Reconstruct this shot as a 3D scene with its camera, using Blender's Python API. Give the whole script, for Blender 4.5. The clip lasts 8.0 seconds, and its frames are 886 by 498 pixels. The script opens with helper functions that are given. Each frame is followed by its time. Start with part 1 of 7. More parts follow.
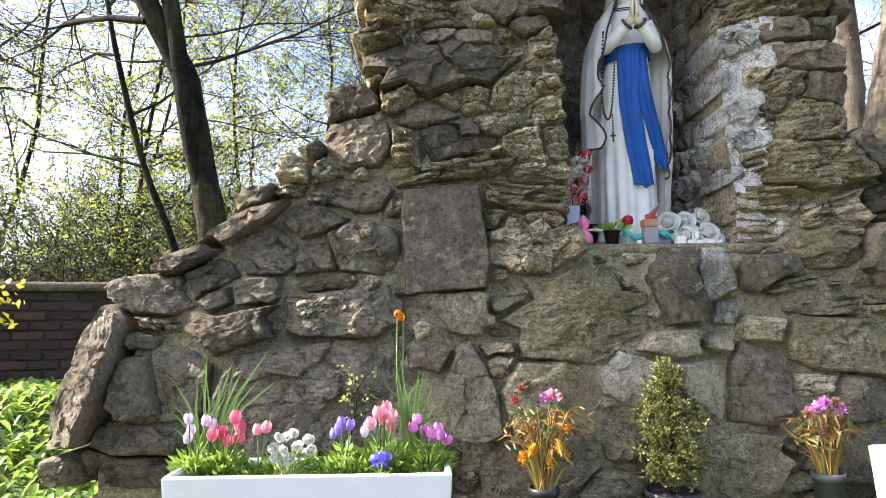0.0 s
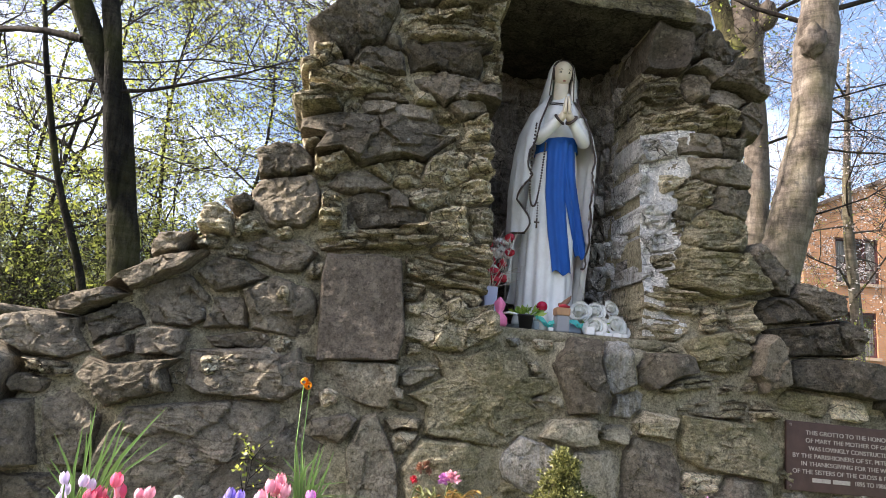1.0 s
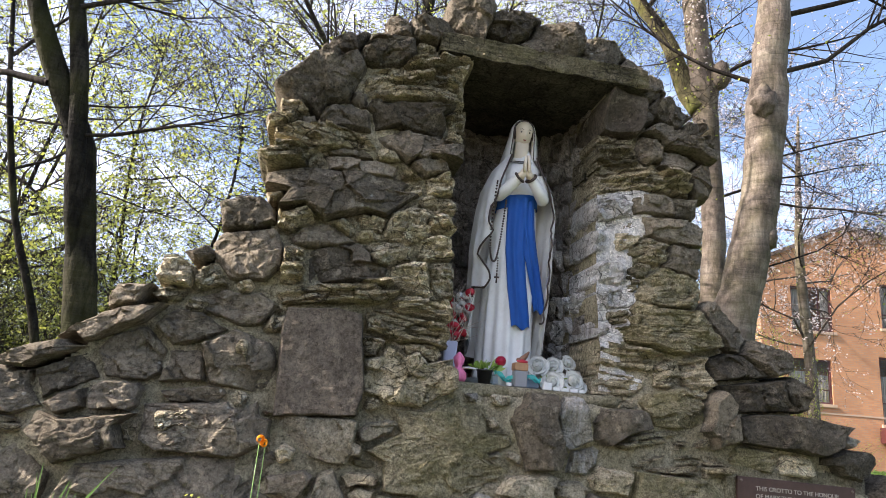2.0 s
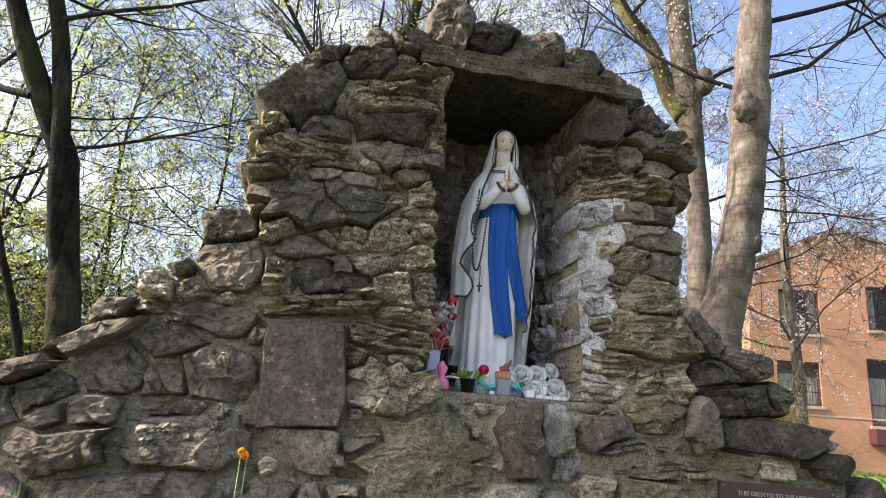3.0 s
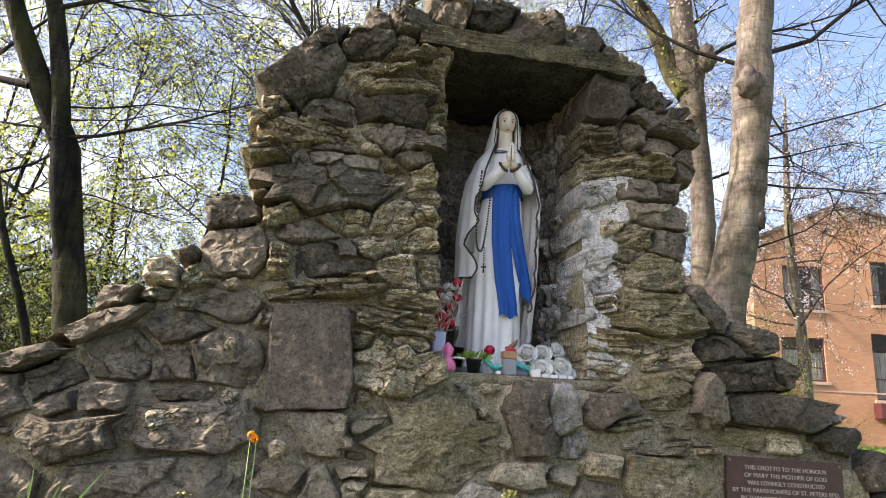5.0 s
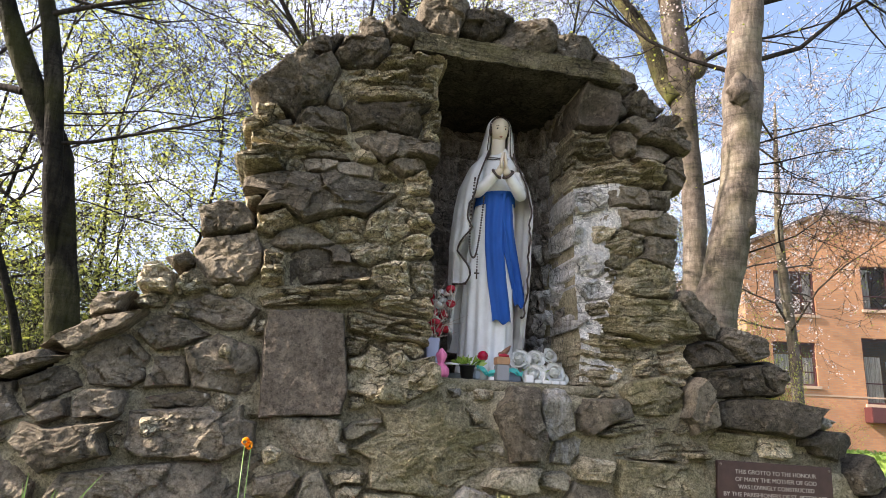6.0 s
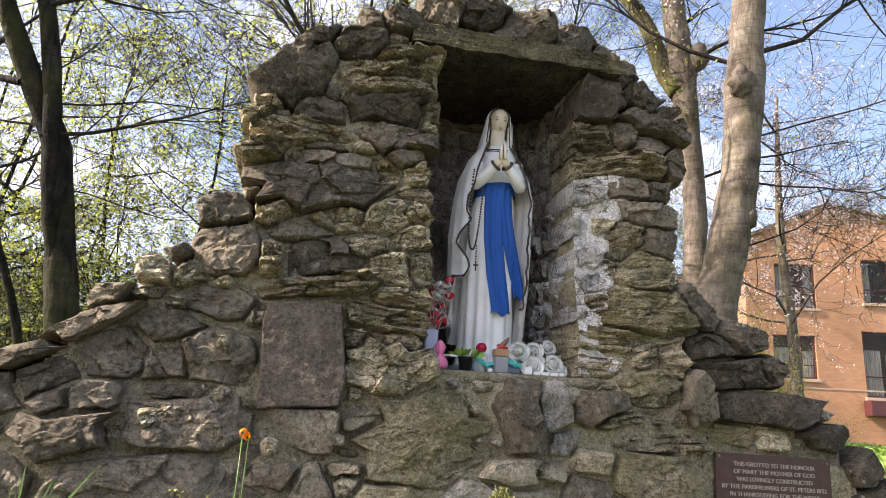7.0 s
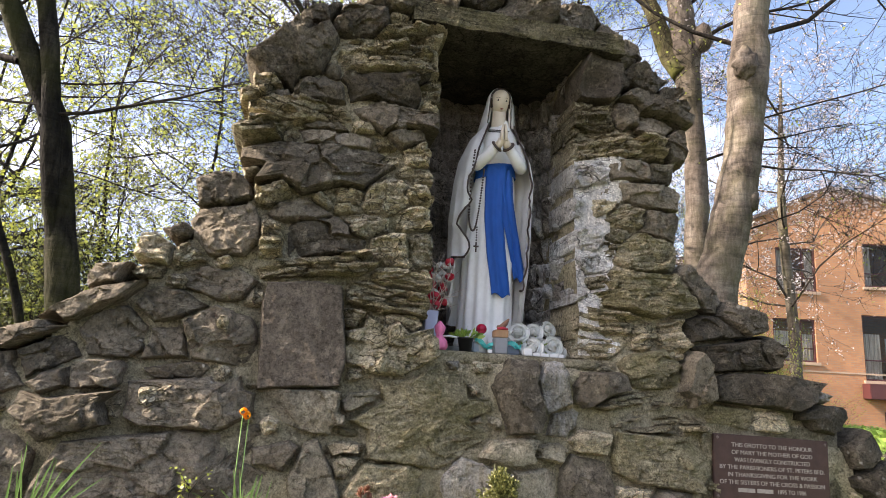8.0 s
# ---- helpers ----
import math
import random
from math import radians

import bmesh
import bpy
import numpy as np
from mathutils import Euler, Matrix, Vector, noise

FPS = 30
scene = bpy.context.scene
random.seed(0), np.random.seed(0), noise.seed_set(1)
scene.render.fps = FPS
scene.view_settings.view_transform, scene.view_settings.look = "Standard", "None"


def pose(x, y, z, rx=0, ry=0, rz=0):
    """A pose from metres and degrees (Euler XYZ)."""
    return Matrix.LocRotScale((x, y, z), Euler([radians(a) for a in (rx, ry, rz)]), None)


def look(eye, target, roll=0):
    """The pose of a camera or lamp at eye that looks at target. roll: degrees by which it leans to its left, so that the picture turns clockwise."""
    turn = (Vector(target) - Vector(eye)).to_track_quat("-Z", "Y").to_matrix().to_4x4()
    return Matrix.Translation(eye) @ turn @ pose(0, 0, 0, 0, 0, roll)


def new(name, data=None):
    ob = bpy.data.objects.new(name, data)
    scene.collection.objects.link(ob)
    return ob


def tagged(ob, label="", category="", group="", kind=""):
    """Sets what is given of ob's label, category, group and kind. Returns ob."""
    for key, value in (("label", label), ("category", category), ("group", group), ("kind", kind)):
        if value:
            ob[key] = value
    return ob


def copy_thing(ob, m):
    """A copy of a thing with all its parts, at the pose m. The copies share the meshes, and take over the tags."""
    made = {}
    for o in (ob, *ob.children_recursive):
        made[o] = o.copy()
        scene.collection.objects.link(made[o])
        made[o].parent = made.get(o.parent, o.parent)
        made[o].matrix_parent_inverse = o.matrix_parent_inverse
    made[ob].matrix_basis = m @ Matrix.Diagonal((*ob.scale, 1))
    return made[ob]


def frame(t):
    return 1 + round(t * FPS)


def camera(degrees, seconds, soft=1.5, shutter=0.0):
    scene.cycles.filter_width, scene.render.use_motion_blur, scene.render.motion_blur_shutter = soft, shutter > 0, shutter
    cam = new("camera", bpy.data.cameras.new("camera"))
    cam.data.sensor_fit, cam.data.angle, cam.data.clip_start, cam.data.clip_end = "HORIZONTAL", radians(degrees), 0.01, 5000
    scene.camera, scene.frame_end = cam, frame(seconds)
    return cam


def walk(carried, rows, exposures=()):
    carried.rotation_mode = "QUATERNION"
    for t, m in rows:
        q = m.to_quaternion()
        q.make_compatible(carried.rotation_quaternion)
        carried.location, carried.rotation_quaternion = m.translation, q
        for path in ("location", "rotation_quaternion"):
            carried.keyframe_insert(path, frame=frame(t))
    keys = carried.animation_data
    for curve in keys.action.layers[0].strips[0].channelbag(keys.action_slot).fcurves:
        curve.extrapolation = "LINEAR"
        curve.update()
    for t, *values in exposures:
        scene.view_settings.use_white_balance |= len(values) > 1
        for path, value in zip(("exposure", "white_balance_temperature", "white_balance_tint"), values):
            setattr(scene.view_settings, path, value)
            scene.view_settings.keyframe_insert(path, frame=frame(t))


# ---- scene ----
# ---------------------------------------------------------------- camera
cam = camera(68.0, 8.0, 0.6)
PATH = [
    (0, (-0.951, -2.844, 1.095), (-0.909, -0.859, 1.331), -0.6),
    (0.5, (-0.96, -2.865, 1.149), (-0.788, -0.902, 1.488), 2.2),
    (1, (-0.94, -2.888, 1.199), (-0.677, -0.943, 1.585), 4.8),
    (1.5, (-0.929, -2.918, 1.227), (-0.604, -0.994, 1.665), 5.2),
    (2, (-0.929, -2.954, 1.253), (-0.582, -1.053, 1.769), 5.1),
    (2.2, (-0.908, -2.97, 1.274), (-0.565, -1.071, 1.8), 5.0),
    (3.5, (-0.891, -2.982, 1.259), (-0.505, -1.096, 1.798), 3.9),
    (4, (-0.899, -2.966, 1.256), (-0.521, -1.064, 1.747), 4.1),
    (4.2, (-0.894, -2.956, 1.249), (-0.539, -1.047, 1.727), 3.9),
    (5.5, (-0.898, -2.993, 1.259), (-0.519, -1.094, 1.759), 2.8),
    (6, (-0.902, -2.998, 1.258), (-0.514, -1.102, 1.763), 3.0),
    (6.5, (-0.895, -2.993, 1.257), (-0.494, -1.097, 1.75), 2.9),
    (7, (-0.89, -2.99, 1.255), (-0.502, -1.088, 1.739), 3.1),
    (7.5, (-0.899, -2.998, 1.259), (-0.487, -1.099, 1.735), 3.4),
    (8, (-0.884, -2.982, 1.25), (-0.494, -1.069, 1.682), 3.3),
]
walk(cam, [(t, look(eye, target, roll)) for t, eye, target, roll in PATH],
     [(0.0, 1.98, 6400, 13), (0.6, 1.84, 6450, 14), (1.2, 1.74, 6550, 16), (3.5, 1.63, 6500, 17), (4.2, 1.65, 6550, 17), (5.5, 1.78, 6800, 17), (8.0, 1.68, 6900, 18)])

# ---------------------------------------------------------------- world and light
SUN = Vector((-0.79, 0.04, 0.60)).normalized()
world = bpy.data.worlds.new("sky")
scene.world = world
world.use_nodes = True
wn, wl = world.node_tree.nodes, world.node_tree.links
wn.clear()
w_out = wn.new("ShaderNodeOutputWorld")
w_bg = wn.new("ShaderNodeBackground")
w_sky = wn.new("ShaderNodeTexSky")
w_sky.sky_type = "NISHITA"
w_sky.sun_disc = False
w_sky.sun_elevation = math.asin(SUN.z)
w_sky.sun_rotation = math.atan2(SUN.x, SUN.y)
w_sky.air_density, w_sky.dust_density, w_sky.ozone_density = 1.0, 2.6, 1.4
w_co = wn.new("ShaderNodeTexCoord")
w_map = wn.new("ShaderNodeMapping")
w_map.inputs["Scale"].default_value = (1.0, 1.0, 2.2)
w_map.inputs["Location"].default_value = (0.35, 0.1, 0.0)
w_noise = wn.new("ShaderNodeTexNoise")
w_noise.inputs["Scale"].default_value = 2.6
w_noise.inputs["Detail"].default_value = 7
w_noise.inputs["Roughness"].default_value = 0.58
w_ramp = wn.new("ShaderNodeValToRGB")
w_ramp.color_ramp.elements[0].position = 0.45
w_ramp.color_ramp.elements[1].position = 0.66
w_mix = wn.new("ShaderNodeMix")
w_mix.data_type = "RGBA"
w_mix.inputs["B"].default_value = (7.5, 7.6, 7.9, 1)
wl.new(w_co.outputs["Generated"], w_map.inputs["Vector"])
wl.new(w_map.outputs["Vector"], w_noise.inputs["Vector"])
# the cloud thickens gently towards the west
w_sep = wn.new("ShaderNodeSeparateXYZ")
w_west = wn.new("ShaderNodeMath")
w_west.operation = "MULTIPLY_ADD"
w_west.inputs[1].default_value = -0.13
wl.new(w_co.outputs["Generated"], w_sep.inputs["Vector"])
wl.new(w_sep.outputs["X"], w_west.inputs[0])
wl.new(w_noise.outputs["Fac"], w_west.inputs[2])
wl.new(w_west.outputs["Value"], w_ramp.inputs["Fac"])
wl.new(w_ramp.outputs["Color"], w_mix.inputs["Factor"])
wl.new(w_sky.outputs["Color"], w_mix.inputs["A"])
w_glow = wn.new("ShaderNodeMix")
w_glow.data_type, w_glow.blend_type = "RGBA", "ADD"
w_glow.inputs["Factor"].default_value = 1.0
w_glow.inputs["B"].default_value = (3.3, 3.3, 3.3, 1)
wl.new(w_sky.outputs["Color"], w_glow.inputs["A"])
wl.new(w_glow.outputs["Result"], w_mix.inputs["B"])
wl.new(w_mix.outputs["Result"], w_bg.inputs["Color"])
w_bg.inputs["Strength"].default_value = 0.118
wl.new(w_bg.outputs["Background"], w_out.inputs["Surface"])

sun = new("sun", bpy.data.lights.new("sun", "SUN"))
sun.data.energy, sun.data.angle, sun.data.color = 4.6, radians(0.55), (1.0, 0.93, 0.83)
sun.matrix_world = look(SUN * 30, (0, 0, 0))

# ---------------------------------------------------------------- materials


class Mat:
    """A small node-material writer."""

    def __init__(self, name, rough=0.8, metal=0.0):
        self.m = bpy.data.materials.new(name)
        self.m.use_nodes = True
        self.t = self.m.node_tree
        self.b = self.t.nodes["Principled BSDF"]
        self.b.inputs["Roughness"].default_value = rough
        self.b.inputs["Metallic"].default_value = metal
        self.co = self.t.nodes.new("ShaderNodeTexCoord")
        self.vec = self.co.outputs["Object"]

    def link(self, a, b):
        self.t.links.new(a, b)

    def mapping(self, scale, vec=None):
        n = self.t.nodes.new("ShaderNodeMapping")
        n.inputs["Scale"].default_value = scale
        self.link(vec or self.vec, n.inputs["Vector"])
        return n.outputs["Vector"]

    def noise(self, scale, detail=5, rough=0.6, stretch=None, distort=0.0):
        n = self.t.nodes.new("ShaderNodeTexNoise")
        n.inputs["Scale"].default_value = scale
        n.inputs["Detail"].default_value = detail
        n.inputs["Roughness"].default_value = rough
        n.inputs["Distortion"].default_value = distort
        self.link(self.mapping(stretch) if stretch else self.vec, n.inputs["Vector"])
        return n.outputs["Fac"]

    def voronoi(self, scale, feature="F1", stretch=None):
        n = self.t.nodes.new("ShaderNodeTexVoronoi")
        n.feature = feature
        n.inputs["Scale"].default_value = scale
        self.link(self.mapping(stretch) if stretch else self.vec, n.inputs["Vector"])
        return n.outputs["Distance"]

    def cracks(self, scale, bend=0.1, stretch=(1, 1, 1)):
        """Distance to the edges of a bent cell network."""
        n = self.t.nodes.new("ShaderNodeTexNoise")
        n.inputs["Scale"].default_value = 6.0
        n.inputs["Detail"].default_value = 5
        self.link(self.vec, n.inputs["Vector"])
        m = self.t.nodes.new("ShaderNodeVectorMath")
        m.operation = "SCALE"
        m.inputs["Scale"].default_value = bend * 2
        self.link(n.outputs["Color"], m.inputs[0])
        a = self.t.nodes.new("ShaderNodeVectorMath")
        a.operation = "ADD"
        self.link(self.mapping(stretch), a.inputs[0])
        self.link(m.outputs["Vector"], a.inputs[1])
        v = self.t.nodes.new("ShaderNodeTexVoronoi")
        v.feature = "DISTANCE_TO_EDGE"
        v.inputs["Scale"].default_value = scale
        self.link(a.outputs["Vector"], v.inputs["Vector"])
        return v.outputs["Distance"]

    def ramp(self, fac, stops):
        n = self.t.nodes.new("ShaderNodeValToRGB")
        e = n.color_ramp.elements
        while len(e) < len(stops):
            e.new(0.5)
        for el, (p, c) in zip(e, stops):
            el.position = p
            el.color = (*c, 1) if hasattr(c, "__len__") else (c, c, c, 1)
        self.link(fac, n.inputs["Fac"])
        return n.outputs["Color"]

    def mix(self, fac, a, b, mode="MIX"):
        n = self.t.nodes.new("ShaderNodeMix")
        n.data_type, n.blend_type = "RGBA", mode
        for key, v in (("Factor", fac), ("A", a), ("B", b)):
            if isinstance(v, (int, float)):
                n.inputs[key].default_value = v if key == "Factor" else (v, v, v, 1)
            elif isinstance(v, tuple):
                n.inputs[key].default_value = (*v, 1)
            else:
                self.link(v, n.inputs[key])
        return n.outputs["Result"]

    def math(self, op, a, b=0.0):
        n = self.t.nodes.new("ShaderNodeMath")
        n.operation = op
        for i, v in enumerate((a, b)):
            if isinstance(v, (int, float)):
                n.inputs[i].default_value = v
            else:
                self.link(v, n.inputs[i])
        return n.outputs["Value"]

    def rand(self):
        return self.t.nodes.new("ShaderNodeObjectInfo").outputs["Random"]

    def island(self):
        return self.t.nodes.new("ShaderNodeNewGeometry").outputs["Random Per Island"]

    def base(self, c):
        if isinstance(c, tuple):
            self.b.inputs["Base Color"].default_value = (*c, 1)
        else:
            self.link(c, self.b.inputs["Base Color"])
        return self

    def bump(self, height, strength=0.5, dist=0.01):
        n = self.t.nodes.new("ShaderNodeBump")
        n.inputs["Strength"].default_value = strength
        n.inputs["Distance"].default_value = dist
        self.link(height, n.inputs["Height"])
        self.link(n.outputs["Normal"], self.b.inputs["Normal"])
        return self


def stone_material(name, dark, mid, light, strata=0.0, lichen=0.12, tan=0.25, streak=0.0, moss=0.0, rough=0.88, crack=0.8, speck=0.9, grain=1.0):
    """Weathered gritstone: cloudy tone, sooty patches, bare sandy patches, lichen flecks, fine grit."""
    warm = lambda c: tuple(min(0.85, v * w) for v, w in zip(c, (1.66, 1.57, 1.36)))
    dark, mid, light = warm(dark), warm(mid), warm(light)
    k = Mat(name, rough)
    k.b.inputs["Specular IOR Level"].default_value = 0.08
    cloud = k.noise(3.4, 9, 0.66)
    col = k.ramp(cloud, [(0.30, dark), (0.50, mid), (0.72, light)])
    col = k.mix(k.math("MULTIPLY", k.rand(), 0.3), col, light)
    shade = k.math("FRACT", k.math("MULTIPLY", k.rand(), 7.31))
    col = k.mix(1.0, col, k.ramp(shade, [(0.0, 0.58), (0.5, 0.96), (1.0, 1.32)]), "MULTIPLY")
    sandy = k.ramp(k.noise(2.6, 7, 0.7), [(0.54, 0.0), (0.68, 1.0)])
    col = k.mix(k.math("MULTIPLY", sandy, tan), col, (0.40, 0.33, 0.235))
    grit = k.noise(120, 5, 0.82)
    col = k.mix(grain, col, k.ramp(grit, [(0.33, 0.42), (0.50, 1.0), (0.67, 1.55)]), "MULTIPLY")
    col = k.mix(speck, col, k.ramp(k.noise(52, 5, 0.74), [(0.34, 0.30), (0.48, 0.96), (0.64, 1.34)]), "MULTIPLY")
    col = k.mix(k.ramp(k.noise(15, 8, 0.78), [(0.545, 0.0), (0.62, 0.62 * speck)]), col, tuple(min(0.8, v * 1.25) for v in light))
    col = k.mix(k.ramp(k.noise(12, 8, 0.76), [(0.36, 0.75 * speck), (0.45, 0.0)]), col, tuple(v * 0.7 for v in dark))
    if strata:
        band = k.noise(9, 5, 0.66, (0.35, 0.35, 5.0), 0.25)
        col = k.mix(min(1.0, 0.3 + 0.55 * strata), col, k.ramp(band, [(0.36, 0.34), (0.50, 1.0)]), "MULTIPLY")
    if moss:
        m = k.ramp(k.noise(5.0, 8, 0.74), [(0.44, 0.0), (0.64, 1.0)])
        col = k.mix(k.math("MULTIPLY", m, moss), col, k.mix(1.0, (0.165, 0.155, 0.062), k.ramp(grit, [(0.3, 0.5), (0.7, 1.5)]), "MULTIPLY"))
    if streak:
        s = k.ramp(k.noise(9, 8, 0.78, (3.2, 3.2, 0.34)), [(0.44, 0.0), (0.62, 1.0)])
        col = k.mix(k.math("MULTIPLY", s, streak), col, (0.62, 0.60, 0.58))
    spot = k.ramp(k.math("ADD", k.voronoi(17), k.math("MULTIPLY", k.noise(40, 4, 0.7), 0.25)), [(0.22, 1.0), (0.30, 0.0)])
    patch = k.ramp(k.noise(3.3, 4, 0.6), [(0.53, 0.0), (0.62, 1.0)])
    col = k.mix(k.math("MULTIPLY", k.math("MULTIPLY", spot, patch), lichen), col, (0.62, 0.61, 0.54))
    net = k.ramp(k.cracks(5.5, 0.09, (1, 1, 1.5)), [(0.0, 1.0), (0.008, 0.9), (0.018, 0.0)])
    where = k.ramp(k.noise(3.3, 3, 0.55), [(0.50, 0.0), (0.57, 1.0)])
    fine = k.ramp(k.cracks(12, 0.06, (1, 1, 2.3)), [(0.0, 1.0), (0.018, 0.85), (0.036, 0.0)])
    where2 = k.ramp(k.noise(4.6, 4, 0.6), [(0.50, 0.0), (0.57, 1.0)])
    line = k.math("MAXIMUM", k.math("MULTIPLY", net, where), k.math("MULTIPLY", k.math("MULTIPLY", fine, where2), 0.85))
    line = k.math("MULTIPLY", line, 0.95 * crack)
    col = k.mix(line, col, (0.010, 0.009, 0.008))
    k.base(col)
    h = k.math("ADD", k.noise(38, 9, 0.78), k.math("MULTIPLY", grit, 0.30))
    h = k.math("SUBTRACT", h, k.math("MULTIPLY", line, 0.6))
    if strata:
        h = k.math("ADD", h, k.math("MULTIPLY", k.noise(14, 6, 0.7, (0.4, 0.4, 5.5), 0.2), 1.4 * strata))
    k.bump(h, 1.0, 0.022)
    return k.m


STONE = {
    "D": stone_material("stone_dark", (0.050, 0.045, 0.039), (0.115, 0.103, 0.088), (0.21, 0.19, 0.163), lichen=0.5, tan=0.25, crack=0.4, speck=0.75, grain=0.5),
    "L": stone_material("stone_layered", (0.085, 0.076, 0.060), (0.24, 0.215, 0.168), (0.43, 0.385, 0.31), strata=1.0, tan=0.3, moss=0.3),
    "P": stone_material("stone_pale", (0.115, 0.103, 0.083), (0.30, 0.27, 0.217), (0.50, 0.455, 0.37), strata=0.5, tan=0.35, moss=0.35),
    "R": stone_material("stone_rough", (0.085, 0.078, 0.062), (0.205, 0.187, 0.150), (0.36, 0.33, 0.27), lichen=0.4, tan=0.2, moss=0.4),
    "S": stone_material("stone_smooth", (0.045, 0.039, 0.036), (0.088, 0.077, 0.070), (0.16, 0.142, 0.127), lichen=0.4, tan=0.14, crack=0.2, speck=0.75, grain=0.5),
    "M": stone_material("stone_mossy", (0.095, 0.087, 0.062), (0.22, 0.200, 0.146), (0.36, 0.328, 0.245), strata=0.1, tan=0.25, moss=0.5, crack=0.25, speck=0.8),
    "T": stone_material("stone_sooty", (0.026, 0.024, 0.021), (0.060, 0.054, 0.047), (0.125, 0.113, 0.096), lichen=0.6, tan=0.12, crack=0.4, speck=0.8, grain=0.6),
    "G": stone_material("stone_grey", (0.085, 0.079, 0.068), (0.175, 0.162, 0.138), (0.29, 0.27, 0.232), lichen=0.35, tan=0.25, moss=0.25, crack=0.35, speck=0.85, grain=0.7),
    "W": stone_material("stone_limewashed", (0.15, 0.145, 0.142), (0.38, 0.372, 0.375), (0.66, 0.65, 0.66), tan=0.12, streak=0.75, speck=0.9),
    "V": stone_material("stone_lime_streaked", (0.085, 0.080, 0.072), (0.19, 0.18, 0.165), (0.33, 0.315, 0.295), tan=0.2, streak=0.5, moss=0.2, crack=0.3, speck=0.85),
    "N": stone_material("stone_niche", (0.070, 0.065, 0.063), (0.165, 0.152, 0.146), (0.30, 0.28, 0.27), tan=0.08, streak=0.25, speck=0.8),
}
MORTAR = stone_material("lime_mortar", (0.075, 0.069, 0.054), (0.165, 0.151, 0.118), (0.28, 0.257, 0.205), lichen=0.15, tan=0.35, moss=0.4, crack=0.0, speck=0.85)
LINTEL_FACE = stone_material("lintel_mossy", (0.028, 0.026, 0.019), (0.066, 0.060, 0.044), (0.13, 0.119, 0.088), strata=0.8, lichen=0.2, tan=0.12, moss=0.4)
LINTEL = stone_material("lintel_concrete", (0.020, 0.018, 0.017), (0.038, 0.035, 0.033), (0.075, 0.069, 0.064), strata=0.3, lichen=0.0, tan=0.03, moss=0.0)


def plain(name, colour, rough=0.6, var=0.12, scale=18, bump=0.0, metal=0.0, coat=0.0):
    k = Mat(name, rough, metal)
    lo = tuple(v * (1 - var) for v in colour)
    hi = tuple(min(1.0, v * (1 + var)) for v in colour)
    k.base(k.mix(0.35, k.ramp(k.noise(scale, 6), [(0.3, lo), (0.7, hi)]), k.ramp(k.noise(scale * 0.17, 4), [(0.3, lo), (0.7, hi)])))
    if bump:
        k.bump(k.noise(scale * 3, 6, 0.7), bump, 0.004)
    if coat:
        k.b.inputs["Coat Weight"].default_value = coat
    return k.m


def leaf_material(name, dark, light, glow=0.45, rough=0.45):
    """Thin leaf or petal: gloss on top, light passing through."""
    k = Mat(name, rough)
    col = k.mix(k.island(), dark, light)
    col = k.mix(0.3, col, k.ramp(k.noise(40, 3), [(0.3, 0.6), (0.7, 1.0)]), "MULTIPLY")
    k.base(col)
    tr = k.t.nodes.new("ShaderNodeBsdfTranslucent")
    k.link(k.mix(0.25, col, (0.5, 0.6, 0.1), "MIX") if glow > 0.4 else col, tr.inputs["Color"])
    mx = k.t.nodes.new("ShaderNodeMixShader")
    mx.inputs["Fac"].default_value = glow
    k.link(k.b.outputs["BSDF"], mx.inputs[1])
    k.link(tr.outputs["BSDF"], mx.inputs[2])
    k.link(mx.outputs["Shader"], k.t.nodes["Material Output"].inputs["Surface"])
    return k.m


def bark_material(name, dark, mid, light, ring=0.0, green=0.0, fur_depth=0.9):
    k = Mat(name, 0.95)
    k.b.inputs["Specular IOR Level"].default_value = 0.12
    big = k.noise(2.2, 6, 0.65)
    col = k.ramp(big, [(0.3, dark), (0.5, mid), (0.72, light)])
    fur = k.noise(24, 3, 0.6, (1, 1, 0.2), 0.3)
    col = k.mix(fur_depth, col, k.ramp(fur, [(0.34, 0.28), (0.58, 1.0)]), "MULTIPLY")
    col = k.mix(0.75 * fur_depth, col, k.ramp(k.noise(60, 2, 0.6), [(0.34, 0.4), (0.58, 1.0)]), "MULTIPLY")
    h = k.math("MULTIPLY", fur, 1.0)
    if ring:
        rg = k.noise(7, 3, 0.6, (0.3, 0.3, 3.4), 0.6)
        col = k.mix(ring, col, k.ramp(rg, [(0.36, 0.5), (0.5, 1.0)]), "MULTIPLY")
        h = k.math("ADD", h, k.math("MULTIPLY", rg, 0.8))
    if green:
        g = k.ramp(k.noise(1.6, 5, 0.6), [(0.46, 0.0), (0.64, 1.0)])
        col = k.mix(k.math("MULTIPLY", g, green), col, (0.16, 0.17, 0.04))
    k.base(col).bump(h, 0.3 + 0.5 * fur_depth, 0.02)
    return k.m


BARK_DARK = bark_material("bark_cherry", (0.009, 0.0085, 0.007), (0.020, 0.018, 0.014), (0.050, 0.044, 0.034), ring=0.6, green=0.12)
BARK_PALE = bark_material("bark_sycamore", (0.060, 0.049, 0.039), (0.170, 0.139, 0.112), (0.30, 0.258, 0.214), ring=0.5, green=0.15, fur_depth=0.5)
BARK_MOSSY = bark_material("bark_mossy_limb", (0.05, 0.045, 0.024), (0.12, 0.105, 0.055), (0.22, 0.19, 0.11), ring=0.4, green=0.6, fur_depth=0.5)
BARK_BROWN = bark_material("bark_brown_twig", (0.05, 0.040, 0.032), (0.12, 0.096, 0.077), (0.20, 0.165, 0.135))
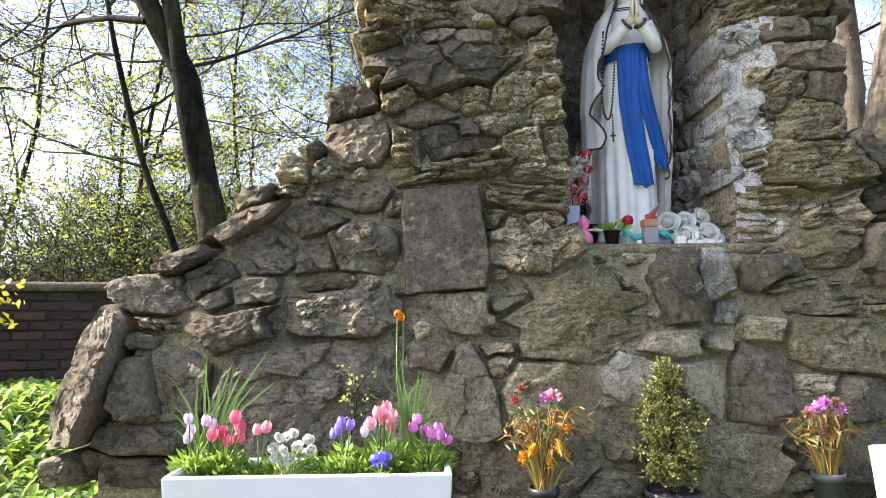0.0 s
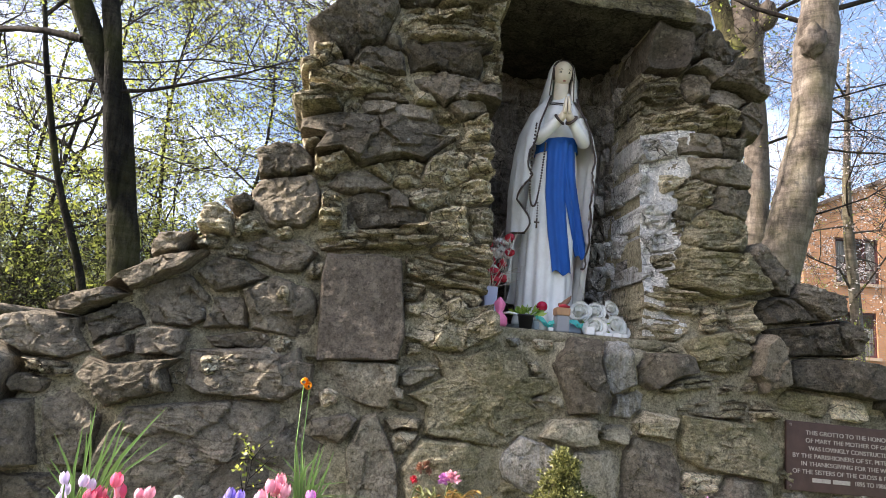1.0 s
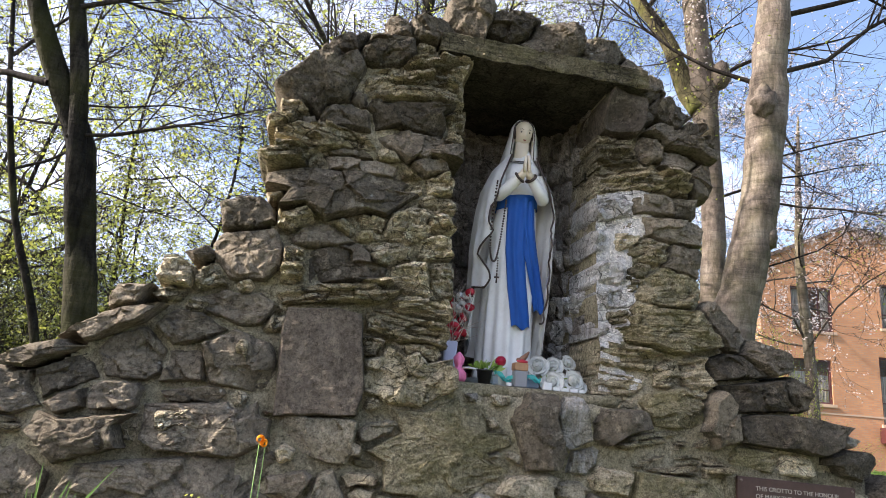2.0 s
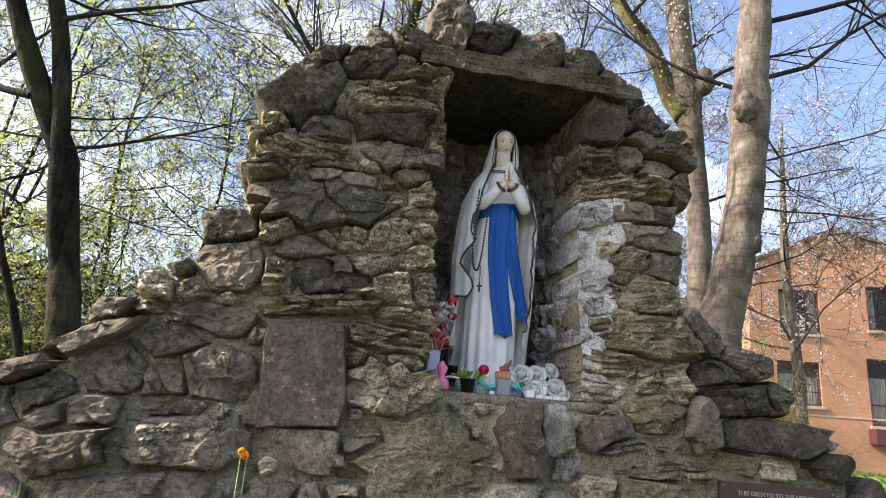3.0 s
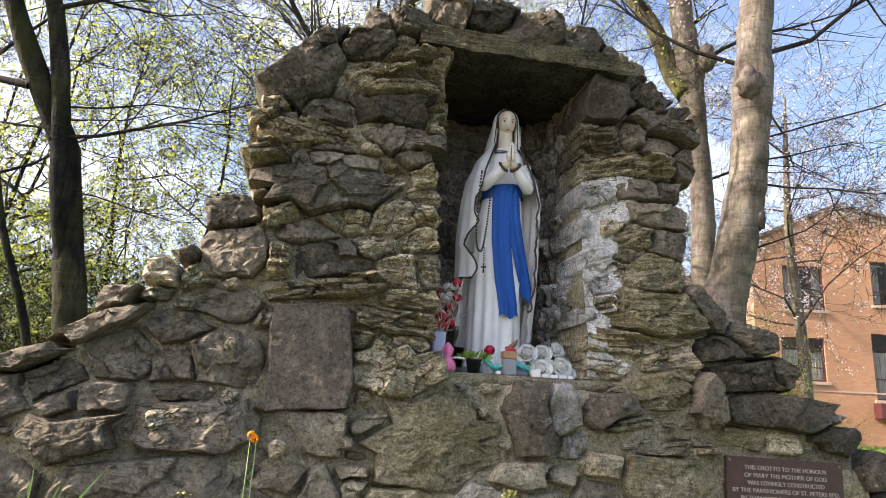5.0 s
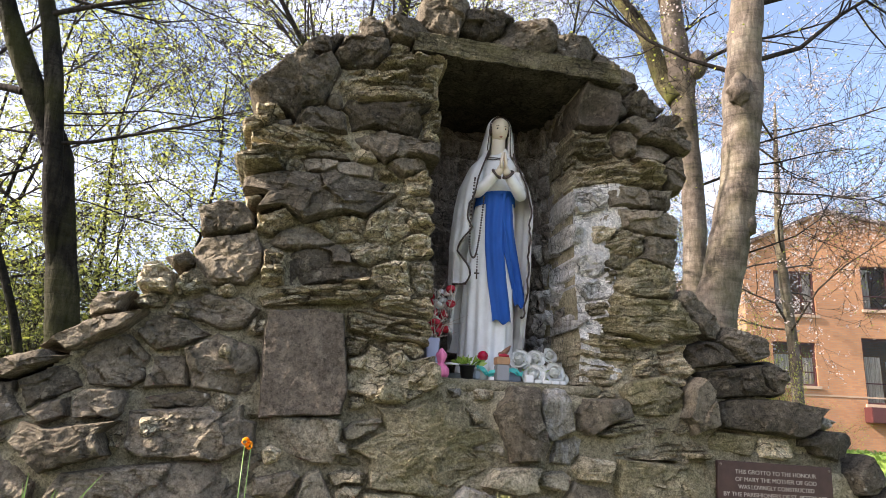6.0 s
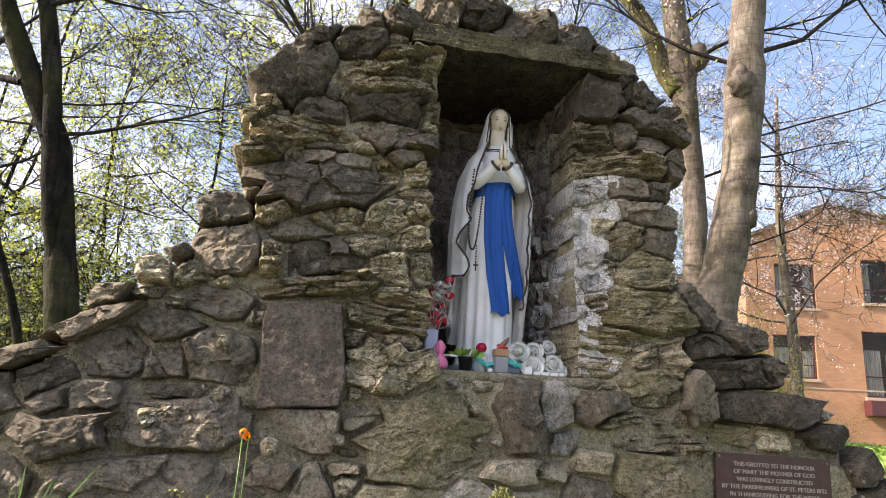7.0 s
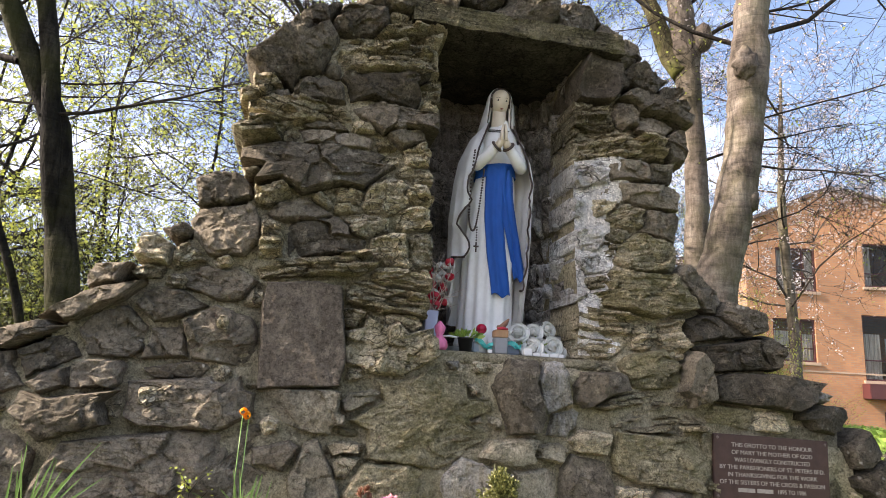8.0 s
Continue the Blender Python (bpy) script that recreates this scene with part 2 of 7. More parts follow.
BARK_TWIG = bark_material("bark_twig", (0.016, 0.014, 0.012), (0.042, 0.035, 0.029), (0.080, 0.068, 0.056))
LEAF_SPRING = leaf_material("leaf_spring", (0.18, 0.23, 0.035), (0.46, 0.48, 0.10), 0.55)
LEAF_HEDGE = leaf_material("leaf_hedge", (0.030, 0.042, 0.012), (0.11, 0.125, 0.035), 0.3, 0.75)
LEAF_GROUND = leaf_material("leaf_ground", (0.10, 0.21, 0.03), (0.36, 0.50, 0.11), 0.45, 0.3)
BLOSSOM = leaf_material("blossom", (0.60, 0.50, 0.48), (0.82, 0.74, 0.70), 0.4)

# ---------------------------------------------------------------- geometry helpers


class Geo:
    """Vertices, faces and a material number a face, gathered for one mesh."""

    def __init__(self):
        self.v, self.f, self.m = [], [], []

    def add(self, verts, faces, mat=0):
        o = len(self.v)
        self.v.extend(verts)
        self.f.extend([tuple(i + o for i in f) for f in faces])
        self.m.extend([mat] * len(faces))

    def rings(self, rings, mat=0, closed=True, cap=(False, False)):
        n = len(rings[0])
        verts = [p for r in rings for p in r]
        faces = []
        for a in range(len(rings) - 1):
            for b in range(n if closed else n - 1):
                c = (b + 1) % n
                faces.append((a * n + b, a * n + c, (a + 1) * n + c, (a + 1) * n + b))
        if cap[0]:
            faces.append(tuple(range(n - 1, -1, -1)))
        if cap[1]:
            faces.append(tuple(range((len(rings) - 1) * n, len(rings) * n)))
        self.add(verts, faces, mat)

    def tube(self, pts, radii, sides=6, mat=0, rough=0.0, cap=True):
        pts = [Vector(p) for p in pts]
        if isinstance(radii, (int, float)):
            radii = [radii] * len(pts)
        rings = []
        ref = Vector((0.31, 0.52, 0.79))
        for i, p in enumerate(pts):
            d = (pts[min(i + 1, len(pts) - 1)] - pts[max(i - 1, 0)]).normalized()
            a = d.cross(ref)
            if a.length < 0.15:
                a = d.cross(Vector((1, 0, 0)))
            a.normalize()
            b = d.cross(a)
            ring = []
            for s in range(sides):
                t = 2 * math.pi * s / sides
                q = math.cos(t) * a + math.sin(t) * b
                r = radii[i]
                if rough:
                    r *= 1 + rough * noise.noise((p + q * r) * 5.0)
                ring.append(tuple(p + q * r))
            rings.append(ring)
        self.rings(rings, mat, True, (cap, cap))

    def ball(self, c, r, mat=0, n=10, m=7, lump=0.0):
        if isinstance(r, (int, float)):
            r = (r, r, r)
        rings = []
        for j in range(m + 1):
            ph = math.pi * (j + 0.02) / (m + 0.04)
            ring = []
            for i in range(n):
                th = 2 * math.pi * i / n
                q = Vector((math.sin(ph) * math.cos(th), math.sin(ph) * math.sin(th), -math.cos(ph)))
                s = 1 + (lump * noise.noise((Vector(c) + Vector((q.x * r[0], q.y * r[1], q.z * r[2]))) * 2.5 / max(r)) if lump else 0)
                ring.append((c[0] + q.x * r[0] * s, c[1] + q.y * r[1] * s, c[2] + q.z * r[2] * s))
            rings.append(ring)
        self.rings(rings, mat, True, (True, True))

    def box(self, lo, hi, mat=0, bevel=0.0):
        bm = bmesh.new()
        bmesh.ops.create_cube(bm, size=1)
        for v in bm.verts:
            v.co = Vector([(lo[i] + hi[i]) / 2 + v.co[i] * (hi[i] - lo[i]) for i in range(3)])
        if bevel:
            bmesh.ops.bevel(bm, geom=list(bm.edges), offset=bevel, segments=2, affect="EDGES")
        bm.verts.index_update()
        self.add([tuple(v.co) for v in bm.verts], [tuple(v.index for v in f.verts) for f in bm.faces], mat)
        bm.free()

    def moved(self, m):
        self.v = [tuple(m @ Vector(p)) for p in self.v]
        return self

    def mesh(self, name, mats, smooth=True):
        me = bpy.data.meshes.new(name)
        me.from_pydata([tuple(p) for p in self.v], [], self.f)
        for k in mats if isinstance(mats, (list, tuple)) else [mats]:
            me.materials.append(k)
        me.polygons.foreach_set("material_index", self.m)
        me.polygons.foreach_set("use_smooth", [smooth] * len(self.f))
        me.update()
        return me


def part(name, geo, mats, parent=None, label="", smooth=True):
    ob = new(name, geo.mesh(name, mats, smooth) if isinstance(geo, Geo) else geo)
    if parent is not None:
        ob.parent = parent
    if label:
        ob["label"] = label
    return ob


def thing(name, label, category, group="", at=None):
    ob = new(name)
    ob.empty_display_size = 0.1
    if at is not None:
        ob.matrix_world = at
    return tagged(ob, label, category, group)


def smoothstep(a, b, x):
    t = min(1.0, max(0.0, (x - a) / (b - a)))
    return t * t * (3 - 2 * t)


def fbm(p, octaves=3):
    return noise.fractal(p, 0.9, 2.1, octaves)


# ---------------------------------------------------------------- ground


def ground_height(x, y):
    """Level before the grotto, a bank rising behind it to the old brick wall, a fall towards the house."""
    z = 0.26
    z += 0.42 * smoothstep(-2.3, -3.7, x) * smoothstep(-0.8, 1.6, y)
    z += 0.30 * smoothstep(1.2, 3.0, y) * smoothstep(1.5, -1.0, x) * smoothstep(-3.2, -2.2, x)
    z += 0.78 * smoothstep(1.9, 4.2, x) * smoothstep(-1.0, 2.2, y)
    z -= 0.7 * smoothstep(9.0, 16.0, x)
    return z + 0.03 * noise.noise(Vector((x * 1.3, y * 1.3, 0)))


def build_ground():
    g = Geo()
    xs = sorted(set([-400, -150, -60, -30, -18] + [round(-12 + 0.4 * i, 2) for i in range(85)] + [24, 28, 36, 60, 150, 400]))
    ys = sorted(set([-400, -150, -60, -25, -12] + [round(-7 + 0.4 * i, 2) for i in range(80)] + [27, 30, 36, 60, 150, 400]))
    verts = [(x, y, ground_height(x, y)) for y in ys for x in xs]
    n = len(xs)
    faces = [(j * n + i, j * n + i + 1, (j + 1) * n + i + 1, (j + 1) * n + i) for j in range(len(ys) - 1) for i in range(n - 1)]
    g.add(verts, faces)
    k = Mat("soil_and_grass", 0.95)
    soil = k.ramp(k.noise(9, 8, 0.7), [(0.3, (0.035, 0.028, 0.02)), (0.7, (0.11, 0.085, 0.06))])
    grass = k.ramp(k.noise(14, 8, 0.75), [(0.3, (0.03, 0.055, 0.012)), (0.7, (0.11, 0.16, 0.04))])
    k.base(k.mix(k.ramp(k.noise(0.7, 5, 0.6), [(0.42, 0.0), (0.58, 1.0)]), soil, grass))
    k.bump(k.noise(22, 8, 0.7), 0.9, 0.03)
    return tagged(part("ground", g, k.m), "dark soil with thin grass and leaf litter", "ground", kind="structure")


build_ground()

# ---------------------------------------------------------------- grotto wall
# plan: x along the wall, y into it, z up; the opening of the niche
NX0, NX1, NZ0, NZ1 = -0.35, 0.47, 1.445, 3.07
NCX = 0.5 * (NX0 + NX1)
OUTLINE = [(-2.40, 0.05), (-2.33, 0.6), (-2.22, 1.0), (-2.18, 1.16), (-2.0, 1.33), (-1.75, 1.58), (-1.58, 1.70), (-1.40, 1.93),
           (-1.20, 2.08), (-1.06, 2.2), (-1.11, 2.45), (-1.07, 2.68), (-0.91, 2.96), (-0.6, 3.10), (-0.3, 3.24), (0.5, 3.20),
           (0.66, 3.02), (0.98, 2.76), (0.93, 2.2), (0.95, 1.86), (1.18, 1.76), (1.35, 1.55), (1.66, 1.27), (1.86, 1.08),
           (1.98, 0.8), (2.0, 0.05)]


def inside(x, z, poly=OUTLINE):
    hit = False
    for i in range(len(poly)):
        (x1, z1), (x2, z2) = poly[i - 1], poly[i]
        if (z1 > z) != (z2 > z) and x < (x2 - x1) * (z - z1) / (z2 - z1) + x1:
            hit = not hit
    return hit


def front(x, z):
    """Depth of the wall's face: battered foot, piers leaning back a little on the right."""
    y = -0.06 * smoothstep(1.5, 0.5, z) + 0.02
    y += 0.10 * smoothstep(0.25, 0.6, x) * smoothstep(1.3, 2.4, z)
    y += 0.11 * smoothstep(0.70, 0.46, x) * smoothstep(-0.2, 0.1, x) * smoothstep(1.36, 1.5, z) * smoothstep(3.06, 2.9, z)
    y += 0.06 * smoothstep(-1.1, -1.5, x) * smoothstep(0.9, 1.8, z)
    return y


ROCKS = []


def rock(x, z, w, h, tilt, out, kind):
    if x < -1.12:
        w, h = w * 1.16, h * 1.20
    if kind == "W" and z > 1.45 and x < 1:
        out *= 0.55
    elif kind == "W":
        kind = "V"
    if z < 1.42:
        out += 0.022 if x > -1.1 else 0.012
    if x < -1.1:
        out *= 1.25
    # kinds turn darker high up and at the right end, greyer low in the middle
    ROCKS.append((x, z, w * 0.5, h * 0.5, radians(tilt), out, "T" if kind == "D" and (z > 2.5 or x > 1.12) else "D" if kind == "P" and z > 2.4 else "G" if kind in "DP" and z < 1.22 and -0.95 < x < 0.35 else kind))


# stones that can be told apart: place, width, height, tilt, how far it stands out, kind
rock(-1.05, 2.81, 0.42, 0.24, 42, .10, "D")
rock(-0.95, 3.02, 0.24, 0.11, 33, .06, "D")
rock(-0.76, 3.02, 0.30, 0.16, 8, .07, "D")
rock(-0.70, 3.16, 0.14, 0.16, 12, .05, "D")
rock(-0.54, 3.20, 0.33, 0.13, 12, .06, "D")
rock(-0.34, 3.34, 0.24, 0.25, 12, .07, "D")
rock(-0.61, 2.87, 0.49, 0.18, 8, .08, "L")
rock(-0.55, 3.01, 0.33, 0.10, 16, .05, "L")
rock(-0.91, 2.64, 0.26, 0.16, 1, .05, "D")
rock(-0.62, 2.69, 0.40, 0.16, 5, .05, "D")
rock(-1.15, 2.64, 0.16, 0.10, 16, .06, "L")
rock(-1.20, 2.56, 0.16, 0.07, 19, .08, "L")
rock(-1.09, 2.58, 0.11, 0.09, 10, .04, "P")
rock(-0.98, 2.52, 0.47, 0.12, -1, .07, "L")
rock(-0.58, 2.55, 0.39, 0.15, -17, .07, "P")
rock(-1.15, 2.38, 0.23, 0.10, 13, .11, "L")
rock(-0.87, 2.46, 0.25, 0.06, 5, .04, "P")
rock(-1.03, 2.38, 0.13, 0.08, 9, .03, "P")
rock(-0.82, 2.39, 0.40, 0.10, 0, .04, "D")
rock(-0.48, 2.46, 0.20, 0.13, -7, .05, "P")
rock(-0.91, 2.26, 0.60, 0.21, 4, .11, "D")
rock(-0.56, 2.33, 0.12, 0.06, 8, .03, "P")
rock(-0.44, 2.38, 0.13, 0.17, 3, .05, "P")
rock(-0.45, 2.27, 0.18, 0.09, 8, .04, "P")
rock(-1.08, 2.10, 0.20, 0.12, 27, .10, "L")
rock(-0.96, 2.04, 0.27, 0.11, 7, .05, "D")
rock(-0.85, 2.11, 0.12, 0.14, -29, .05, "P")
rock(-0.74, 2.14, 0.16, 0.11, 7, .03, "P")
rock(-0.57, 2.16, 0.21, 0.18, 13, .05, "P")
rock(-0.42, 2.17, 0.14, 0.10, 8, .06, "L")
rock(-0.43, 2.05, 0.17, 0.12, 7, .05, "P")
rock(-0.66, 1.99, 0.21, 0.12, 17, .05, "P")
rock(-1.06, 1.88, 0.11, 0.22, 6, .10, "L")
rock(-0.85, 1.91, 0.36, 0.15, 10, .05, "D")
rock(-0.84, 1.78, 0.60, 0.09, 9, .12, "L")
rock(-0.52, 1.88, 0.21, 0.15, 6, .06, "P")
rock(-0.39, 1.91, 0.12, 0.17, 6, .05, "P")
rock(-0.48, 1.76, 0.29, 0.09, -4, .06, "L")
rock(-0.54, 1.66, 0.41, 0.12, -6, .09, "L")
rock(-0.885, 1.482, 0.348, 0.445, 3, .09, "S")
rock(-0.67, 1.56, 0.14, 0.13, 5, .04, "P")
rock(-0.45, 1.56, 0.20, 0.11, -3, .05, "P")
rock(-0.64, 1.32, 0.11, 0.10, -6, .04, "P")
rock(-0.50, 1.42, 0.45, 0.24, -13, .10, "R")
rock(-0.86, 1.16, 0.41, 0.19, -3, .06, "D")
rock(-0.60, 1.21, 0.32, 0.11, 17, .05, "D")
rock(-0.30, 1.16, 0.62, 0.39, 15, .08, "M")
rock(-0.66, 1.00, 0.26, 0.09, 3, .05, "R")
rock(-0.20, 1.38, 0.12, 0.08, 4, .03, "W")
rock(-0.06, 1.38, 0.16, 0.09, -1, .03, "P")
rock(0.10, 1.25, 0.28, 0.33, 17, .12, "D")
rock(0.26, 1.28, 0.21, 0.26, 3, .08, "W")
rock(0.00, 1.14, 0.17, 0.10, -11, .05, "D")
rock(-0.10, 1.28, 0.12, 0.16, 23, .03, "P")
rock(0.52, 1.33, 0.34, 0.13, 13, .13, "D")
rock(0.31, 1.16, 0.18, 0.16, 3, .04, "W")
rock(0.67, 1.27, 0.36, 0.11, 10, .06, "L")
rock(0.60, 1.18, 0.37, 0.08, 8, .07, "L")
rock(0.79, 1.16, 0.36, 0.09, 3, .05, "L")
rock(0.55, 2.97, 0.23, 0.21, -9, .10, "S")
rock(0.82, 3.03, 0.32, 0.15, -20, .06, "D")
rock(0.70, 3.13, 0.19, 0.20, -28, .05, "D")
rock(0.89, 2.85, 0.40, 0.13, -11, .11, "D")
rock(0.51, 2.72, 0.31, 0.13, 5, .08, "L")
rock(0.72, 2.79, 0.15, 0.17, 5, .06, "P")
rock(0.89, 2.75, 0.25, 0.15, 1, .05, "P")
rock(0.67, 2.60, 0.57, 0.14, 3, .10, "L")
rock(1.00, 2.65, 0.14, 0.21, 8, .06, "P")
rock(0.53, 2.46, 0.22, 0.14, 17, .09, "W")
rock(0.73, 2.48, 0.29, 0.14, -2, .06, "P")
rock(0.90, 2.48, 0.18, 0.15, -1, .05, "P")
rock(0.85, 2.34, 0.32, 0.15, -2, .07, "D")
rock(0.45, 2.25, 0.17, 0.11, 13, .07, "W")
rock(0.61, 2.25, 0.14, 0.11, 2, .07, "P")
rock(0.70, 2.22, 0.26, 0.15, 12, .06, "P")
rock(0.91, 2.19, 0.20, 0.19, -8, .06, "D")
rock(0.52, 2.08, 0.16, 0.13, 14, .11, "W")
rock(0.54, 1.93, 0.14, 0.16, 11, .10, "W")
rock(0.81, 2.00, 0.33, 0.20, 6, .08, "M")
rock(0.77, 1.81, 0.56, 0.21, 0, .11, "M")
rock(0.56, 1.85, 0.18, 0.15, -14, .08, "P")
rock(0.55, 1.65, 0.38, 0.16, -9, .09, "L")
rock(0.47, 1.78, 0.12, 0.12, 6, .08, "W")
rock(0.78, 1.59, 0.16, 0.18, 22, .04, "P")
rock(0.92, 1.58, 0.16, 0.25, 9, .06, "P")
rock(0.52, 1.50, 0.27, 0.09, -1, .05, "P")
rock(0.79, 1.42, 0.34, 0.19, 20, .09, "M")
rock(1.02, 1.40, 0.17, 0.29, -1, .13, "D")
rock(1.08, 1.84, 0.31, 0.15, -40, .07, "D")
rock(1.15, 1.64, 0.38, 0.16, -0, .09, "D")
rock(1.30, 1.70, 0.28, 0.17, -15, .10, "D")
rock(1.23, 1.52, 0.42, 0.19, 4, .11, "D")
rock(1.43, 1.55, 0.19, 0.17, -29, .10, "D")
rock(1.40, 1.36, 0.63, 0.16, -4, .14, "D")
rock(1.69, 1.34, 0.13, 0.13, -34, .10, "W")
rock(1.70, 1.26, 0.33, 0.13, -9, .10, "D")
rock(1.18, 1.23, 0.28, 0.12, 3, .05, "M")
rock(1.40, 1.22, 0.22, 0.10, 3, .05, "P")
rock(0.98, 1.17, 0.17, 0.15, 3, .05, "L")
rock(-0.14, 3.31, 0.35, 0.15, 5, .06, "D")
rock(0.11, 3.29, 0.35, 0.16, 3, .07, "D")
rock(0.42, 3.28, 0.30, 0.16, 3, .06, "D")
rock(0.59, 3.23, 0.19, 0.15, -28, .05, "D")
rock(-1.28, 2.09, 0.21, 0.15, 20, .07, "D")
rock(-1.26, 1.92, 0.25, 0.17, 12, .06, "D")
rock(-1.18, 2.20, 0.13, 0.08, 8, .05, "P")
rock(-1.46, 1.88, 0.14, 0.07, 22, .08, "D")
rock(-1.54, 1.79, 0.14, 0.13, 6, .12, "P")
rock(-1.42, 1.78, 0.14, 0.11, 26, .10, "P")
rock(-1.70, 1.65, 0.16, 0.12, 11, .10, "D")
rock(-1.57, 1.69, 0.16, 0.08, 21, .07, "P")
rock(-1.76, 1.55, 0.44, 0.085, 34, .12, "D")
rock(-1.98, 1.40, 0.34, 0.08, 28, .11, "D")
rock(-1.26, 1.76, 0.10, 0.07, 15, .06, "P")
rock(-1.28, 1.67, 0.33, 0.11, 6, .04, "D")
rock(-1.45, 1.57, 0.22, 0.14, 21, .07, "D")
rock(-1.65, 1.43, 0.24, 0.16, 0, .05, "D")
rock(-1.89, 1.32, 0.22, 0.14, 13, .05, "D")
rock(-1.44, 1.39, 0.18, 0.17, 5, .03, "D")
rock(-1.22, 1.43, 0.29, 0.17, 0, .07, "D")
rock(-1.39, 1.28, 0.27, 0.09, 4, .04, "D")
rock(-1.20, 1.28, 0.09, 0.09, 4, .04, "P")
rock(-1.84, 1.22, 0.15, 0.13, 17, .09, "D")
rock(-1.68, 1.24, 0.20, 0.12, 1, .09, "D")
rock(-1.76, 1.09, 0.37, 0.17, 12, .13, "D")
rock(-1.60, 1.12, 0.10, 0.13, 4, .05, "R")
rock(-1.30, 1.14, 0.45, 0.21, -2, .08, "D")
rock(-2.14, 1.24, 0.28, 0.16, 10, .06, "D")
rock(-2.34, 0.90, 0.14, 0.57, -21, .13, "D")
rock(-2.11, 1.12, 0.27, 0.07, -9, .06, "L")
rock(-2.15, 1.05, 0.20, 0.09, -4, .05, "D")
rock(-2.14, 0.85, 0.17, 0.28, 7, .09, "D")
rock(-1.97, 0.90, 0.22, 0.28, -6, .06, "D")
rock(-2.04, 0.65, 0.49, 0.15, 2, .05, "D")
rock(-2.16, 0.55, 0.54, 0.11, -1, .03, "D")
rock(-2.44, 0.54, 0.16, 0.13, -1, .05, "D")
rock(-1.36, 0.80, 0.67, 0.43, 5, .07, "D")
rock(-1.24, 0.56, 0.71, 0.14, -1, .05, "D")
rock(-0.97, 0.96, 0.28, 0.16, -1, .05, "D")
rock(-0.78, 0.81, 0.23, 0.40, 7, .05, "P")
rock(-0.66, 0.94, 0.17, 0.20, -11, .05, "R")
rock(-0.47, 0.82, 0.39, 0.31, 5, .05, "M")
rock(-0.09, 0.88, 0.30, 0.23, -20, .06, "W")
rock(-0.10, 1.14, 0.21, 0.08, 13, .05, "D")
rock(0.05, 1.02, 0.33, 0.15, 3, .10, "P")
rock(0.26, 1.02, 0.21, 0.10, -4, .06, "D")
rock(0.46, 1.07, 0.23, 0.14, -1, .08, "P")
rock(0.20, 0.82, 0.23, 0.29, -1, .04, "P")
rock(0.42, 0.82, 0.24, 0.39, -12, .06, "D")
rock(0.81, 1.00, 0.50, 0.20, -3, .07, "M")
rock(0.67, 0.84, 0.26, 0.11, -1, .04, "P")
rock(0.85, 0.77, 0.30, 0.21, -1, .05, "D")
rock(0.21, 0.53, 0.63, 0.26, -1, .05, "D")
rock(-0.43, 0.54, 0.36, 0.23, -1, .05, "D")
rock(0.80, 0.55, 0.41, 0.23, -1, .03, "D")
rock(-0.14, 0.63, 0.24, 0.21, -0, .03, "D")
rock(-0.17, 0.45, 0.38, 0.14, -1, .03, "D")
rock(-0.63, 0.50, 0.26, 0.28, -1, .02, "D")
rock(1.92, 1.08, 0.17, 0.20, -46, .10, "D")
rock(1.96, 0.96, 0.17, 0.21, -58, .12, "D")
rock(-0.99, 2.93, 0.15, 0.10, 42, .05, "D")
rock(0.66, 2.99, 0.16, 0.15, -23, .05, "D")
rock(0.97, 2.94, 0.17, 0.15, -14, .05, "D")
rock(1.04, 2.89, 0.14, 0.12, -18, .03, "D")


def fill_rocks():
    """Small packing stones wherever the face is still open."""
    rng = random.Random(7)
    kinds = "PLPLDRM"
    for _ in range(9000):
        x, z = rng.uniform(-2.45, 2.0), rng.uniform(0.15, 3.25)
        if not inside(x, z) or (NX0 - 0.03 < x < NX1 + 0.03 and z > NZ0 - 0.06) or (1.08 < x < 1.80 and 0.78 < z < 1.19):
            continue
        w, h = rng.uniform(0.05, 0.12), rng.uniform(0.03, 0.07)
        if x < -1.1 and rng.random() < 0.985:
            continue
        ok = True
        for (rx, rz, rw, rh, ra, ro, rk) in ROCKS:
            dx, dz = x - rx, z - rz
            if abs(dx) > rw + rh + 0.2 or abs(dz) > rw + rh + 0.2:
                continue
            c, s = math.cos(ra), math.sin(ra)
            if abs((c * dx + s * dz) / (rw + w * 0.42)) ** 3 + abs((c * dz - s * dx) / (rh + h * 0.42)) ** 3 < 1:
                ok = False
                break
        if ok:
            low = z < 1.3 and x > -0.3
            ROCKS.append((x, z, w, h, radians(rng.uniform(-14, 14)), rng.uniform(0.015, 0.04), rng.choice("PRMG" if low else kinds)))


fill_rocks()
RX = np.array([r[:5] for r in ROCKS])
ROUT = np.array([r[5] for r in ROCKS])


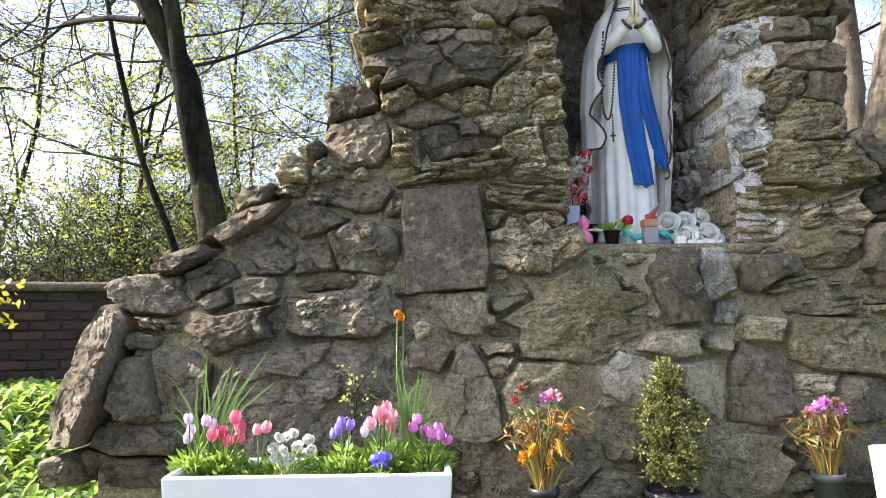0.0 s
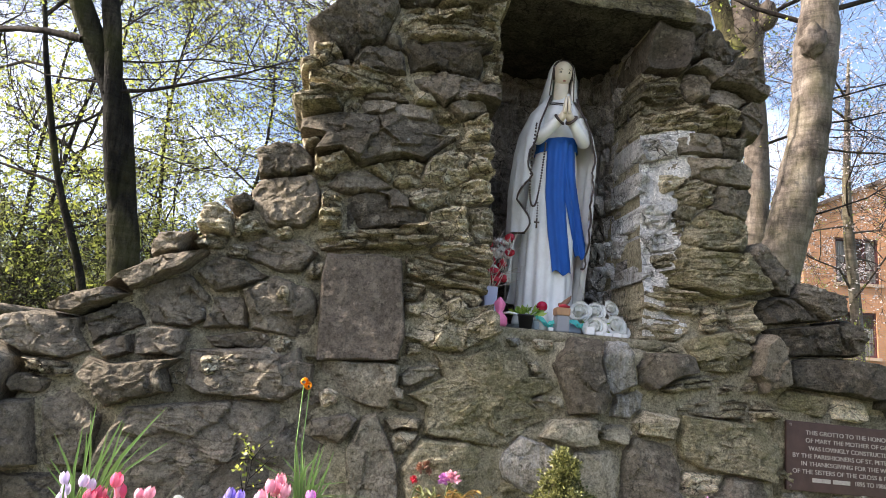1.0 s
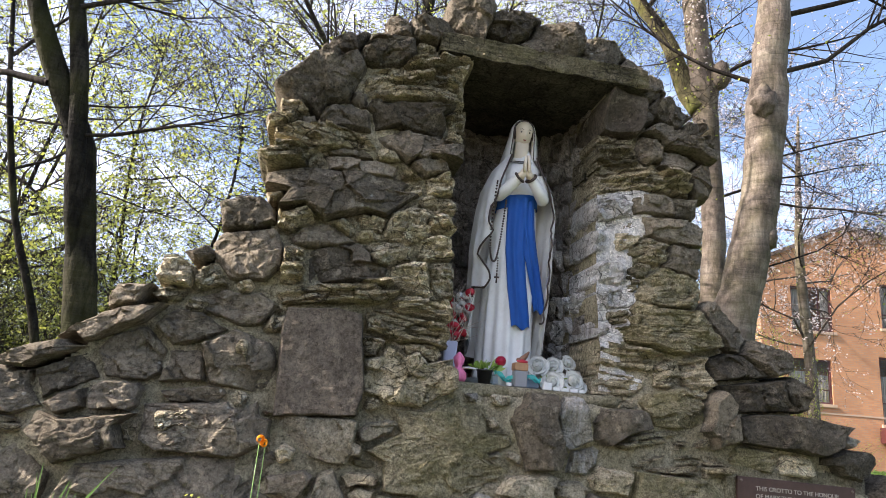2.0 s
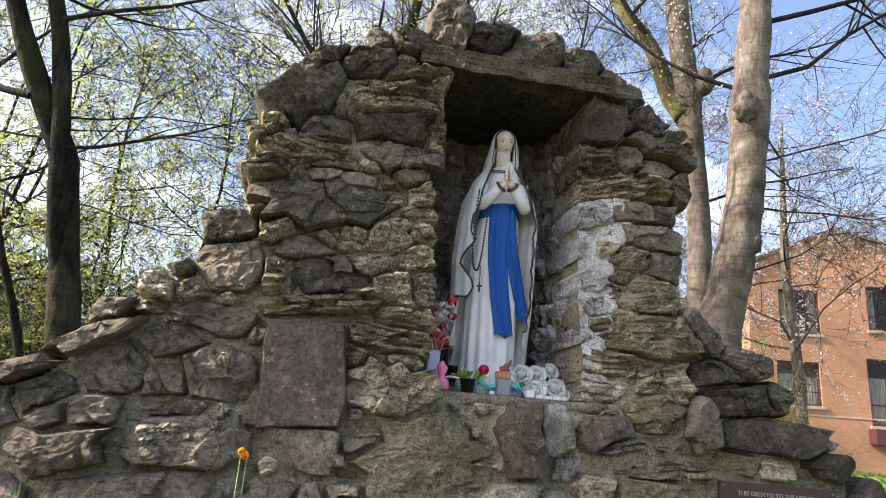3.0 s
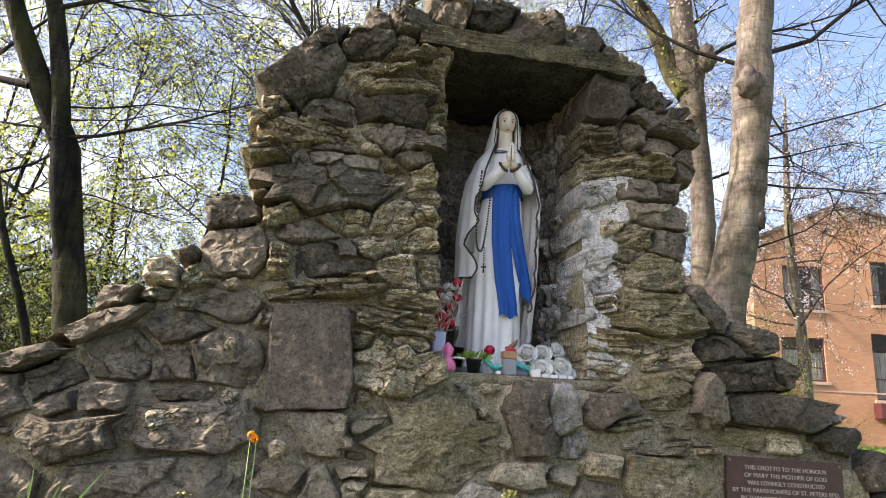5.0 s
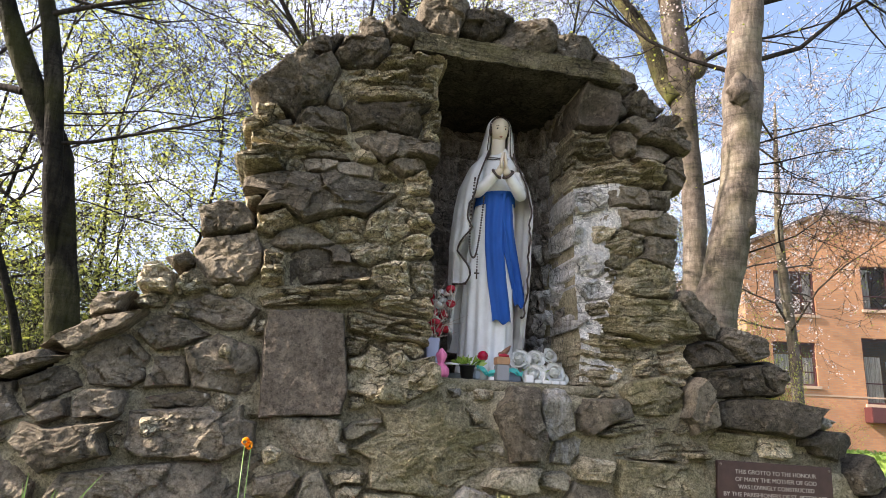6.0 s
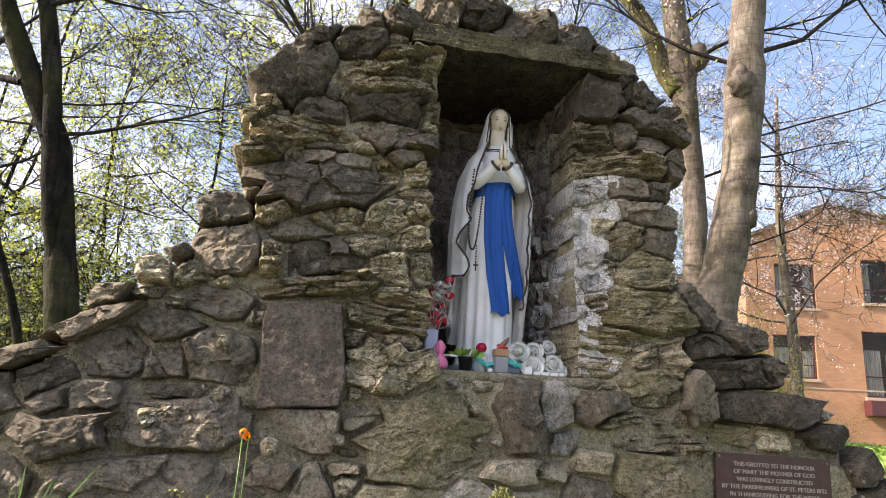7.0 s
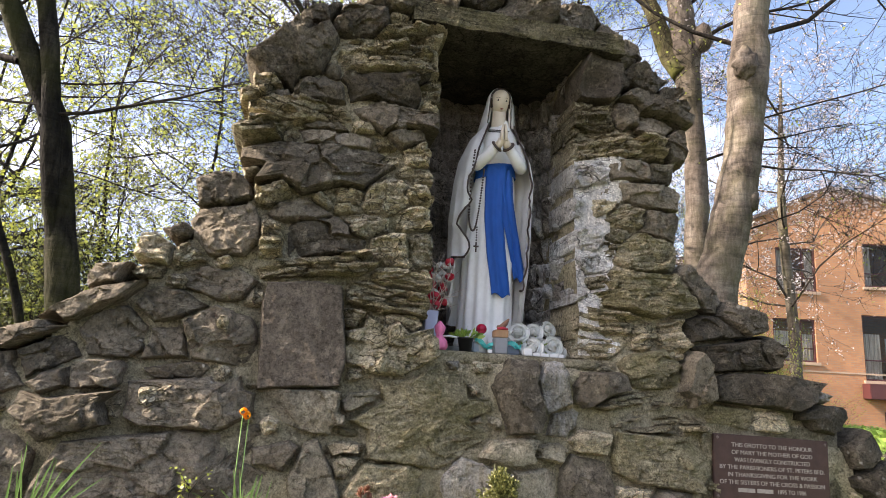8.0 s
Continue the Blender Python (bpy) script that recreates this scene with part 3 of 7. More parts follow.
def stone_outline(i, n, rng, sites, reach=1.6, gap=0.0008):
    """Radii of stone i in n directions: up to its own size, and no further than half-way to its neighbours."""
    x, z, w, h, a = sites[i]
    th = np.arange(n) * 2 * np.pi / n
    c, s = np.cos(a), np.sin(a)
    ux, uz = np.cos(th), np.sin(th)
    e = 12.0 if reach < 1.1 else 4.5
    own = lambda px, pz, q: (np.abs((np.cos(q[4]) * (px - q[0]) + np.sin(q[4]) * (pz - q[1])) / q[2]) ** e
                             + np.abs((np.cos(q[4]) * (pz - q[1]) - np.sin(q[4]) * (px - q[0])) / q[3]) ** e) ** (1 / e)
    d0 = own(x + ux * 0.01, z + uz * 0.01, sites[i]) / 0.01
    rmax = reach / d0
    wob = np.array([0.10 * noise.noise(Vector((math.cos(t) * 1.7 + i * 3.1, math.sin(t) * 1.7, i * 1.7)))
                    + 0.07 * noise.noise(Vector((math.cos(t) * 4.3 + i, math.sin(t) * 4.3, i * 0.7)))
                    + 0.05 * noise.noise(Vector((math.cos(t) * 10 + i, math.sin(t) * 10, i * 0.9))) for t in th])
    rmax = rmax * (1 + wob)
    # chopped corners: a few straight breaks
    turn = rng.uniform(0, 2 * math.pi)
    cuts = rng.randint(4, 6) if reach > 1.2 else 0
    for k in range(cuts):
        t = turn + 2 * math.pi * (k + rng.uniform(-0.3, 0.3)) / cuts
        sup = (abs(math.cos(t - a)) ** 1.5 * w ** 1.5 + abs(math.sin(t - a)) ** 1.5 * h ** 1.5) ** (1 / 1.5)
        cs = np.cos(th - t)
        rmax = np.where(cs > 0.05, np.minimum(rmax, sup * (rng.uniform(0.94, 1.26) if h < 0.07 else rng.uniform(1.0, 1.34)) / np.maximum(cs, 0.05)), rmax)
    near = [] if reach < 1.1 else [q for j, q in enumerate(sites) if j != i and abs(q[0] - x) < w + q[2] + q[3] + h and abs(q[1] - z) < w + h + q[2] + q[3]]
    r = rmax.copy()
    steps = np.linspace(0.12, 1.0, 30)
    px = x + ux[:, None] * rmax[:, None] * steps
    pz = z + uz[:, None] * rmax[:, None] * steps
    mine = own(px, pz, sites[i])
    free = np.ones_like(px, bool)
    if sites is RX:
        within = np.zeros_like(px, bool)
        for k in range(len(OUTLINE)):
            (x1, z1), (x2, z2) = OUTLINE[k - 1], OUTLINE[k]
            if z1 != z2:
                within ^= ((z1 > pz) != (z2 > pz)) & (px < (x2 - x1) * (pz - z1) / (z2 - z1) + x1)
        free &= within | (mine < 1.12)
    for q in near:
        bias = min(1.35, max(0.74, (w * h / (q[2] * q[3])) ** 0.17))
        free &= own(px, pz, q) * bias >= mine + gap / min(q[3], h)
    for k in range(n):
        bad = np.where(~free[k])[0]
        if len(bad):
            r[k] = rmax[k] * steps[max(bad[0] - 1, 0)]
    if sites is RX and NZ0 - 0.02 < z < NZ1 + 0.03:
        # keep the jambs of the niche clear
        if x > NCX:
            r = np.where(ux < -0.02, np.minimum(r, np.maximum(0.02, x - NX1 + 0.035) / np.maximum(-ux, 0.02)), r)
        else:
            r = np.where(ux > 0.02, np.minimum(r, np.maximum(0.02, NX0 + 0.03 - x) / np.maximum(ux, 0.02)), r)
    if sites is RX and NX0 - 0.05 < x < NX1 + 0.05 and 0.8 < z < NZ0:
        r = np.where(uz > 0.05, np.minimum(r, np.maximum(0.02, 1.438 - z) / np.maximum(uz, 0.05)), r)
    r = np.maximum(r, 0.012)
    for d in (n // 12, n // 8, n // 5, n // 4):
        ax, az, bx, bz = np.roll(r * ux, d), np.roll(r * uz, d), np.roll(r * ux, -d), np.roll(r * uz, -d)
        den = ux * (bz - az) - uz * (bx - ax)
        flat = (ax * bz - az * bx) / np.where(np.abs(den) < 1e-6, 1e-6, den)
        r = np.where((flat > r) & (flat < 1.7 * r), r + (0.95 if max(w, h) > 0.13 else 0.7) * (flat - r), r)
    # broken edges: straight runs between sharp corners, a little ragged
    px, pz = r * ux, r * uz
    tol = (0.08 if reach < 1.1 else 0.20) * min(w, h)
    corner = [int(np.argmax(px)), int(np.argmin(px))]
    todo = [(min(corner), max(corner)), (max(corner), min(corner) + n)]
    corner = set(corner)
    while todo:
        k0, k1 = todo.pop()
        if k1 - k0 < 3:
            continue
        ks = np.arange(k0 + 1, k1)
        ax, az, bx, bz = px[k0 % n], pz[k0 % n], px[k1 % n], pz[k1 % n]
        d = np.abs((bx - ax) * (pz[ks % n] - az) - (bz - az) * (px[ks % n] - ax)) / max(1e-4, math.hypot(bx - ax, bz - az))
        m = int(np.argmax(d))
        if d[m] > tol:
            corner.add(int(ks[m] % n))
            todo += [(k0, int(ks[m])), (int(ks[m]), k1)]
    cs = sorted(corner)
    out = r.copy()
    for q, k0 in enumerate(cs):
        k1 = cs[(q + 1) % len(cs)] + (n if q + 1 == len(cs) else 0)
        ax, az, bx, bz = px[k0 % n], pz[k0 % n], px[k1 % n], pz[k1 % n]
        for k in range(k0 + 1, k1):
            t = th[k % n]
            den = math.cos(t) * (bz - az) - math.sin(t) * (bx - ax)
            if abs(den) > 1e-5:
                v = (ax * (bz - az) - az * (bx - ax)) / den
                if v > 0:
                    out[k % n] = min(v, r[k % n] * 1.12)
    rag = np.array([noise.noise(Vector((x * 40 + math.cos(t) * 5, math.sin(t) * 5, z * 40))) for t in th])
    return th, np.maximum(out + 0.006 * rag, 0.012)


def stone_geo(i, sites, info, place, seed=0, back=0.3):
    """One stone: straight broken sides, a hewn face of few planes, bedding ledges, worn edges, flanks running back into the wall."""
    x, z, w, h, a = sites[i]
    out, kind = info
    rng = random.Random(i * 17 + seed)
    size = max(w, h)
    n = int(min(112, max(24, 2 * math.pi * size / 0.0125)))
    nr = int(min(24, max(6, size / 0.010)))
    pier = z > 1.42 and x > -1.15
    reach, gap = (1.5, 0.002) if sites is not RX else (1.04, 0.004) if kind == "S" else (1.6, 0.0012) if pier else (1.42, 0.0045)
    th, r = stone_outline(i, n, rng, sites, reach, gap)
    off = Vector((i * 2.37, seed, i * 0.61))
    out = out * 0.85 + 0.018
    rough = {"D": 0.7, "S": 0.3, "L": 1.0, "W": 1.5, "R": 1.2, "P": 1.1, "M": 0.8, "N": 0.7, "T": 0.8, "G": 0.7, "V": 0.9}[kind]
    if sites is RX and z < 1.42 and x > -1.1:
        rough *= 0.55
    bed = {"L": 1.0, "P": 0.45 if z > 1.42 else 0.15, "M": 0.3 if z > 1.42 else 0.08}.get(kind, 0.0)
    hewn = []
    for _ in range(0 if kind == "S" else rng.randint(2, 4)):
        t = rng.uniform(0, 2 * math.pi)
        gr = rng.uniform(0.15, 0.6)
        sup = abs(math.cos(t - a)) * w + abs(math.sin(t - a)) * h
        hewn.append((out + gr * rng.uniform(0.05, 0.6) * sup, gr, math.cos(t), math.sin(t)))
    k_out = min(1.0, out / 0.06)
    lean, cant = rng.uniform(-0.16, 0.16) * k_out, rng.uniform(-0.14, 0.2) * k_out
    if x < -2.15 and h > 0.2:
        cant = 0.45
    if kind == "S":
        lean, cant = -0.03, 0.03
    worn = (0.010 if kind in "SN" else 0.016) * rng.uniform(0.8, 1.3)
    cliff = 0.45 * out + 0.014
    g = Geo()
    rings = []
    for j in range(1, nr + 1):
        s = 1 - (1 - j / nr) ** 1.45
        rings.append([(math.cos(th[k]) * r[k] * s, math.sin(th[k]) * r[k] * s, (1 - s) * r[k]) for k in range(n)])

    def height(u, v, e):
        hh = out
        for c0, gr, gx, gz in hewn:
            hh = min(hh, c0 - gr * (gx * u + gz * v))
        hh = max(hh, out * 0.25) + lean * v + cant * u
        p = Vector((u * 8, v * 8, 0)) + off
        hh += rough * (0.016 * fbm(p, 3) + 0.008 * fbm(p * 3.4, 3))
        if kind != "S":
            # broken faces: flat facets meeting in edges and small steps
            wv = Vector((u, v * (1.7 if bed else 1.2), 0.0)) + off
            wv += 0.014 * Vector((noise.noise(wv * 16), noise.noise(wv * 16 + Vector((5, 2, 1))), 0))
            for cell, am in ((0.13, 0.85), (0.048, 0.8)):
                pt = noise.voronoi(wv / cell)[1][0]
                q1, q2, q3 = noise.cell_vector(pt * 7.3 + Vector((0.3, 0.7, 0.1)))
                d = (wv / cell - pt) * cell
                hh += rough * am * (0.7 * ((q1 - 0.5) * d.x + (q2 - 0.5) * d.y) + 0.22 * cell * (q3 - 0.5))
        if kind in "WR":
            hh -= 0.012 * max(0.0, noise.noise(p * 4.5 + Vector((9, 4, 2))) - 0.05)
        if bed:
            along, up = math.cos(a) * u + math.sin(a) * v, math.cos(a) * v - math.sin(a) * u
            q = up / 0.030 + 0.5 * noise.noise(Vector((along * 7, 0, 0)) + off) + 0.8 * noise.noise(Vector((along * 2.5, up * 4, 1)) + off)
            b = math.floor(q)
            step = noise.cell(Vector((b * 1.37 + i * 7.7, math.floor(along / 0.16 + b * 0.37), 2.5)))
            hh += bed * 0.048 * (step - 0.35) - bed * 0.022 * (q - b < 0.22)
        wear = worn * (1 + 0.7 * noise.noise(p * 1.7 + Vector((1, 8, 3))))
        return hh - cliff * max(0.0, 1 - e / wear) ** 2

    verts = [place(x, z, height(0, 0, r.min()))]
    for ring in rings:
        verts.extend(place(x + u, z + v, height(u, v, e)) for u, v, e in ring)
    for k in range(n):
        u, v, e = rings[-1][k]
        verts.append(place(x + u * 0.98, z + v * 0.98, -back))
    faces = [(0, 1 + k, 1 + (k + 1) % n) for k in range(n)]
    for j in range(nr):
        for k in range(n):
            k2 = (k + 1) % n
            faces.append((1 + j * n + k, 1 + (j + 1) * n + k, 1 + (j + 1) * n + k2, 1 + j * n + k2))
    g.add(verts, faces)
    return g


def lime_wash(x, z):
    """1 on the limewashed patch of the right jamb, 0 elsewhere."""
    edge = 0.13 * fbm(Vector((x * 4, z * 4, 2.2)), 4)
    return smoothstep(0.70, 0.60, x + edge) * smoothstep(0.28, 0.32, x) * smoothstep(1.44, 1.5, z) * smoothstep(2.6, 2.45, z + edge)


def bedding(x, z):
    """How far the mortar stands out: it follows the stones round it, struck back a little, deeper between the stones of the piers."""
    wt = np.exp(-((RX[:, 0] - x) ** 2 + (RX[:, 1] - z) ** 2) / 0.014) * RX[:, 2] * RX[:, 3] + 1e-9
    mean = float((wt * ROUT).sum() / wt.sum())
    return (0.52 + 0.35 * lime_wash(x, z)) * mean - 0.012 - 0.022 * (1 - lime_wash(x, z)) * smoothstep(1.35, 1.55, z) * smoothstep(-1.2, -1.05, x)


def build_core():
    """The mortared core of the wall, with the niche running through its face."""
    step = 0.018
    nx, nz = int(4.6 / step), int(3.4 / step)
    keep = set()
    for i in range(nx):
        for j in range(nz):
            x, z = -2.5 + (i + 0.5) * step, 0.02 + (j + 0.5) * step
            if inside(x, z + 0.05) and inside(x - 0.04, z) and inside(x + 0.04, z) and not (NX0 - 0.05 < x < NX1 - 0.012 and NZ0 - 0.03 < z < NZ1 + 0.08):
                keep.add((i, j))
    ids, g = {}, Geo()

    def vert(i, j, back):
        key = (i, j, back)
        if key not in ids:
            x, z = -2.5 + i * step, 0.02 + j * step
            p = Vector((x * 7, 0, z * 7))
            y = 0.95 if back else front(x, z) - bedding(x, z) + 0.014 * fbm(p * 0.8, 3) + 0.009 * fbm(p * 3, 3)
            ids[key] = len(g.v)
            g.v.append((x, y, z))
        return ids[key]

    for (i, j) in sorted(keep):
        x, z = -2.5 + (i + 0.5) * step, 0.02 + (j + 0.5) * step
        g.m.append(1 if lime_wash(x, z) > 0.5 else 0)
        g.f.append((vert(i, j, 0), vert(i + 1, j, 0), vert(i + 1, j + 1, 0), vert(i, j + 1, 0)))
        g.f.append((vert(i, j + 1, 1), vert(i + 1, j + 1, 1), vert(i + 1, j, 1), vert(i, j, 1)))
        g.m.append(0)
        for (di, dj, a, b) in ((-1, 0, (0, 1), (0, 0)), (1, 0, (1, 0), (1, 1)), (0, -1, (0, 0), (1, 0)), (0, 1, (1, 1), (0, 1))):
            if (i + di, j + dj) not in keep:
                pa, pb = (i + a[0], j + a[1]), (i + b[0], j + b[1])
                g.f.append((vert(*pa, 0), vert(*pa, 1), vert(*pb, 1), vert(*pb, 0)))
                g.m.append(0)
    return tagged(part("wall_grotto", g, [MORTAR, STONE["W"]], None, "", False), "rubble stone grotto wall in weathered grey-brown gritstone and lime mortar", "wall", kind="structure")


WALL = build_core()


def on_front(x, z, h):
    return (x, front(x, z) - h, z)


for i, r in enumerate(ROCKS):
    part("stone", stone_geo(i, RX, (r[5], r[6]), on_front), STONE[r[6]], WALL, "", False)



def chip(x, z, w, h, tilt, out, kind, seed):
    """A pale flake or knob standing on the face of a larger stone."""
    site = np.array([(x, z, w / 2, h / 2, radians(tilt))])
    part("stone", stone_geo(0, site, (out, kind), on_front, seed, 0.05), STONE[kind], WALL, "", False)


chip(-1.215, 1.475, 0.045, 0.085, 15, 0.125, "P", 301)
chip(-1.44, 1.185, 0.13, 0.085, 25, 0.135, "P", 302)
chip(-1.17, 1.125, 0.10, 0.05, -5, 0.125, "R", 303)
chip(-0.985, 1.08, 0.07, 0.06, 10, 0.10, "P", 305)
chip(-1.44, 1.66, 0.09, 0.055, 12, 0.13, "P", 306)

# niche lining: a deep round-backed recess
NRX, NRIGHT, NDEEP = 0.5 * (NX1 - NX0) + 0.07, 0.5 * (NX1 - NX0) + 0.005, 0.80


def niche_xy(u, h=0.0):
    """A point of the recess's plan: u from 0 (left jamb) to 1 (right jamb), h inwards."""
    t = math.pi * u
    c, s = math.cos(t), math.sin(t)
    e = 0.62
    x = -math.copysign(abs(c) ** e, c) * ((NRX if c > 0 else NRIGHT) - h)
    y = abs(s) ** e * (NDEEP - h)
    return NCX + x, 0.06 + 0.22 * smoothstep(0.6, 1.0, u) * (1 - abs(s) ** 0.62) + y


def build_niche():
    g = Geo()
    rings = []
    for j in range(30):
        z = NZ0 - 0.04 + j * (NZ1 + 0.06 - NZ0) / 29
        rings.append([(*niche_xy(i / 36, 0.01 * fbm(Vector((i * 0.4, z * 6, 3)), 2)), z) for i in range(37)])
    g.rings(rings, 0, False)
    lin = tagged(part("wall_niche", g, STONE["N"]), "dark rough stone lining of the statue niche", "wall", kind="structure")
    rng = random.Random(3)
    sites, info = [], []
    z = NZ0 + 0.02
    while z < NZ1 + 0.02:
        hh = rng.uniform(0.11, 0.17)
        u = 0.03 + rng.uniform(0, 0.05)
        while u < 0.985:
            ww = rng.uniform(0.05, 0.085)
            sites.append((u + ww / 2, z + hh / 2, ww / 2, hh / 2, 0.0))
            info.append((rng.uniform(0.005, 0.03), "W" if u > 0.66 and z < 2.35 and rng.random() < 0.75 else "N"))
            u += ww
        z += hh
    arc = 2.0
    flat = np.array([(s[0] * arc, s[1], s[2] * arc * 0.93, s[3] * 0.93, 0.0) for s in sites])

    def place(px, pz, h):
        x, y = niche_xy(min(1.0, max(0.0, px / arc)), h)
        return (x, y, pz)

    for i in range(len(sites)):
        part("stone", stone_geo(i, flat, info[i], place, 50, 0.0), STONE[info[i][1]], lin, "", False)


build_niche()

# lintel slab, niche ceiling and sill
g = Geo()
n = 70
prof = [(0.0, 3.072), (-0.004, 3.088), (-0.002, 3.112), (0.006, 3.118), (0.004, 3.150), (0.012, 3.155), (0.010, 3.185), (0.022, 3.195)]
rings = []
for i in range(n + 1):
    x = -0.50 + i * (1.14 / n)
    w = lambda k: 0.010 * fbm(Vector((x * 6, k * 2.3, 0)), 3) + 0.006 * fbm(Vector((x * 25, k * 3.3, 4)), 2)
    chip = 0.022 * max(0.0, noise.noise(Vector((x * 7, 3, 1))) - 0.15)
    rings.append([(x, -0.045 + y + w(k) + (chip if k < 3 else 0), z + 0.4 * w(k + 9)) for k, (y, z) in enumerate(prof)]
                 + [(x, 0.5, 3.20), (x, 0.95, 3.18), (x, 0.95, 3.08)] + [(x, 0.95 - 0.12 * q, 3.074 + 1.2 * w(20 + q)) for q in range(1, 8)])
g.rings(rings, 0, True, (True, True))
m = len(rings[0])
# the underside faces take the darker, moss-free material
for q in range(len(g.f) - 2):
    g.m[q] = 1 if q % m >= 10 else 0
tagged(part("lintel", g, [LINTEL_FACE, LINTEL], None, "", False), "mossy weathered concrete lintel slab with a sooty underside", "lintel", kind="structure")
g = Geo()
n = 30
rings = []
for i in range(n + 1):
    x = -0.37 + i * (0.89 / n)
    w = lambda k: 0.008 * fbm(Vector((x * 7, k * 2.3, 5)), 3)
    rings.append([(x, 0.01 + w(1), 1.395 + w(2)), (x, 0.0 + w(3), 1.44 + w(4)), (x, 0.02 + w(5), 1.452), (x, 0.85, 1.455), (x, 0.85, 1.395)])
g.rings(rings, 0, True, (True, True))
tagged(part("sill", g, MORTAR), "lime-streaked stone sill of the niche", "sill", kind="structure")
SILL = 1.455

# unseen wall added behind the camera to hold back low frontal skylight
g = Geo()
g.box((-13, -9.4, -0.5), (13, -9.0, 2.6))
tagged(part("wall_south", g, plain("boundary_brick", (0.16, 0.10, 0.075), 0.9, 0.35, 6, 0.4), None, "", False), "plain brick boundary wall", "wall", kind="structure")

# ---------------------------------------------------------------- trees


def limb_points(p, d, length, rng, segs=5, wander=0.18, up=0.05):
    pts, p, d = [Vector(p)], Vector(p), Vector(d).normalized()
    for _ in range(segs):
        d = (d + Vector((rng.gauss(0, wander), rng.gauss(0, wander), rng.gauss(0, wander) + up))).normalized()
        p = p + d * (length / segs)
        pts.append(p.copy())
    return pts


class Tree:
    def __init__(self, seed, fine=0.0025):
        self.rng, self.fine = random.Random(seed), fine
        self.wood, self.twigs, self.leaves = Geo(), Geo(), Geo()

    def leaf(self, p, size):
        rng = self.rng
        a = Vector((rng.gauss(0, 1), rng.gauss(0, 1), rng.gauss(0, 0.6))).normalized()
        b = a.cross(Vector((rng.gauss(0, 1), rng.gauss(0, 1), rng.gauss(0, 1)))).normalized()
        s = size * rng.uniform(0.6, 1.3)
        c = a.cross(b) * s * 0.15
        self.leaves.add([tuple(p), tuple(p + a * s * 0.5 + b * s * 0.33 + c), tuple(p + a * s), tuple(p + a * s * 0.5 - b * s * 0.33 + c)], [(0, 1, 2, 3)])

    def grow(self, p, d, length, radius, level, kids, leaf=0.0, leaf_n=0, up=0.05, spread=0.75, wander=0.18):
        rng = self.rng
        segs = 5 if level > 1 else (4 if level else 2)
        pts = limb_points(p, d, length, rng, segs, wander, up)
        radii = [radius * (1 - 0.78 * i / segs) for i in range(segs + 1)]
        geo = self.wood if radius > 0.056 else self.twigs
        geo.tube(pts, radii, 7 if radius > 0.03 else (4 if radius > 0.008 else 3), cap=False)
        if level == 0:
            for _ in range(leaf_n):
                q = pts[rng.randint(1, segs)]
                self.leaf(q + Vector((rng.gauss(0, 0.6), rng.gauss(0, 0.6), rng.gauss(0, 0.6))) * min(0.03, leaf), leaf)
            return
        for k in range(kids[level]):
            f = rng.uniform(0.22, 1.0) * segs
            i = min(segs - 1, int(f))
            q = pts[i].lerp(pts[i + 1], f - i)
            dd = (pts[i + 1] - pts[i]).normalized()
            side = Vector((rng.gauss(0, 1), rng.gauss(0, 1), rng.gauss(0, 0.8))).normalized()
            nd = (dd * (1 - spread * 0.5) + side * spread).normalized()
            self.grow(q, nd, length * rng.uniform(0.38, 0.62), max(self.fine, radius * (1 - 0.7 * f / segs) * 0.55), level - 1, kids, leaf, leaf_n, up, spread, wander)

    def place(self, name, label, bark, leaf_mat, group="", at=None, category="tree", leaf_label="", twig=None):
        t = thing(name, label, category, group, at)
        if self.wood.f:
            part("trunk", self.wood, bark, t)
        if self.twigs.f:
            tagged(part("branchwork", self.twigs, twig or BARK_TWIG, t), kind="stuff")
        if self.leaves.f:
            part("crown", self.leaves, leaf_mat, t, leaf_label)
        return t


def smooth_path(pts, radii, per=4):
    """Rounded centre line through the given points."""
    P = [Vector(p) for p in pts]
    out, rr = [], []
    for i in range(len(P) - 1):
        a, b, c, d = P[max(i - 1, 0)], P[i], P[i + 1], P[min(i + 2, len(P) - 1)]
        for k in range(per):
            t = k / per
            out.append(0.5 * ((2 * b) + (c - a) * t + (2 * a - 5 * b + 4 * c - d) * t * t + (3 * b - a - 3 * c + d) * t ** 3))
            rr.append(radii[i] + (radii[i + 1] - radii[i]) * t)
    return out + [P[-1]], rr + [radii[-1]]


# dark twin-stemmed cherry behind the wing of the wall
tr = Tree(11)
pts, rr = smooth_path([(-2.50, 2.34, 0.6), (-2.62, 2.32, 1.65), (-2.74, 2.28, 2.35), (-2.87, 2.23, 3.05), (-3.09, 2.14, 3.52), (-3.34, 2.02, 4.09), (-3.75, 1.9, 5.2)], [0.15, 0.115, 0.105, 0.10, 0.085, 0.07, 0.05], 5)
tr.wood.tube(pts, rr, 16, 0, 0.16)
pts2, rr2 = smooth_path([(-2.70, 2.28, 2.0), (-2.80, 2.20, 2.5), (-2.86, 2.14, 2.95), (-2.93, 2.10, 3.45), (-3.04, 2.06, 3.99), (-3.17, 2.0, 4.5), (-3.4, 1.9, 5.6)], [0.05, 0.062, 0.070, 0.066, 0.062, 0.055, 0.035], 5)
tr.wood.tube(pts2, rr2, 12, 0, 0.14)
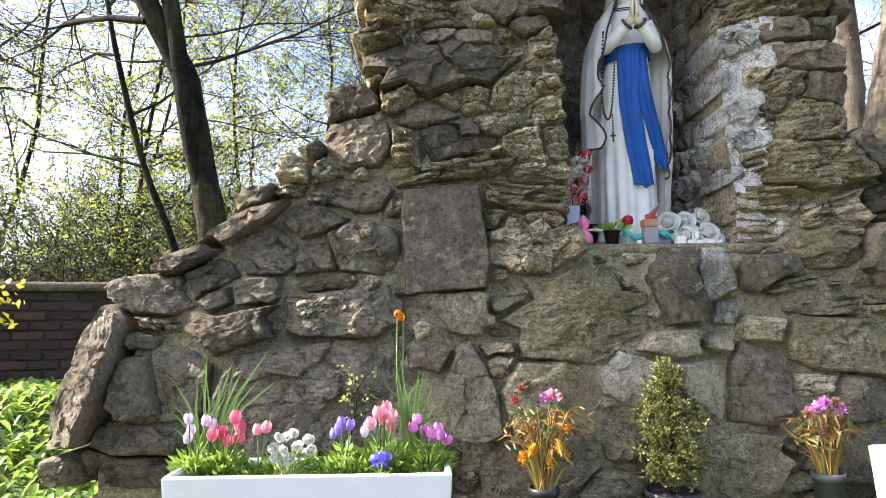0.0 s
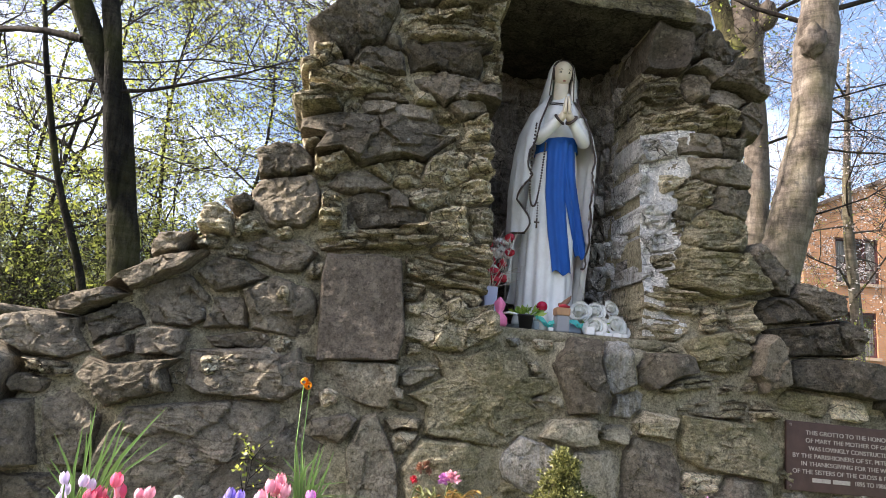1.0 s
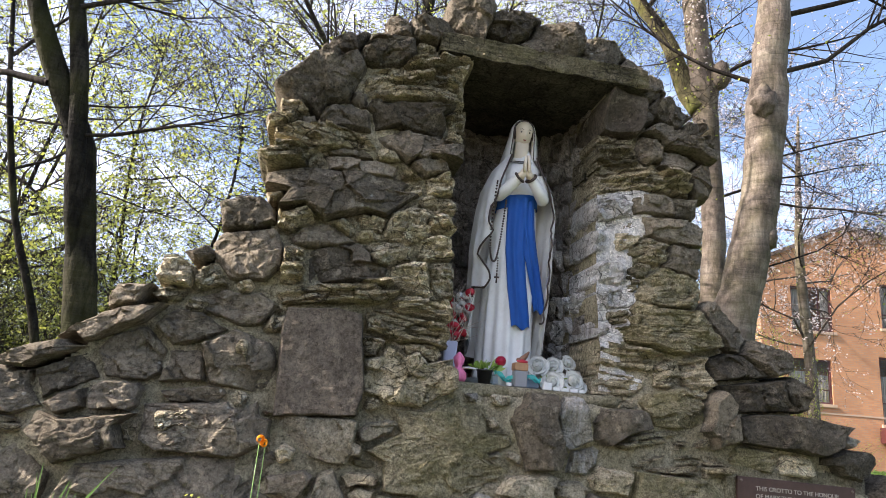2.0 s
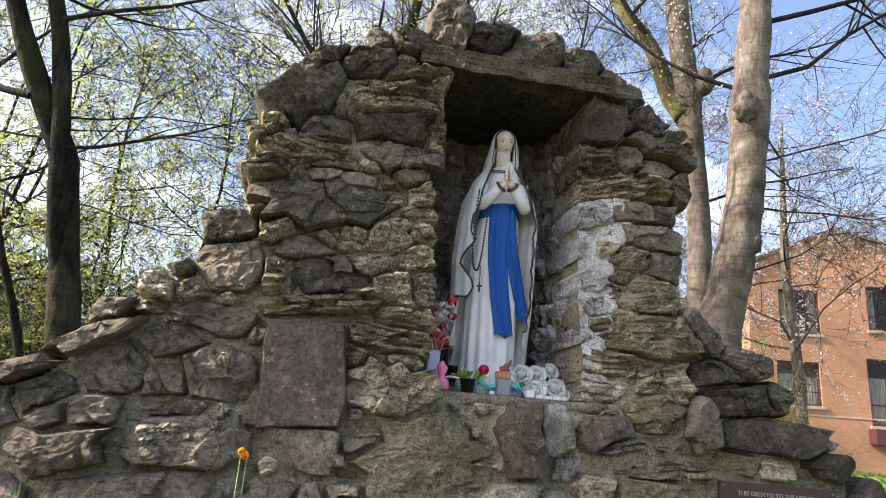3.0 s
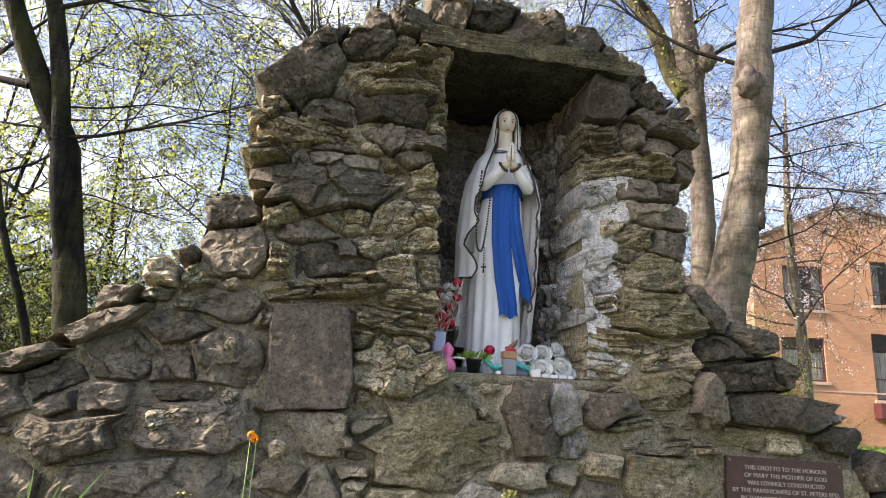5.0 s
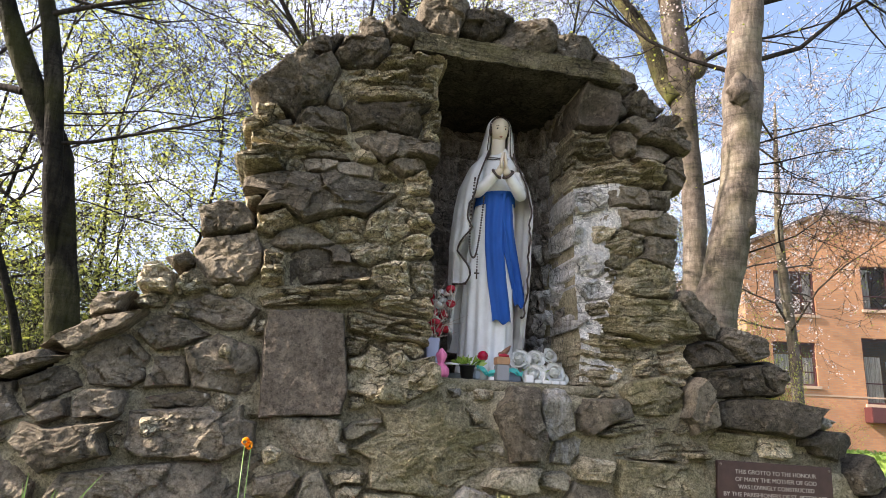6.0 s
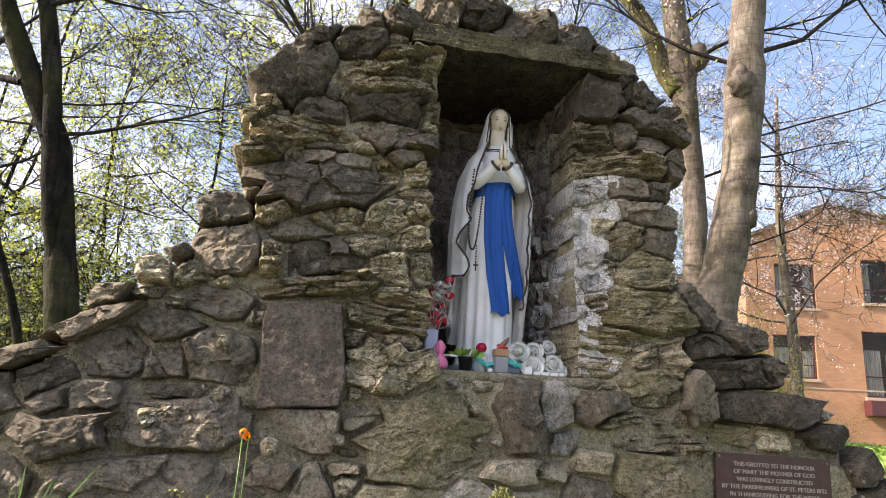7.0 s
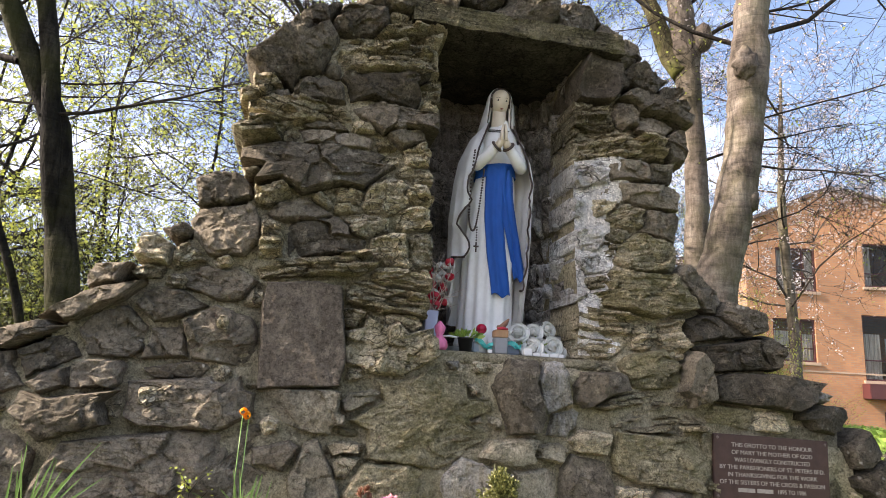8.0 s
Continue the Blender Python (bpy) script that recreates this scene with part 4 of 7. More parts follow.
for p, d, ln, rad in [((-3.02, 2.1, 3.35), (1, 0.1, -0.02), 1.9, 0.016), ((-2.95, 2.1, 3.1), (1, 0.2, 0.28), 1.7, 0.03), ((-2.9, 2.2, 2.75), (1, 0.1, -0.06), 1.5, 0.014),
                      ((-3.16, 2.1, 3.5), (-1, 0.1, 0.5), 1.8, 0.05), ((-3.1, 2.0, 4.1), (0.9, 0.2, 0.5), 2.2, 0.035), ((-3.3, 2.0, 4.7), (0.8, -0.2, 0.5), 2.2, 0.04),
                      ((-3.4, 2.0, 4.2), (-0.7, 0.4, 0.6), 2.0, 0.04), ((-3.3, 2.0, 4.4), (0.6, 0.5, 0.3), 2.2, 0.03), ((-3.0, 2.15, 3.2), (-0.9, 0.5, 0.1), 1.6, 0.02)]:
    tr.grow(p, d, ln, rad * 0.62, 3, (0, 5, 5, 9), 0.036, 1, 0.03, 0.7, 0.15)
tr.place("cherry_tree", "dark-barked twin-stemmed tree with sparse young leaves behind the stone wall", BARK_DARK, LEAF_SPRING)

# slim leaning stem further back
tr = Tree(12)
pts, rr = smooth_path([(-3.2, 3.75, 0.8), (-3.48, 3.68, 1.9), (-3.77, 3.56, 2.73), (-4.01, 3.45, 3.73), (-4.12, 3.39, 4.35), (-4.4, 3.3, 6.0)], [0.05, 0.040, 0.032, 0.028, 0.022, 0.012], 4)
tr.wood.tube(pts, rr, 8, 0, 0.1)
for p, d, ln, rad in [((-3.75, 3.56, 2.7), (-1, 0.1, 0.35), 1.6, 0.02), ((-3.9, 3.5, 3.2), (0.9, 0.2, 0.6), 1.6, 0.018), ((-4.0, 3.45, 3.8), (-0.8, 0.3, 0.5), 1.8, 0.02), ((-4.1, 3.4, 4.3), (0.8, 0, 0.6), 1.8, 0.02)]:
    tr.grow(p, d, ln, rad, 3, (0, 3, 3, 5), 0.045, 2, 0.03)
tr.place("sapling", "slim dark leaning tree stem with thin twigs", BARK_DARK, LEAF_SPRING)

# two pale pollarded trunks behind the right-hand end
tr = Tree(21, 0.0036)
pts, rr = smooth_path([(4.10, 4.95, 0.5), (4.30, 4.86, 2.2), (4.45, 4.80, 2.8), (4.70, 4.66, 4.01), (4.84, 4.58, 4.9), (4.88, 4.56, 5.5), (4.92, 4.53, 5.9), (4.97, 4.5, 6.63), (5.06, 4.42, 7.85), (5.2, 4.4, 10.0)], [0.46, 0.36, 0.29, 0.25, 0.245, 0.25, 0.285, 0.24, 0.225, 0.17], 7)
tr.wood.tube(pts, rr, 28, 0, 0.14)
tr.wood.ball((4.72, 4.32, 5.95), (0.17, 0.14, 0.22), 0, 16, 11, 0.5)
tr.wood.ball((4.84, 4.52, 4.05), (0.12, 0.12, 0.15), 0, 14, 9, 0.5)
for p, d, ln, rad in [((4.95, 4.5, 6.5), (0.9, -0.5, 0.55), 4.6, 0.040), ((4.9, 4.55, 5.2), (0.8, -0.6, 0.45), 3.6, 0.016), ((4.9, 4.5, 7.4), (1, -0.3, 0.3), 5.0, 0.045), ((5.0, 4.4, 7.8), (0.5, -0.6, 0.7), 4, 0.05), ((4.8, 4.6, 6.4), (-0.9, 0.2, 0.6), 3.2, 0.035), ((4.8, 4.6, 4.6), (0.9, -0.5, 0.2), 2.6, 0.02), ((4.7, 4.7, 3.6), (0.9, -0.4, 0.3), 2.2, 0.018)]:
    tr.grow(p, d, ln, rad, 3, (0, 6, 6, 12), 0.03, 1, 0.02, 0.65, 0.19)
tr.place("sycamore_tree", "tall pale pollarded tree trunk with knots and bare limbs", BARK_PALE, LEAF_SPRING)

tr = Tree(22, 0.0036)
pts, rr = smooth_path([(4.80, 5.85, 0.5), (4.84, 5.81, 3.2), (4.88, 5.79, 4.65), (4.83, 5.82, 6.1), (4.78, 5.86, 6.9), (4.75, 5.87, 7.36), (4.67, 5.92, 8.83), (4.6, 6.0, 11.0)], [0.28, 0.185, 0.172, 0.178, 0.23, 0.20, 0.18, 0.12], 7)
tr.wood.tube(pts, rr, 24, 0, 0.16)
pts, rr = smooth_path([(4.72, 5.85, 6.55), (4.55, 6.0, 7.0), (4.29, 6.15, 7.98), (3.79, 6.42, 8.98), (3.3, 6.7, 10.5)], [0.17, 0.16, 0.13, 0.11, 0.08], 5)
fork = Geo()
fork.tube(pts, rr, 14, 0, 0.12)
tr.wood.ball((4.95, 5.60, 7.1), (0.17, 0.15, 0.24), 0, 10, 8, 0.25)
for p, d, ln, rad in [((4.3, 6.1, 8.0), (-0.8, 0, 0.5), 3.5, 0.05), ((4.8, 5.8, 7.0), (0.8, -0.4, 0.8), 3.0, 0.04), ((4.0, 6.3, 8.6), (0.6, -0.2, 0.8), 3.0, 0.04), ((4.85, 5.8, 5.0), (0.9, -0.2, 0.5), 2.5, 0.03), ((4.7, 5.9, 7.3), (0.3, 0.5, 0.9), 3.0, 0.05)]:
    tr.grow(p, d, ln, rad, 3, (0, 4, 4, 7), 0.05, 1, 0.03, 0.65, 0.12)
forked = tr.place("sycamore_tree", "pale forked pollarded tree with mossy bark and sawn stubs", BARK_PALE, LEAF_SPRING)
part("limb", fork, BARK_MOSSY, forked, "green mossy forking limb")


tr = Tree(24, 0.0036)
pts, rr = smooth_path([(-0.3, 5.6, 0.6), (-0.35, 5.6, 3.0), (-0.2, 5.6, 4.6), (-0.1, 5.5, 6.0), (0.2, 5.4, 8.0)], [0.2, 0.16, 0.13, 0.10, 0.06], 5)
tr.wood.tube(pts, rr, 12, 0, 0.15)
for p, d, ln, rad in [((-0.3, 5.6, 3.9), (-0.7, -0.1, 0.85), 3.4, 0.07), ((-0.2, 5.6, 4.4), (-0.45, -0.5, 0.9), 3.8, 0.06), ((-0.2, 5.6, 4.7), (0.75, -0.3, 0.75), 3.8, 0.06), ((-0.1, 5.5, 5.4), (0.3, -0.6, 0.8), 3.0, 0.05), ((-0.3, 5.6, 3.5), (0.8, 0.1, 0.6), 3.5, 0.05)]:
    tr.grow(p, d, ln, rad, 3, (0, 5, 5, 9), 0.042, 2, 0.02, 0.65, 0.14)
tr.place("wood_tree", "dark spreading tree with bare limbs and opening buds", BARK_DARK, LEAF_SPRING, "trees of the wood")


def wood_tree(seed, height, leaf_n, kids=(0, 6, 6, 9), leaf=0.042):
    """A bare, twiggy young tree of the wood behind."""
    t = Tree(seed, 0.003)
    rng = t.rng
    for s in range(rng.randint(1, 2)):
        pts = limb_points((rng.uniform(-0.2, 0.2), rng.uniform(-0.2, 0.2), -0.3), (rng.gauss(0, 0.12), rng.gauss(0, 0.12), 1), height, rng, 9, 0.10, 0.03)
        t.wood.tube(pts, [0.046 * (1 - 0.085 * i) for i in range(10)], 7, 0, 0.08, False)
        for k in range(13):
            f = rng.uniform(1.2, 8.9)
            i = int(f)
            q = pts[i].lerp(pts[i + 1], f - i)
            an = rng.uniform(0, 2 * math.pi)
            t.grow(q, (math.cos(an), math.sin(an), rng.uniform(0.2, 0.9)), height * rng.uniform(0.18, 0.34), 0.03 * (1 - 0.08 * f), 3, kids, leaf, leaf_n, 0.03, 0.7, 0.14)
    return t


WOOD = [wood_tree(31, 6.5, 1, (0, 5, 6, 8), 0.058).place("wood_tree", "twiggy young woodland tree with opening pale green leaves", BARK_DARK, LEAF_SPRING, "trees of the wood", pose(-3.0, 7.5, 0.9)),
        wood_tree(32, 8.0, 1).place("wood_tree", "bare twiggy woodland tree with few leaf buds", BARK_DARK, LEAF_SPRING, "trees of the wood", pose(-0.5, 9.0, 0.9, 0, 0, 40))]
rng = random.Random(5)
for x, y, s, w in [(-5.2, 6.5, 1.0, 0), (-7.5, 6.0, 1.1, 1), (-6.6, 9.0, 1.25, 0), (-9.5, 9.5, 1.4, 1), (-4.6, 10.5, 1.25, 0), (-1.5, 12.0, 1.3, 0),
                   (0.8, 12.0, 1.3, 1), (2.4, 9.5, 1.1, 1), (2.8, 13.5, 1.4, 0), (5.5, 13.0, 1.2, 1), (-12, 7.5, 1.2, 0), (8.5, 15.0, 1.0, 1), (-8.3, 13.0, 1.5, 0), (-0.9, 5.2, 0.95, 1), (1.6, 6.2, 1.15, 1), (3.2, 8.0, 1.2, 1), (0.3, 7.6, 1.2, 0), (-3.5, 8.2, 0.6, 0), (-4.3, 7.6, 0.55, 0), (12.2, 20.2, 1.3, 1), (14.0, 21.3, 1.25, 1), (10.2, 20.6, 1.4, 0)]:
    copy_thing(WOOD[w], pose(x, y, 0.8, rng.uniform(-3, 3), rng.uniform(-3, 3), rng.uniform(0, 360)) @ Matrix.Scale(s, 4))


def bush(seed, rx, rz, n, leaf):
    t = Tree(seed)
    rng = t.rng
    for _ in range(n):
        an, el = rng.uniform(0, 2 * math.pi), rng.uniform(0.1, 1.3)
        d = Vector((math.cos(an) * math.cos(el) * rx, math.sin(an) * math.cos(el) * rx, math.sin(el) * rz))
        t.grow((rng.gauss(0, 0.25), rng.gauss(0, 0.25), 0), d, d.length * rng.uniform(0.7, 1.05), 0.014, 2, (0, 6, 7), leaf, 8, 0.02, 0.8, 0.2)
    return t


HEDGE = bush(41, 1.5, 1.9, 46, 0.034).place("shrub", "dense twiggy shrub with small olive green leaves", BARK_TWIG, LEAF_HEDGE, "shrubs behind the brick wall", pose(-5.0, 4.6, 0.7), "shrub")
for x, y, s in [(-6.6, 4.2, 1.0), (-8.4, 4.4, 1.15), (-3.6, 5.2, 1.0), (-7.4, 6.4, 1.3), (-5.4, 6.6, 1.2), (-3.8, 7.0, 1.1), (-10.5, 5.0, 1.4), (-2.0, 6.0, 0.9), (-9.5, 8.0, 1.5), (-2.6, 8.5, 1.2)]:
    copy_thing(HEDGE, pose(x, y, 0.65, 0, 0, rng.uniform(0, 360)) @ Matrix.Scale(s, 4))

# ---------------------------------------------------------------- old brick wall


def build_brick_wall():
    k = Mat("old_brick", 0.9)
    col = k.ramp(k.rand(), [(0.0, (0.025, 0.015, 0.013)), (0.45, (0.05, 0.026, 0.021)), (0.8, (0.040, 0.027, 0.023)), (1.0, (0.085, 0.040, 0.030))])
    col = k.mix(k.ramp(k.noise(4, 6, 0.7), [(0.4, 0.0), (0.7, 0.75)]), col, (0.022, 0.020, 0.017))
    k.base(col).bump(k.noise(60, 6, 0.7), 0.7, 0.008)
    a, b = Vector((-7.6, 0.75, 0)), Vector((-1.6, 3.5, 0))
    d = (b - a).normalized()
    length = (b - a).length
    base = Matrix(((d.x, -d.y, 0, a.x), (d.y, d.x, 0, a.y), (0, 0, 1, 0), (0, 0, 0, 1)))
    g = Geo()
    g.box((0, 0.02, 0.3), (length, 0.20, 1.42))
    mort = plain("old_mortar", (0.045, 0.038, 0.032), 0.95, 0.4, 30, 0.6)
    w = tagged(part("wall_brick", g.moved(base), mort, None, "", False), "low old dark red brick boundary wall with stone coping", "wall", kind="structure")
    bg = Geo()
    bg.box((0.005, 0, 0.004), (0.211, 0.06, 0.066), 0, 0.005)
    me = bg.mesh("brick", k.m, False)
    rng = random.Random(9)
    for row in range(9):
        for i in range(int(length / 0.222)):
            x = i * 0.222 + (0.111 if row % 2 else 0)
            if x < 1.6 or x > 5.2:
                continue
            ob = part("brick", me, None, w)
            ob.matrix_world = base @ pose(x + rng.gauss(0, 0.002), rng.gauss(0.0, 0.003), 0.72 + row * 0.0765, 0, rng.gauss(0, 0.4), rng.gauss(0, 0.5))
    cg = Geo()
    rings = []
    for i in range(61):
        x = i * length / 60
        o = 0.012 * fbm(Vector((x * 2, 3, 1)), 2)
        rings.append([(x, -0.03, 1.41 + o), (x, -0.035, 1.455 + o), (x, 0.0, 1.485 + o), (x, 0.22, 1.49 + o), (x, 0.25, 1.41 + o)])
    cg.rings(rings, 0, True, (True, True))
    tagged(part("coping", cg.moved(base), STONE["T"]), "weathered stone coping on the brick wall", "coping", kind="structure")


build_brick_wall()

# ---------------------------------------------------------------- the brick house beyond


def build_house():
    k = Mat("orange_brick", 0.85)
    br = k.t.nodes.new("ShaderNodeTexBrick")
    k.link(k.mapping((1, 1, 1)), br.inputs["Vector"])
    br.inputs["Color1"].default_value = (0.50, 0.245, 0.115, 1)
    br.inputs["Color2"].default_value = (0.42, 0.195, 0.095, 1)
    br.inputs["Mortar"].default_value = (0.33, 0.23, 0.16, 1)
    br.inputs["Scale"].default_value = 1.0
    br.inputs["Mortar Size"].default_value = 0.008
    br.inputs["Brick Width"].default_value = 0.225
    br.inputs["Row Height"].default_value = 0.075
    k.vec = k.co.outputs["Object"]
    swap = k.t.nodes.new("ShaderNodeMapping")
    swap.inputs["Rotation"].default_value = (radians(-90), 0, 0)
    k.link(k.co.outputs["Object"], swap.inputs["Vector"])
    k.link(swap.outputs["Vector"], br.inputs["Vector"])
    k.base(k.mix(0.5, br.outputs["Color"], k.ramp(k.noise(0.9, 6, 0.7), [(0.3, 0.7), (0.7, 1.0)]), "MULTIPLY"))
    frame_m = plain("window_paint", (0.075, 0.022, 0.022), 0.4)
    sill_m = plain("sill_stone", (0.42, 0.31, 0.22), 0.85)
    roof_m = plain("roof_tile", (0.12, 0.085, 0.07), 0.8, 0.3)
    glass = Mat("window_glass", 0.03)
    glass.base((0.02, 0.023, 0.026))
    clear = glass.t.nodes.new("ShaderNodeBsdfTransparent")
    both = glass.t.nodes.new("ShaderNodeMixShader")
    both.inputs["Fac"].default_value = 0.62
    glass.link(glass.b.outputs["BSDF"], both.inputs[1])
    glass.link(clear.outputs["BSDF"], both.inputs[2])
    glass.link(both.outputs["Shader"], glass.t.nodes["Material Output"].inputs["Surface"])
    blind = Mat("curtain", 0.8)
    blind.base(blind.mix(blind.ramp(blind.noise(9, 2, 0.5, (3, 3, 0.1)), [(0.4, 0.0), (0.6, 1.0)]), (0.62, 0.58, 0.50), (0.36, 0.32, 0.26)))
    # local frame: u along the face, w up; the face turns towards the west
    base = pose(17.0, 20.9, 0.0, 0, 0, -14)
    h = thing("house", "three-storey orange brick house with dark red window frames beyond the trees", "house", "", base)
    wins = [(1.25, 6.28, 1.65, 1.85), (1.0, 3.37, 1.72, 1.75), (4.85, 6.6, 1.6, 1.85), (4.6, 2.76, 1.8, 2.65), (8.4, 6.95, 1.5, 1.5), (8.4, 3.4, 1.5, 2.0), (1.5, 0.4, 1.3, 1.2), (5.2, 0.05, 1.6, 1.5)]
    g = Geo()
    us = sorted({0.0, 12.0} | {w[0] for w in wins} | {w[0] + w[2] for w in wins})
    ws = sorted({-2.0, 9.1} | {w[1] for w in wins} | {w[1] + w[3] for w in wins})
    hole = lambda u, w: any(a < u < a + c and b < w < b + d for a, b, c, d in wins)
    for i in range(len(us) - 1):
        for j in range(len(ws) - 1):
            if not hole((us[i] + us[i + 1]) / 2, (ws[j] + ws[j + 1]) / 2):
                a, b, c, d = us[i], us[i + 1], ws[j], ws[j + 1]
                g.add([(a, 0, c), (b, 0, c), (b, 0, d), (a, 0, d), (a, 0.3, c), (b, 0.3, c), (b, 0.3, d), (a, 0.3, d)],
                      [(0, 1, 2, 3), (7, 6, 5, 4), (0, 4, 5, 1), (3, 2, 6, 7), (0, 3, 7, 4), (1, 5, 6, 2)])
    # the gable and the side
    g.add([(0, 0, 9.1), (12, 0, 9.1), (3.6, 0, 10.75), (0, 0.3, 9.1), (12, 0.3, 9.1), (3.6, 0.3, 10.75)], [(0, 1, 2), (5, 4, 3), (0, 2, 5, 3), (1, 4, 5, 2)])
    g.box((0, 0.3, -2), (0.3, 9, 9.1))
    g.box((11.7, 0.3, -2), (12, 9, 9.1))
    g.box((0.3, 8.7, -2), (11.7, 9, 9.1))
    # the rooms behind: a partition and the upper ceiling
    g.box((0.3, 3.0, -2), (11.7, 3.2, 9.0))
    g.box((0.3, 0.3, 9.0), (11.7, 8.7, 9.1))
    part("wall", g, k.m, h, "", False)
    rg = Geo()
    for u0, u1, z0, z1 in ((-0.25, 3.6, 8.98, 10.75), (12.25, 3.6, 9.05, 10.75)):
        rg.add([(u0, -0.15, z0), (u1, -0.15, z1), (u1, 9.2, z1), (u0, 9.2, z0), (u0, -0.15, z0 + 0.16), (u1, -0.15, z1 + 0.16), (u1, 9.2, z1 + 0.16), (u0, 9.2, z0 + 0.16)],
               [(0, 1, 2, 3), (7, 6, 5, 4), (0, 4, 5, 1), (1, 5, 6, 2), (2, 6, 7, 3), (3, 7, 4, 0)])
    part("roof", rg, roof_m, h, "", False)
    for a, b, c, d in wins:
        f = Geo()
        t = 0.07
        hoop = [[(a + q, y, b + q), (a + c - q, y, b + q), (a + c - q, y, b + d - q), (a + q, y, b + d - q)] for q, y in ((0, 0.16), (0, 0.085), (0.008, 0.08), (t - 0.008, 0.08), (t, 0.085), (t, 0.16), (0, 0.16))]
        f.rings([list(reversed(r)) for r in hoop], 0)
        win = part("window", f, frame_m, h, "dark red painted window frame", False)
        for lo, hi in (((a + t, 0.09, b + d * 0.30), (a + c - t, 0.15, b + d * 0.30 + 0.05)), ((a + c * 0.66, 0.092, b + d * 0.30 + 0.05), (a + c * 0.66 + 0.05, 0.148, b + d - t))):
            bar = Geo()
            bar.box(lo, hi, 0, 0.008)
            part("glazing_bar", bar, frame_m, win, "", False)
        p = Geo()
        p.add([(a + t, 0.12, b + t), (a + c - t, 0.12, b + t), (a + c - t, 0.12, b + d - t), (a + t, 0.12, b + d - t)], [(0, 1, 2, 3)])
        pane = part("pane", p, glass.m, win)
        pane.visible_shadow = False
        for e0, e1, top in (((0.03, 0.44, 0.72), (0.56, 0.97, 0.66)) if b < 4 else ((0.03, 0.26, 0.95), (0.78, 0.97, 0.95))):
            cu = Geo()
            cu.rings([[(a + c * (e0 + (e1 - e0) * q / 24), 0.26 + 0.03 * math.sin(q * 1.5), b + t + f * (d * top - t)) for q in range(25)] for f in (0.0, 0.5, 1.0)], 0, False)
            part("curtain", cu, blind.m, win, "pale hanging curtain")
        s = Geo()
        s.box((a - 0.1, -0.08, b - 0.13), (a + c + 0.1, 0.2, b - 0.003), 0, 0.01)
        part("sill", s, sill_m, win, "buff stone window sill", False)
    bal = Geo()
    bal.box((4.4, -0.55, 2.02), (7.2, -0.01, 2.62), 0, 0.02)
    part("balcony", bal, frame_m, h, "dark red balcony front", False)
    band = Geo()
    band.box((0, -0.02, 2.98), (12, -0.002, 3.04), 0)
    part("string_course", band, sill_m, h, "", False)


build_house()


def build_railing():
    """A thin dark handrail on posts along the foot of the house."""
    base = pose(17.0, 20.9, 0.0, 0, 0, -14)
    rail = thing("railing", "thin black metal handrail on posts before the brick house", "railing", "", base)
    iron = plain("black_iron", (0.018, 0.018, 0.02), 0.5, 0.2, 20)
    g = Geo()
    g.tube([(-1.0 + 0.7 * i, -1.3, 0.62) for i in range(20)], 0.035, 8)
    part("rail", g, iron, rail)
    for i in range(5):
        p = Geo()
        p.tube([(-0.9 + 3.2 * i, -1.3, -0.9), (-0.9 + 3.2 * i, -1.3, 0.6)], 0.028, 8)
        part("post", p, iron, rail)


build_railing()

# ---------------------------------------------------------------- statue


